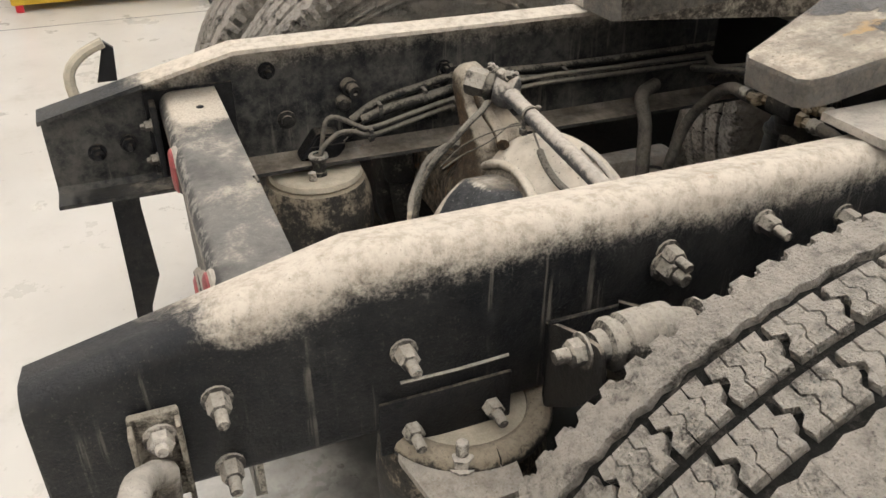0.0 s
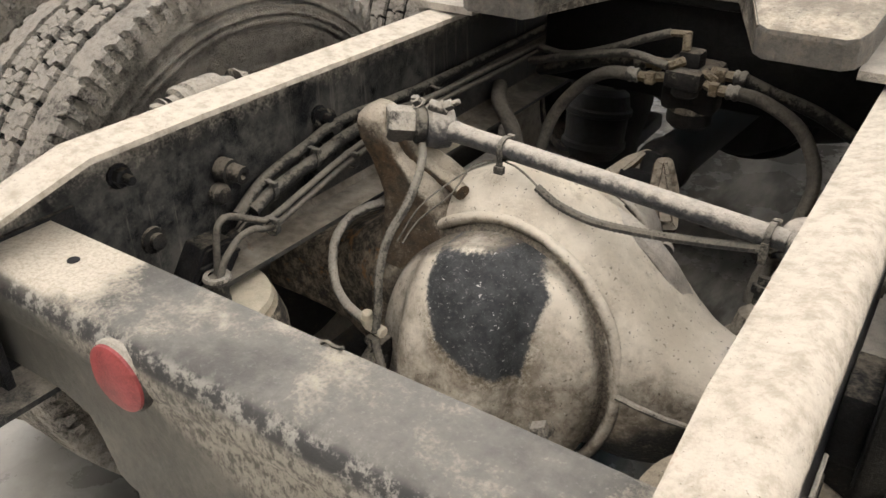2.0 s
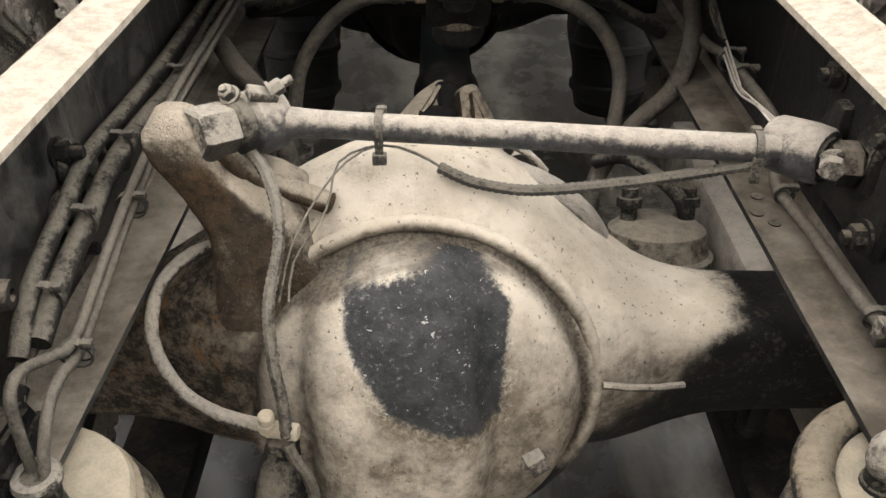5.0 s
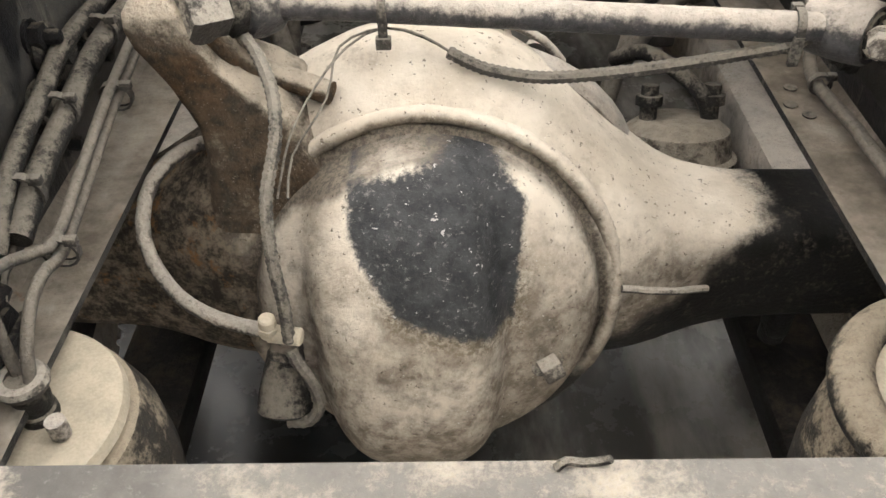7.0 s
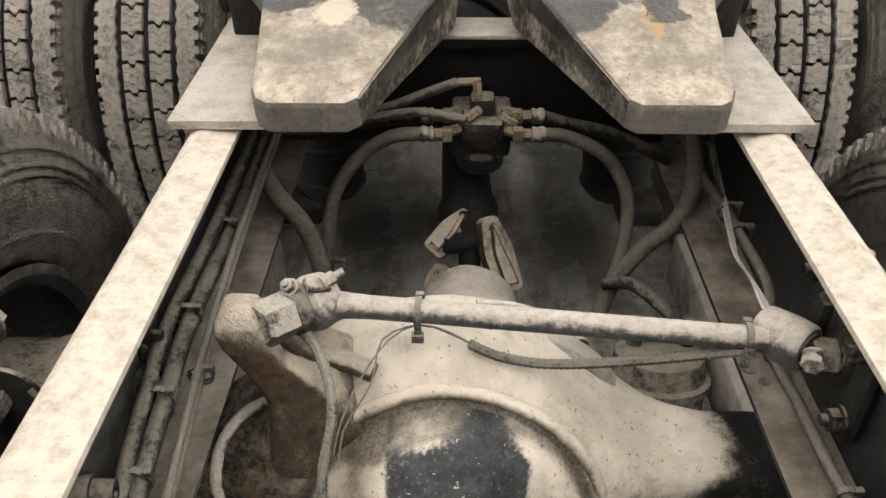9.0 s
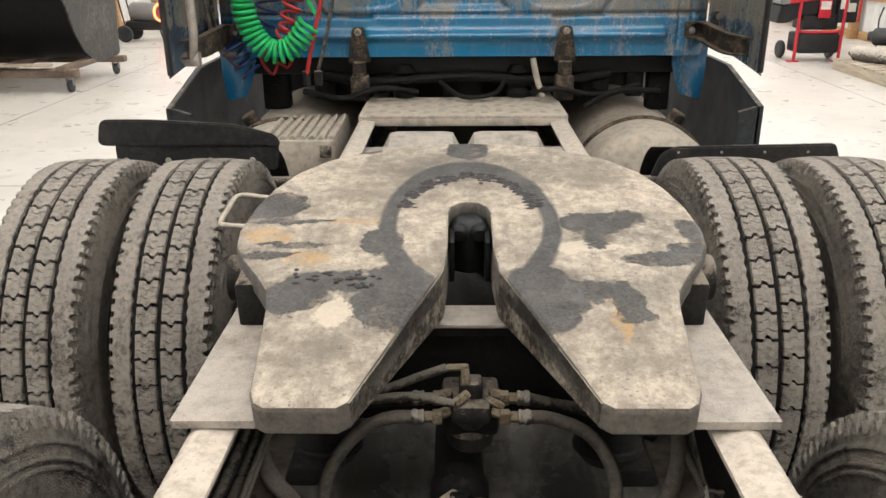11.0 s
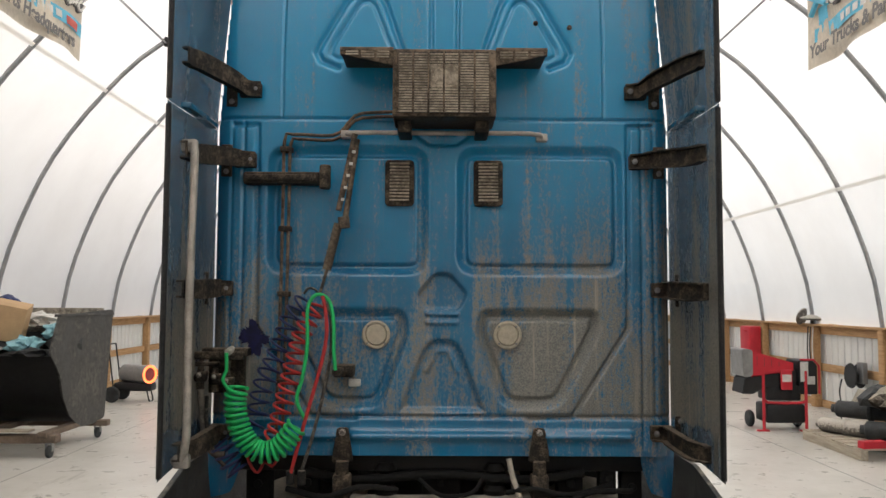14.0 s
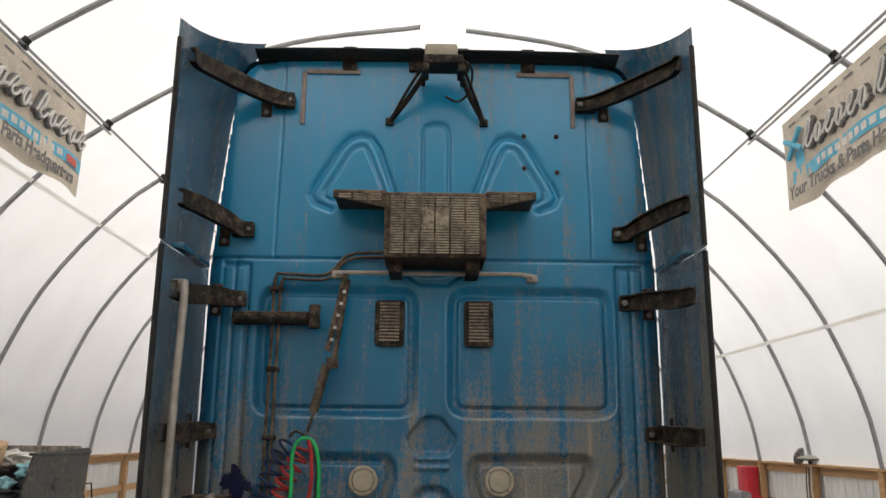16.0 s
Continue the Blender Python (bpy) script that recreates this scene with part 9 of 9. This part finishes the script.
def trash():
    rnd = random.Random(4)
    bm = bmesh.new()
    bx(bm, (-0.22, -0.25, 0), (0.22, 0.25, 0.46), 0.01, pose(-5.72, 10.2, 1.42, 8, 12, 20))
    tagged(part("cardboard_box", bm, M["cardboard"]), "plain brown cardboard box leaning on the trash heap", "box")
    for k, (x, y, z, sx, sz, m, lab) in enumerate(((-5.35, 10.0, 1.33, 0.2, 0.11, "rag_blue", "crumpled pale blue plastic on the heap"), (-5.05, 10.3, 1.50, 0.2, 0.10, "rag_blue", "crumpled pale blue plastic on the heap"), (-5.2, 10.7, 1.60, 0.28, 0.12, "rag_white", "crumpled white rag on the heap"), (-5.6, 10.8, 1.62, 0.25, 0.12, "rag_white", "crumpled white rag on the heap"), (-5.9, 9.9, 1.27, 0.25, 0.08, "rag_white", "crumpled white rag on the heap"), (-6.3, 10.3, 1.5, 0.35, 0.2, "cardboard", "torn cardboard on the heap"), (-6.1, 10.9, 1.85, 0.16, 0.12, "blue_hose", "dark blue tub on the heap"))):
        bm = bmesh.new()
        crumpled(bm, (x, y, z), (sx, 0.2, sz), k * 3.7, 3)
        tagged(part("trash_piece", bm, M[m], smooth=False), lab, "trash", "trash heap")
    bm = bmesh.new()
    for k in range(26):
        crumpled(bm, (rnd.uniform(-7.2, -4.95), rnd.uniform(9.8, 11.0), rnd.uniform(1.0, 1.38)), (rnd.uniform(0.12, 0.3), rnd.uniform(0.1, 0.25), rnd.uniform(0.06, 0.16)), k * 1.3)
    tagged(part("scrap_heap", bm, M["dark_clutter"], smooth=False), "dark mixed scrap filling the plow blade", "scrap", kind="stuff")


trash()


def torpedo_heater():
    h = thing("torpedo_heater", "grey and black torpedo heater on two wheels, its burner glowing orange", "heater")
    a, b = Vector((-6.02, 15.15, 0.52)), Vector((-5.44, 14.85, 0.52))
    bm = bmesh.new()
    w = (b - a).normalized()
    rod(bm, a, b, 0.165, 28, bevel=0.012)
    part("barrel", bm, M["grey_metal"], h, "grey metal barrel")
    bm = bmesh.new()
    lathe(bm, [(0.165, 0), (0.17, 0.02), (0.13, 0.02), (0.125, -0.02)], b, b + w, 28)
    part("nozzle_ring", bm, M["glow"], h, "glowing orange nozzle ring")
    bm = bmesh.new()
    lathe(bm, [(0.125, 0.004), (0.05, 0.006), (0, 0.007)], b, b + w, 24)
    part("burner", bm, M["red_lens"], h)
    bm = bmesh.new()
    bx(bm, (-6.12, 14.85, 0.20), (-5.40, 15.15, 0.36), 0.04)
    part("fuel_tank", bm, M["black"], h)
    for y in (14.75, 15.25):
        bm = bmesh.new()
        rod(bm, (-6.10, y - 0.03, 0.15), (-6.10, y + 0.03, 0.15), 0.15, 22, bevel=0.02)
        part("wheel", bm, M["dark_clutter"], h)
    bm = bmesh.new()
    for y in (14.82, 15.18):
        hose(bm, [(-6.1, y, 0.25), (-6.15, y, 0.6), (-6.22, y, 1.08)], 0.014, 0.1, 8)
    hose(bm, [(-6.22, 14.82, 1.08), (-6.22, 15.18, 1.08)], 0.014, 0.1, 8)
    part("handle", bm, M["black"], h)
    bm = bmesh.new()
    hose(bm, [(-5.5, 14.9, 0.22), (-5.45, 14.9, 0.02), (-5.45, 15.1, 0.02), (-5.5, 15.1, 0.22)], 0.014, 0.1, 8)
    part("front_leg", bm, M["black"], h)


torpedo_heater()


def red_heater():
    h = thing("forced_air_heater", "large red and black forced-air heater on a red tube stand", "heater")
    y = 11.95
    bm = bmesh.new()
    for x in (4.90, 5.54):
        hose(bm, [(x, y - 0.22, 0.015), (x, y - 0.22, 0.5), (x, y - 0.22, 0.90)], 0.024, 0.1, 10)
        bx(bm, (x - 0.10, y - 0.26, 0.0), (x + 0.07, y - 0.18, 0.02), 0.004)
    hose(bm, [(4.90, y - 0.22, 0.50), (4.95, y - 0.22, 0.43), (5.2, y - 0.22, 0.42), (5.5, y - 0.22, 0.43), (5.54, y - 0.22, 0.50)], 0.022, 0.08, 10)
    part("stand", bm, M["red_paint"], h, "red steel tube stand")
    bm = bmesh.new()
    slab(bm, [(4.72, 1.20), (5.36, 1.02), (5.36, 0.90), (4.72, 0.80)], -0.24, 0.24, Matrix(((1, 0, 0, 0), (0, 0, -1, y), (0, 1, 0, 0), (0, 0, 0, 1))), 0.02)
    part("hood", bm, M["red_paint"], h, "red tapered hood")
    bm = bmesh.new()
    for k in range(4):
        bx(bm, (4.80 + k * 0.11, y - 0.245, 0.97), (4.805 + k * 0.11, y - 0.238, 1.14 - k * 0.035))
    part("hood_seam", bm, M["dark_clutter"], h)
    bm = bmesh.new()
    slab(bm, rounded([(4.575, 1.23), (4.74, 1.22), (4.74, 0.82), (4.60, 0.80)], 0.05), -0.25, 0.25, Matrix(((1, 0, 0, 0), (0, 0, -1, y), (0, 1, 0, 0), (0, 0, 0, 1))), 0.01)
    part("outlet", bm, M["grey_metal"], h, "grey outlet cowl")
    bm = bmesh.new()
    slab(bm, rounded([(4.58, 0.55), (4.74, 0.55), (4.95, 0.66), (5.4, 0.66), (5.4, 0.92), (4.70, 0.82), (4.62, 0.78)], 0.03), -0.22, 0.22, Matrix(((1, 0, 0, 0), (0, 0, -1, y), (0, 1, 0, 0), (0, 0, 0, 1))), 0.01)
    bx(bm, (4.97, y - 0.2, 0.45), (5.48, y + 0.2, 0.68), 0.03)
    part("body", bm, M["black"], h)
    bm = bmesh.new()
    bx(bm, (4.94, y - 0.24, 0.12), (5.52, y + 0.22, 0.40), 0.03)
    part("fuel_tank", bm, M["black"], h)
    bm = bmesh.new()
    bx(bm, (5.15, y - 0.27, 0.62), (5.32, y - 0.235, 0.92), 0.01)
    box = part("control_box", bm, M["red_paint"], h, "red control box")
    bm = bmesh.new()
    bx(bm, (5.165, y - 0.275, 0.74), (5.305, y - 0.269, 0.85), 0.002)
    part("label_plate", bm, M["rag_white"], box, "white label plate")
    bm = bmesh.new()
    slab(bm, rounded([(5.44, 0.55), (5.72, 0.55), (5.72, 0.98), (5.66, 1.06), (5.44, 1.06)], 0.03), -0.22, 0.22, Matrix(((1, 0, 0, 0), (0, 0, -1, y), (0, 1, 0, 0), (0, 0, 0, 1))), 0.01)
    part("fan_housing", bm, M["black"], h)
    bm = bmesh.new()
    sweep(bm, [Vector(p) for p in ((5.46, y - 0.23, 1.07), (5.66, y - 0.23, 1.07), (5.74, y - 0.23, 0.98), (5.74, y - 0.23, 0.56))], 0.016, 8)
    part("fan_rim", bm, M["red_paint"], h)
    bm = bmesh.new()
    bx(bm, (5.46, y - 0.232, 0.74), (5.58, y - 0.222, 1.04), 0.003)
    bx(bm, (5.56, y - 0.232, 0.70), (5.68, y - 0.222, 0.82), 0.003)
    part("label_plate", bm, M["rag_white"], h)
    for x in (4.86, 5.6):
        bm = bmesh.new()
        rod(bm, (x - 0.04, y + 0.24, 0.13), (x + 0.04, y + 0.24, 0.13), 0.13, 22, bevel=0.02)
        part("wheel", bm, M["dark_clutter"], h)


red_heater()


def pallet_and_scrap():
    pal = thing("pallet", "weathered wooden pallet loaded with metal scrap", "pallet")
    for k in range(7):
        bm = bmesh.new()
        y = 9.45 + k * 0.235
        bx(bm, (5.16, y, 0.125), (6.75, y + 0.17, 0.145), 0.004)
        part("deck_board", bm, M["pallet_wood"], pal)
    for x in (5.205, 5.9, 6.65):
        bm = bmesh.new()
        bx(bm, (x - 0.045, 9.45, 0.0), (x + 0.045, 11.03, 0.124), 0.004)
        part("runner", bm, M["pallet_wood"], pal)
    bm = bmesh.new()
    bx(bm, (-0.16, -0.06, 0), (0.16, 0.06, 0.09), 0.006, pose(5.34, 9.52, 0.146, 0, 0, 10))
    tagged(part("parts_box", bm, M["red_paint"]), "small red and white parts carton on the pallet", "box")
    specs = ((5.32, 10.9, 5.75, 10.05, 0.075), (5.55, 10.95, 6.3, 10.2, 0.085), (5.9, 10.98, 6.6, 10.7, 0.07), (5.55, 10.2, 6.2, 9.75, 0.09), (6.05, 10.1, 6.6, 9.8, 0.08))
    for k, (xa, ya, xb, yb, r) in enumerate(specs):
        bm = bmesh.new()
        r *= 1.35
        z = 0.145 + r + (0.19 if k in (1, 2) else 0)
        a, b = Vector((xa, ya, z)), Vector((xb, yb, z))
        n = (b - a).length
        lathe(bm, [(0, 0), (r * 0.5, 0), (r * 0.55, 0.05), (r * 0.9, 0.07), (r, 0.09), (r, n * 0.45), (r * 1.15, n * 0.46), (r * 1.15, n * 0.5), (r, n * 0.52), (r, n - 0.1), (r * 0.6, n - 0.06), (r * 0.55, n), (0, n)], a, b, 22)
        tagged(part("drive_part", bm, M["iron"] if k % 2 == 0 else M["dark_clutter"]), "used cylindrical steel drive part lying on the pallet", "machine part", "pallet scrap")
    rnd = random.Random(9)
    for k in range(7):
        bm = bmesh.new()
        crumpled(bm, (rnd.uniform(5.9, 6.6), rnd.uniform(9.8, 10.9), 0.44 + 0.11 * (k % 3)), (0.24, 0.22, 0.17), k * 2.2)
        tagged(part("scrap_lump", bm, M["rust"] if k % 2 else M["dark_clutter"], smooth=False), "rusty gearbox scrap piled on the pallet", "scrap", "pallet scrap")


pallet_and_scrap()


def wall_items():
    reel = thing("hose_reel", "black hose reel bolted to the side wall", "reel")
    bm = bmesh.new()
    lathe(bm, [(0, 0), (0.20, 0), (0.21, 0.015), (0.20, 0.03), (0.10, 0.03), (0.10, 0.15), (0.20, 0.15), (0.21, 0.165), (0.20, 0.18), (0, 0.18)], (6.86, 13.0, 0.72), (7.2, 13.0, 0.72), 28)
    part("drum", bm, M["black"], reel)
    bm = bmesh.new()
    bx(bm, (6.95, 12.75, 0.60), (7.03, 12.95, 0.95), 0.01)
    part("mount", bm, M["grey_metal"], reel)
    bm = bmesh.new()
    hose(bm, [(6.80, 13.15, 0.65), (6.78, 13.2, 0.45), (6.75, 13.1, 0.25), (6.6, 12.8, 0.02), (6.4, 12.4, 0.012)], 0.012, 0.06, 8)
    part("hose", bm, M["dark_clutter"], reel)
    fan = thing("wall_fan", "small dusty fan clamped on the wall cap", "fan")
    bm = bmesh.new()
    lathe(bm, [(0, 0), (0.05, 0.0), (0.20, 0.02), (0.21, 0.04), (0.20, 0.06), (0.06, 0.10), (0, 0.11)], (7.0, 14.62, WALL_Z + 0.10), (7.0, 14.60, 3), 24)
    part("cage", bm, M["iron"], fan)
    bm = bmesh.new()
    rod(bm, (7.0, 14.62, WALL_Z + 0.04), (7.0, 14.62, WALL_Z + 0.11), 0.03, 12)
    part("foot", bm, M["dark_iron"], fan)
    bm = bmesh.new()
    lathe(bm, [(0, 0), (0.05, 0.0), (0.16, 0.02), (0.17, 0.04), (0.05, 0.09), (0, 0.10)], (7.0, 14.95, WALL_Z + 0.16), (6.8, 15.3, WALL_Z + 0.3), 24)
    part("cage", bm, M["iron"], fan)
    for k in range(3):
        bm = bmesh.new()
        y = 14.55 + 0.1 * k
        hose(bm, [(6.985, y, 1.48), (6.97, y + 0.02, 1.1), (6.96, y - 0.03, 0.75), (6.97, y + 0.06, 0.55)], 0.012, 0.06, 8)
        tagged(part("hanging_cord", bm, M["rag_white"] if k == 0 else M["dark_clutter"]), "cord hanging down the side wall", "cord", "cords")
    bm = bmesh.new()
    bx(bm, (6.72, 16.95, 0.35), (6.98, 17.5, 1.42), 0.03)
    bx(bm, (6.70, 17.10, 1.30), (6.73, 17.35, 1.34), 0.005)
    tagged(part("red_cabinet", bm, M["red_paint"]), "red upright hand truck panel against the side wall", "cabinet")
    # dark chest and yellow rack near the opposite wall
    bm = bmesh.new()
    bx(bm, (-5.5, 0.36, 0.0), (-4.72, 1.6, 0.75), 0.02)
    tagged(part("black_chest", bm, M["black"], smooth=True), "black storage chest standing on the floor", "chest")
    rack = thing("yellow_rack", "yellow and red steel rack standing on the floor", "rack")
    bm = bmesh.new()
    for z in (0.05, 0.32, 0.62):
        bx(bm, (-5.6, -0.9, z), (-5.0, 0.28, z + 0.06), 0.008)
    part("shelf", bm, M["yellow"], rack)
    for y in (-0.88, 0.22):
        for x in (-5.57, -5.06):
            bm = bmesh.new()
            bx(bm, (x, y, 0), (x + 0.05, y + 0.05, 0.8), 0.006)
            part("post", bm, M["red_paint"] if y < 0 else M["yellow"], rack)


wall_items()


def banner(s):
    """A printed vinyl banner laced along the purlin, rippling a little."""
    x, ya, yb, top, drop = s * 4.38, 5.5, 9.15 if s < 0 else 8.90, 5.92 if s < 0 else 5.80, 1.12
    ban = thing("banner", "off-white vinyl shop banner with blue stripe hung from the roof purlin", "banner", "banners")

    def sheet(u0, u1, v0, v1, lift, n=24):
        bm = bmesh.new()
        g = []
        for i in range(n + 1):
            u = u0 + (u1 - u0) * i / n
            row = []
            for v in (v0, (v0 + v1) / 2, v1):
                wav = 0.05 * math.sin(u * 9) * v + 0.03 * math.sin(u * 21 + v * 3) * v
                row.append(bm.verts.new((x - s * lift + wav, ya + (yb - ya) * u, top - drop * v)))
            g.append(row)
        for a, b in zip(g, g[1:]):
            for j in range(2):
                bm.faces.new((a[j], a[j + 1], b[j + 1], b[j]))
        return bm

    part("vinyl", sheet(0, 1, 0, 1, 0.0), M["banner"], ban)
    flip = (lambda a, b: (1 - b, 1 - a)) if s > 0 else (lambda a, b: (a, b))
    part("blue_stripe", sheet(*flip(0.04, 1.0), 0.60, 0.745, 0.006), M["ink_blue"], ban, "pale blue printed stripe")
    def at(u, v, lift):
        return (x - s * lift, ya + (yb - ya) * (u if s < 0 else 1 - u), top - drop * v)

    part("emblem", sheet(*flip(0.065, 0.125), 0.40, 0.60, 0.006), M["ink_blue"], ban, "pale blue emblem shape")
    for ends in (((0.03, 0.24), (0.155, 0.44)), ((0.145, 0.20), (0.045, 0.46))):
        bm = bmesh.new()
        rod(bm, at(*ends[0], 0.03), at(*ends[1], 0.03), 0.034, 6)
        part("emblem_blade", bm, M["ink_blue"], ban)
    for k in range(14):
        u = 0.23 + 0.044 * k
        part("stripe_bar", sheet(*flip(u, u + 0.030), 0.635, 0.71, 0.012, 2), M["rag_white"], ban, "white bar of print on the stripe")
    for k in range(9):
        u = 0.05 + 0.10 * k
        part("small_print_bar", sheet(*flip(u, u + 0.055), 0.075, 0.098, 0.008, 2), M["ink"], ban, "thin dark bar of small print")
    part("red_mark", sheet(*flip(0.86, 0.95), 0.64, 0.73, 0.010), M["ink_red"], ban, "small red printed mark")
    # swashes in place of the maker's name, and the line beneath
    for k in range(11):
        bm = bmesh.new()
        u = 0.22 + 0.07 * k + (0.03 if k > 5 else 0)
        tall = 0.20 if k in (0, 6) else 0.12
        u = u if s < 0 else 1 - u
        y = ya + (yb - ya) * u
        curl = ((-0.13, -0.03), (-0.07, tall * 0.5), (-0.01, tall * 1.1), (0.035, tall), (0.01, tall * 0.5), (-0.05, 0.0), (-0.02, -0.05), (0.05, -0.035), (0.11, 0.03)) if k % 2 == 0 else ((-0.12, 0.0), (-0.05, tall * 0.8), (0.03, tall * 0.75), (-0.02, 0.10), (-0.06, -0.02), (0.0, -0.06), (0.05, tall * 0.6), (0.045, -0.03), (0.11, 0.0))
        for lift, r, ink in ((0.03, 0.040, "ink"), (0.062, 0.018, "rag_white")):
            bm = bmesh.new()
            hose(bm, [(x - s * lift, y + (-s) * (p + 0.25 * q), top - drop * (0.44 - q)) for p, q in curl], r, 0.02, 6)
            part("name_swash", bm, M[ink], ban, "dark brush-like swash where the name stands" if ink == "ink" else "pale core of the swash")
    cu = bpy.data.curves.new("slogan", "FONT")
    cu.body = "Your Trucks & Parts Headquarters"
    cu.size, cu.align_x, cu.extrude, cu.offset, cu.shear = 0.212, "CENTER", 0.001, 0.0075, 0.12
    t = new("slogan_curve", cu)
    bpy.context.view_layer.update()
    me = bpy.data.meshes.new_from_object(t.evaluated_get(bpy.context.evaluated_depsgraph_get()))
    bpy.data.objects.remove(t)
    me.materials.append(M["ink"])
    tx = new("slogan", me)
    tx.parent = ban
    ym = (ya + yb) / 2
    wy = -s
    tx.matrix_basis = Matrix(((0, 0, -s, x - s * 0.075), (wy, 0, 0, ym), (0, 1, 0, top - drop * 0.93), (0, 0, 0, 1)))
    tagged(tx, "dark printed slogan line")
    bm = bmesh.new()
    rod(bm, (s * 4.38, 5.25, 5.94), (s * 4.38, 9.95, 5.94), 0.016, 8)
    part("hanging_pipe", bm, M["steel"], ban)


banner(-1)
banner(1)


def ceiling_lamp():
    lamp = thing("ceiling_light", "long lit high-bay light hanging below the roof ridge", "light")
    bm = bmesh.new()
    bx(bm, (-0.15, 7.2, 6.90), (0.40, 8.92, 6.96), 0.01)
    part("diffuser", bm, M["lamp"], lamp, "bright white diffuser")
    bm = bmesh.new()
    bx(bm, (-0.16, 7.18, 6.961), (0.41, 8.94, 7.02), 0.01)
    part("housing", bm, M["white_metal"], lamp)
    bm = bmesh.new()
    for y in (7.6, 8.6):
        rod(bm, (0.12, y, 7.02), (0.12, y, 7.52), 0.006, 6)
    part("hanger", bm, M["steel"], lamp)


ceiling_lamp()
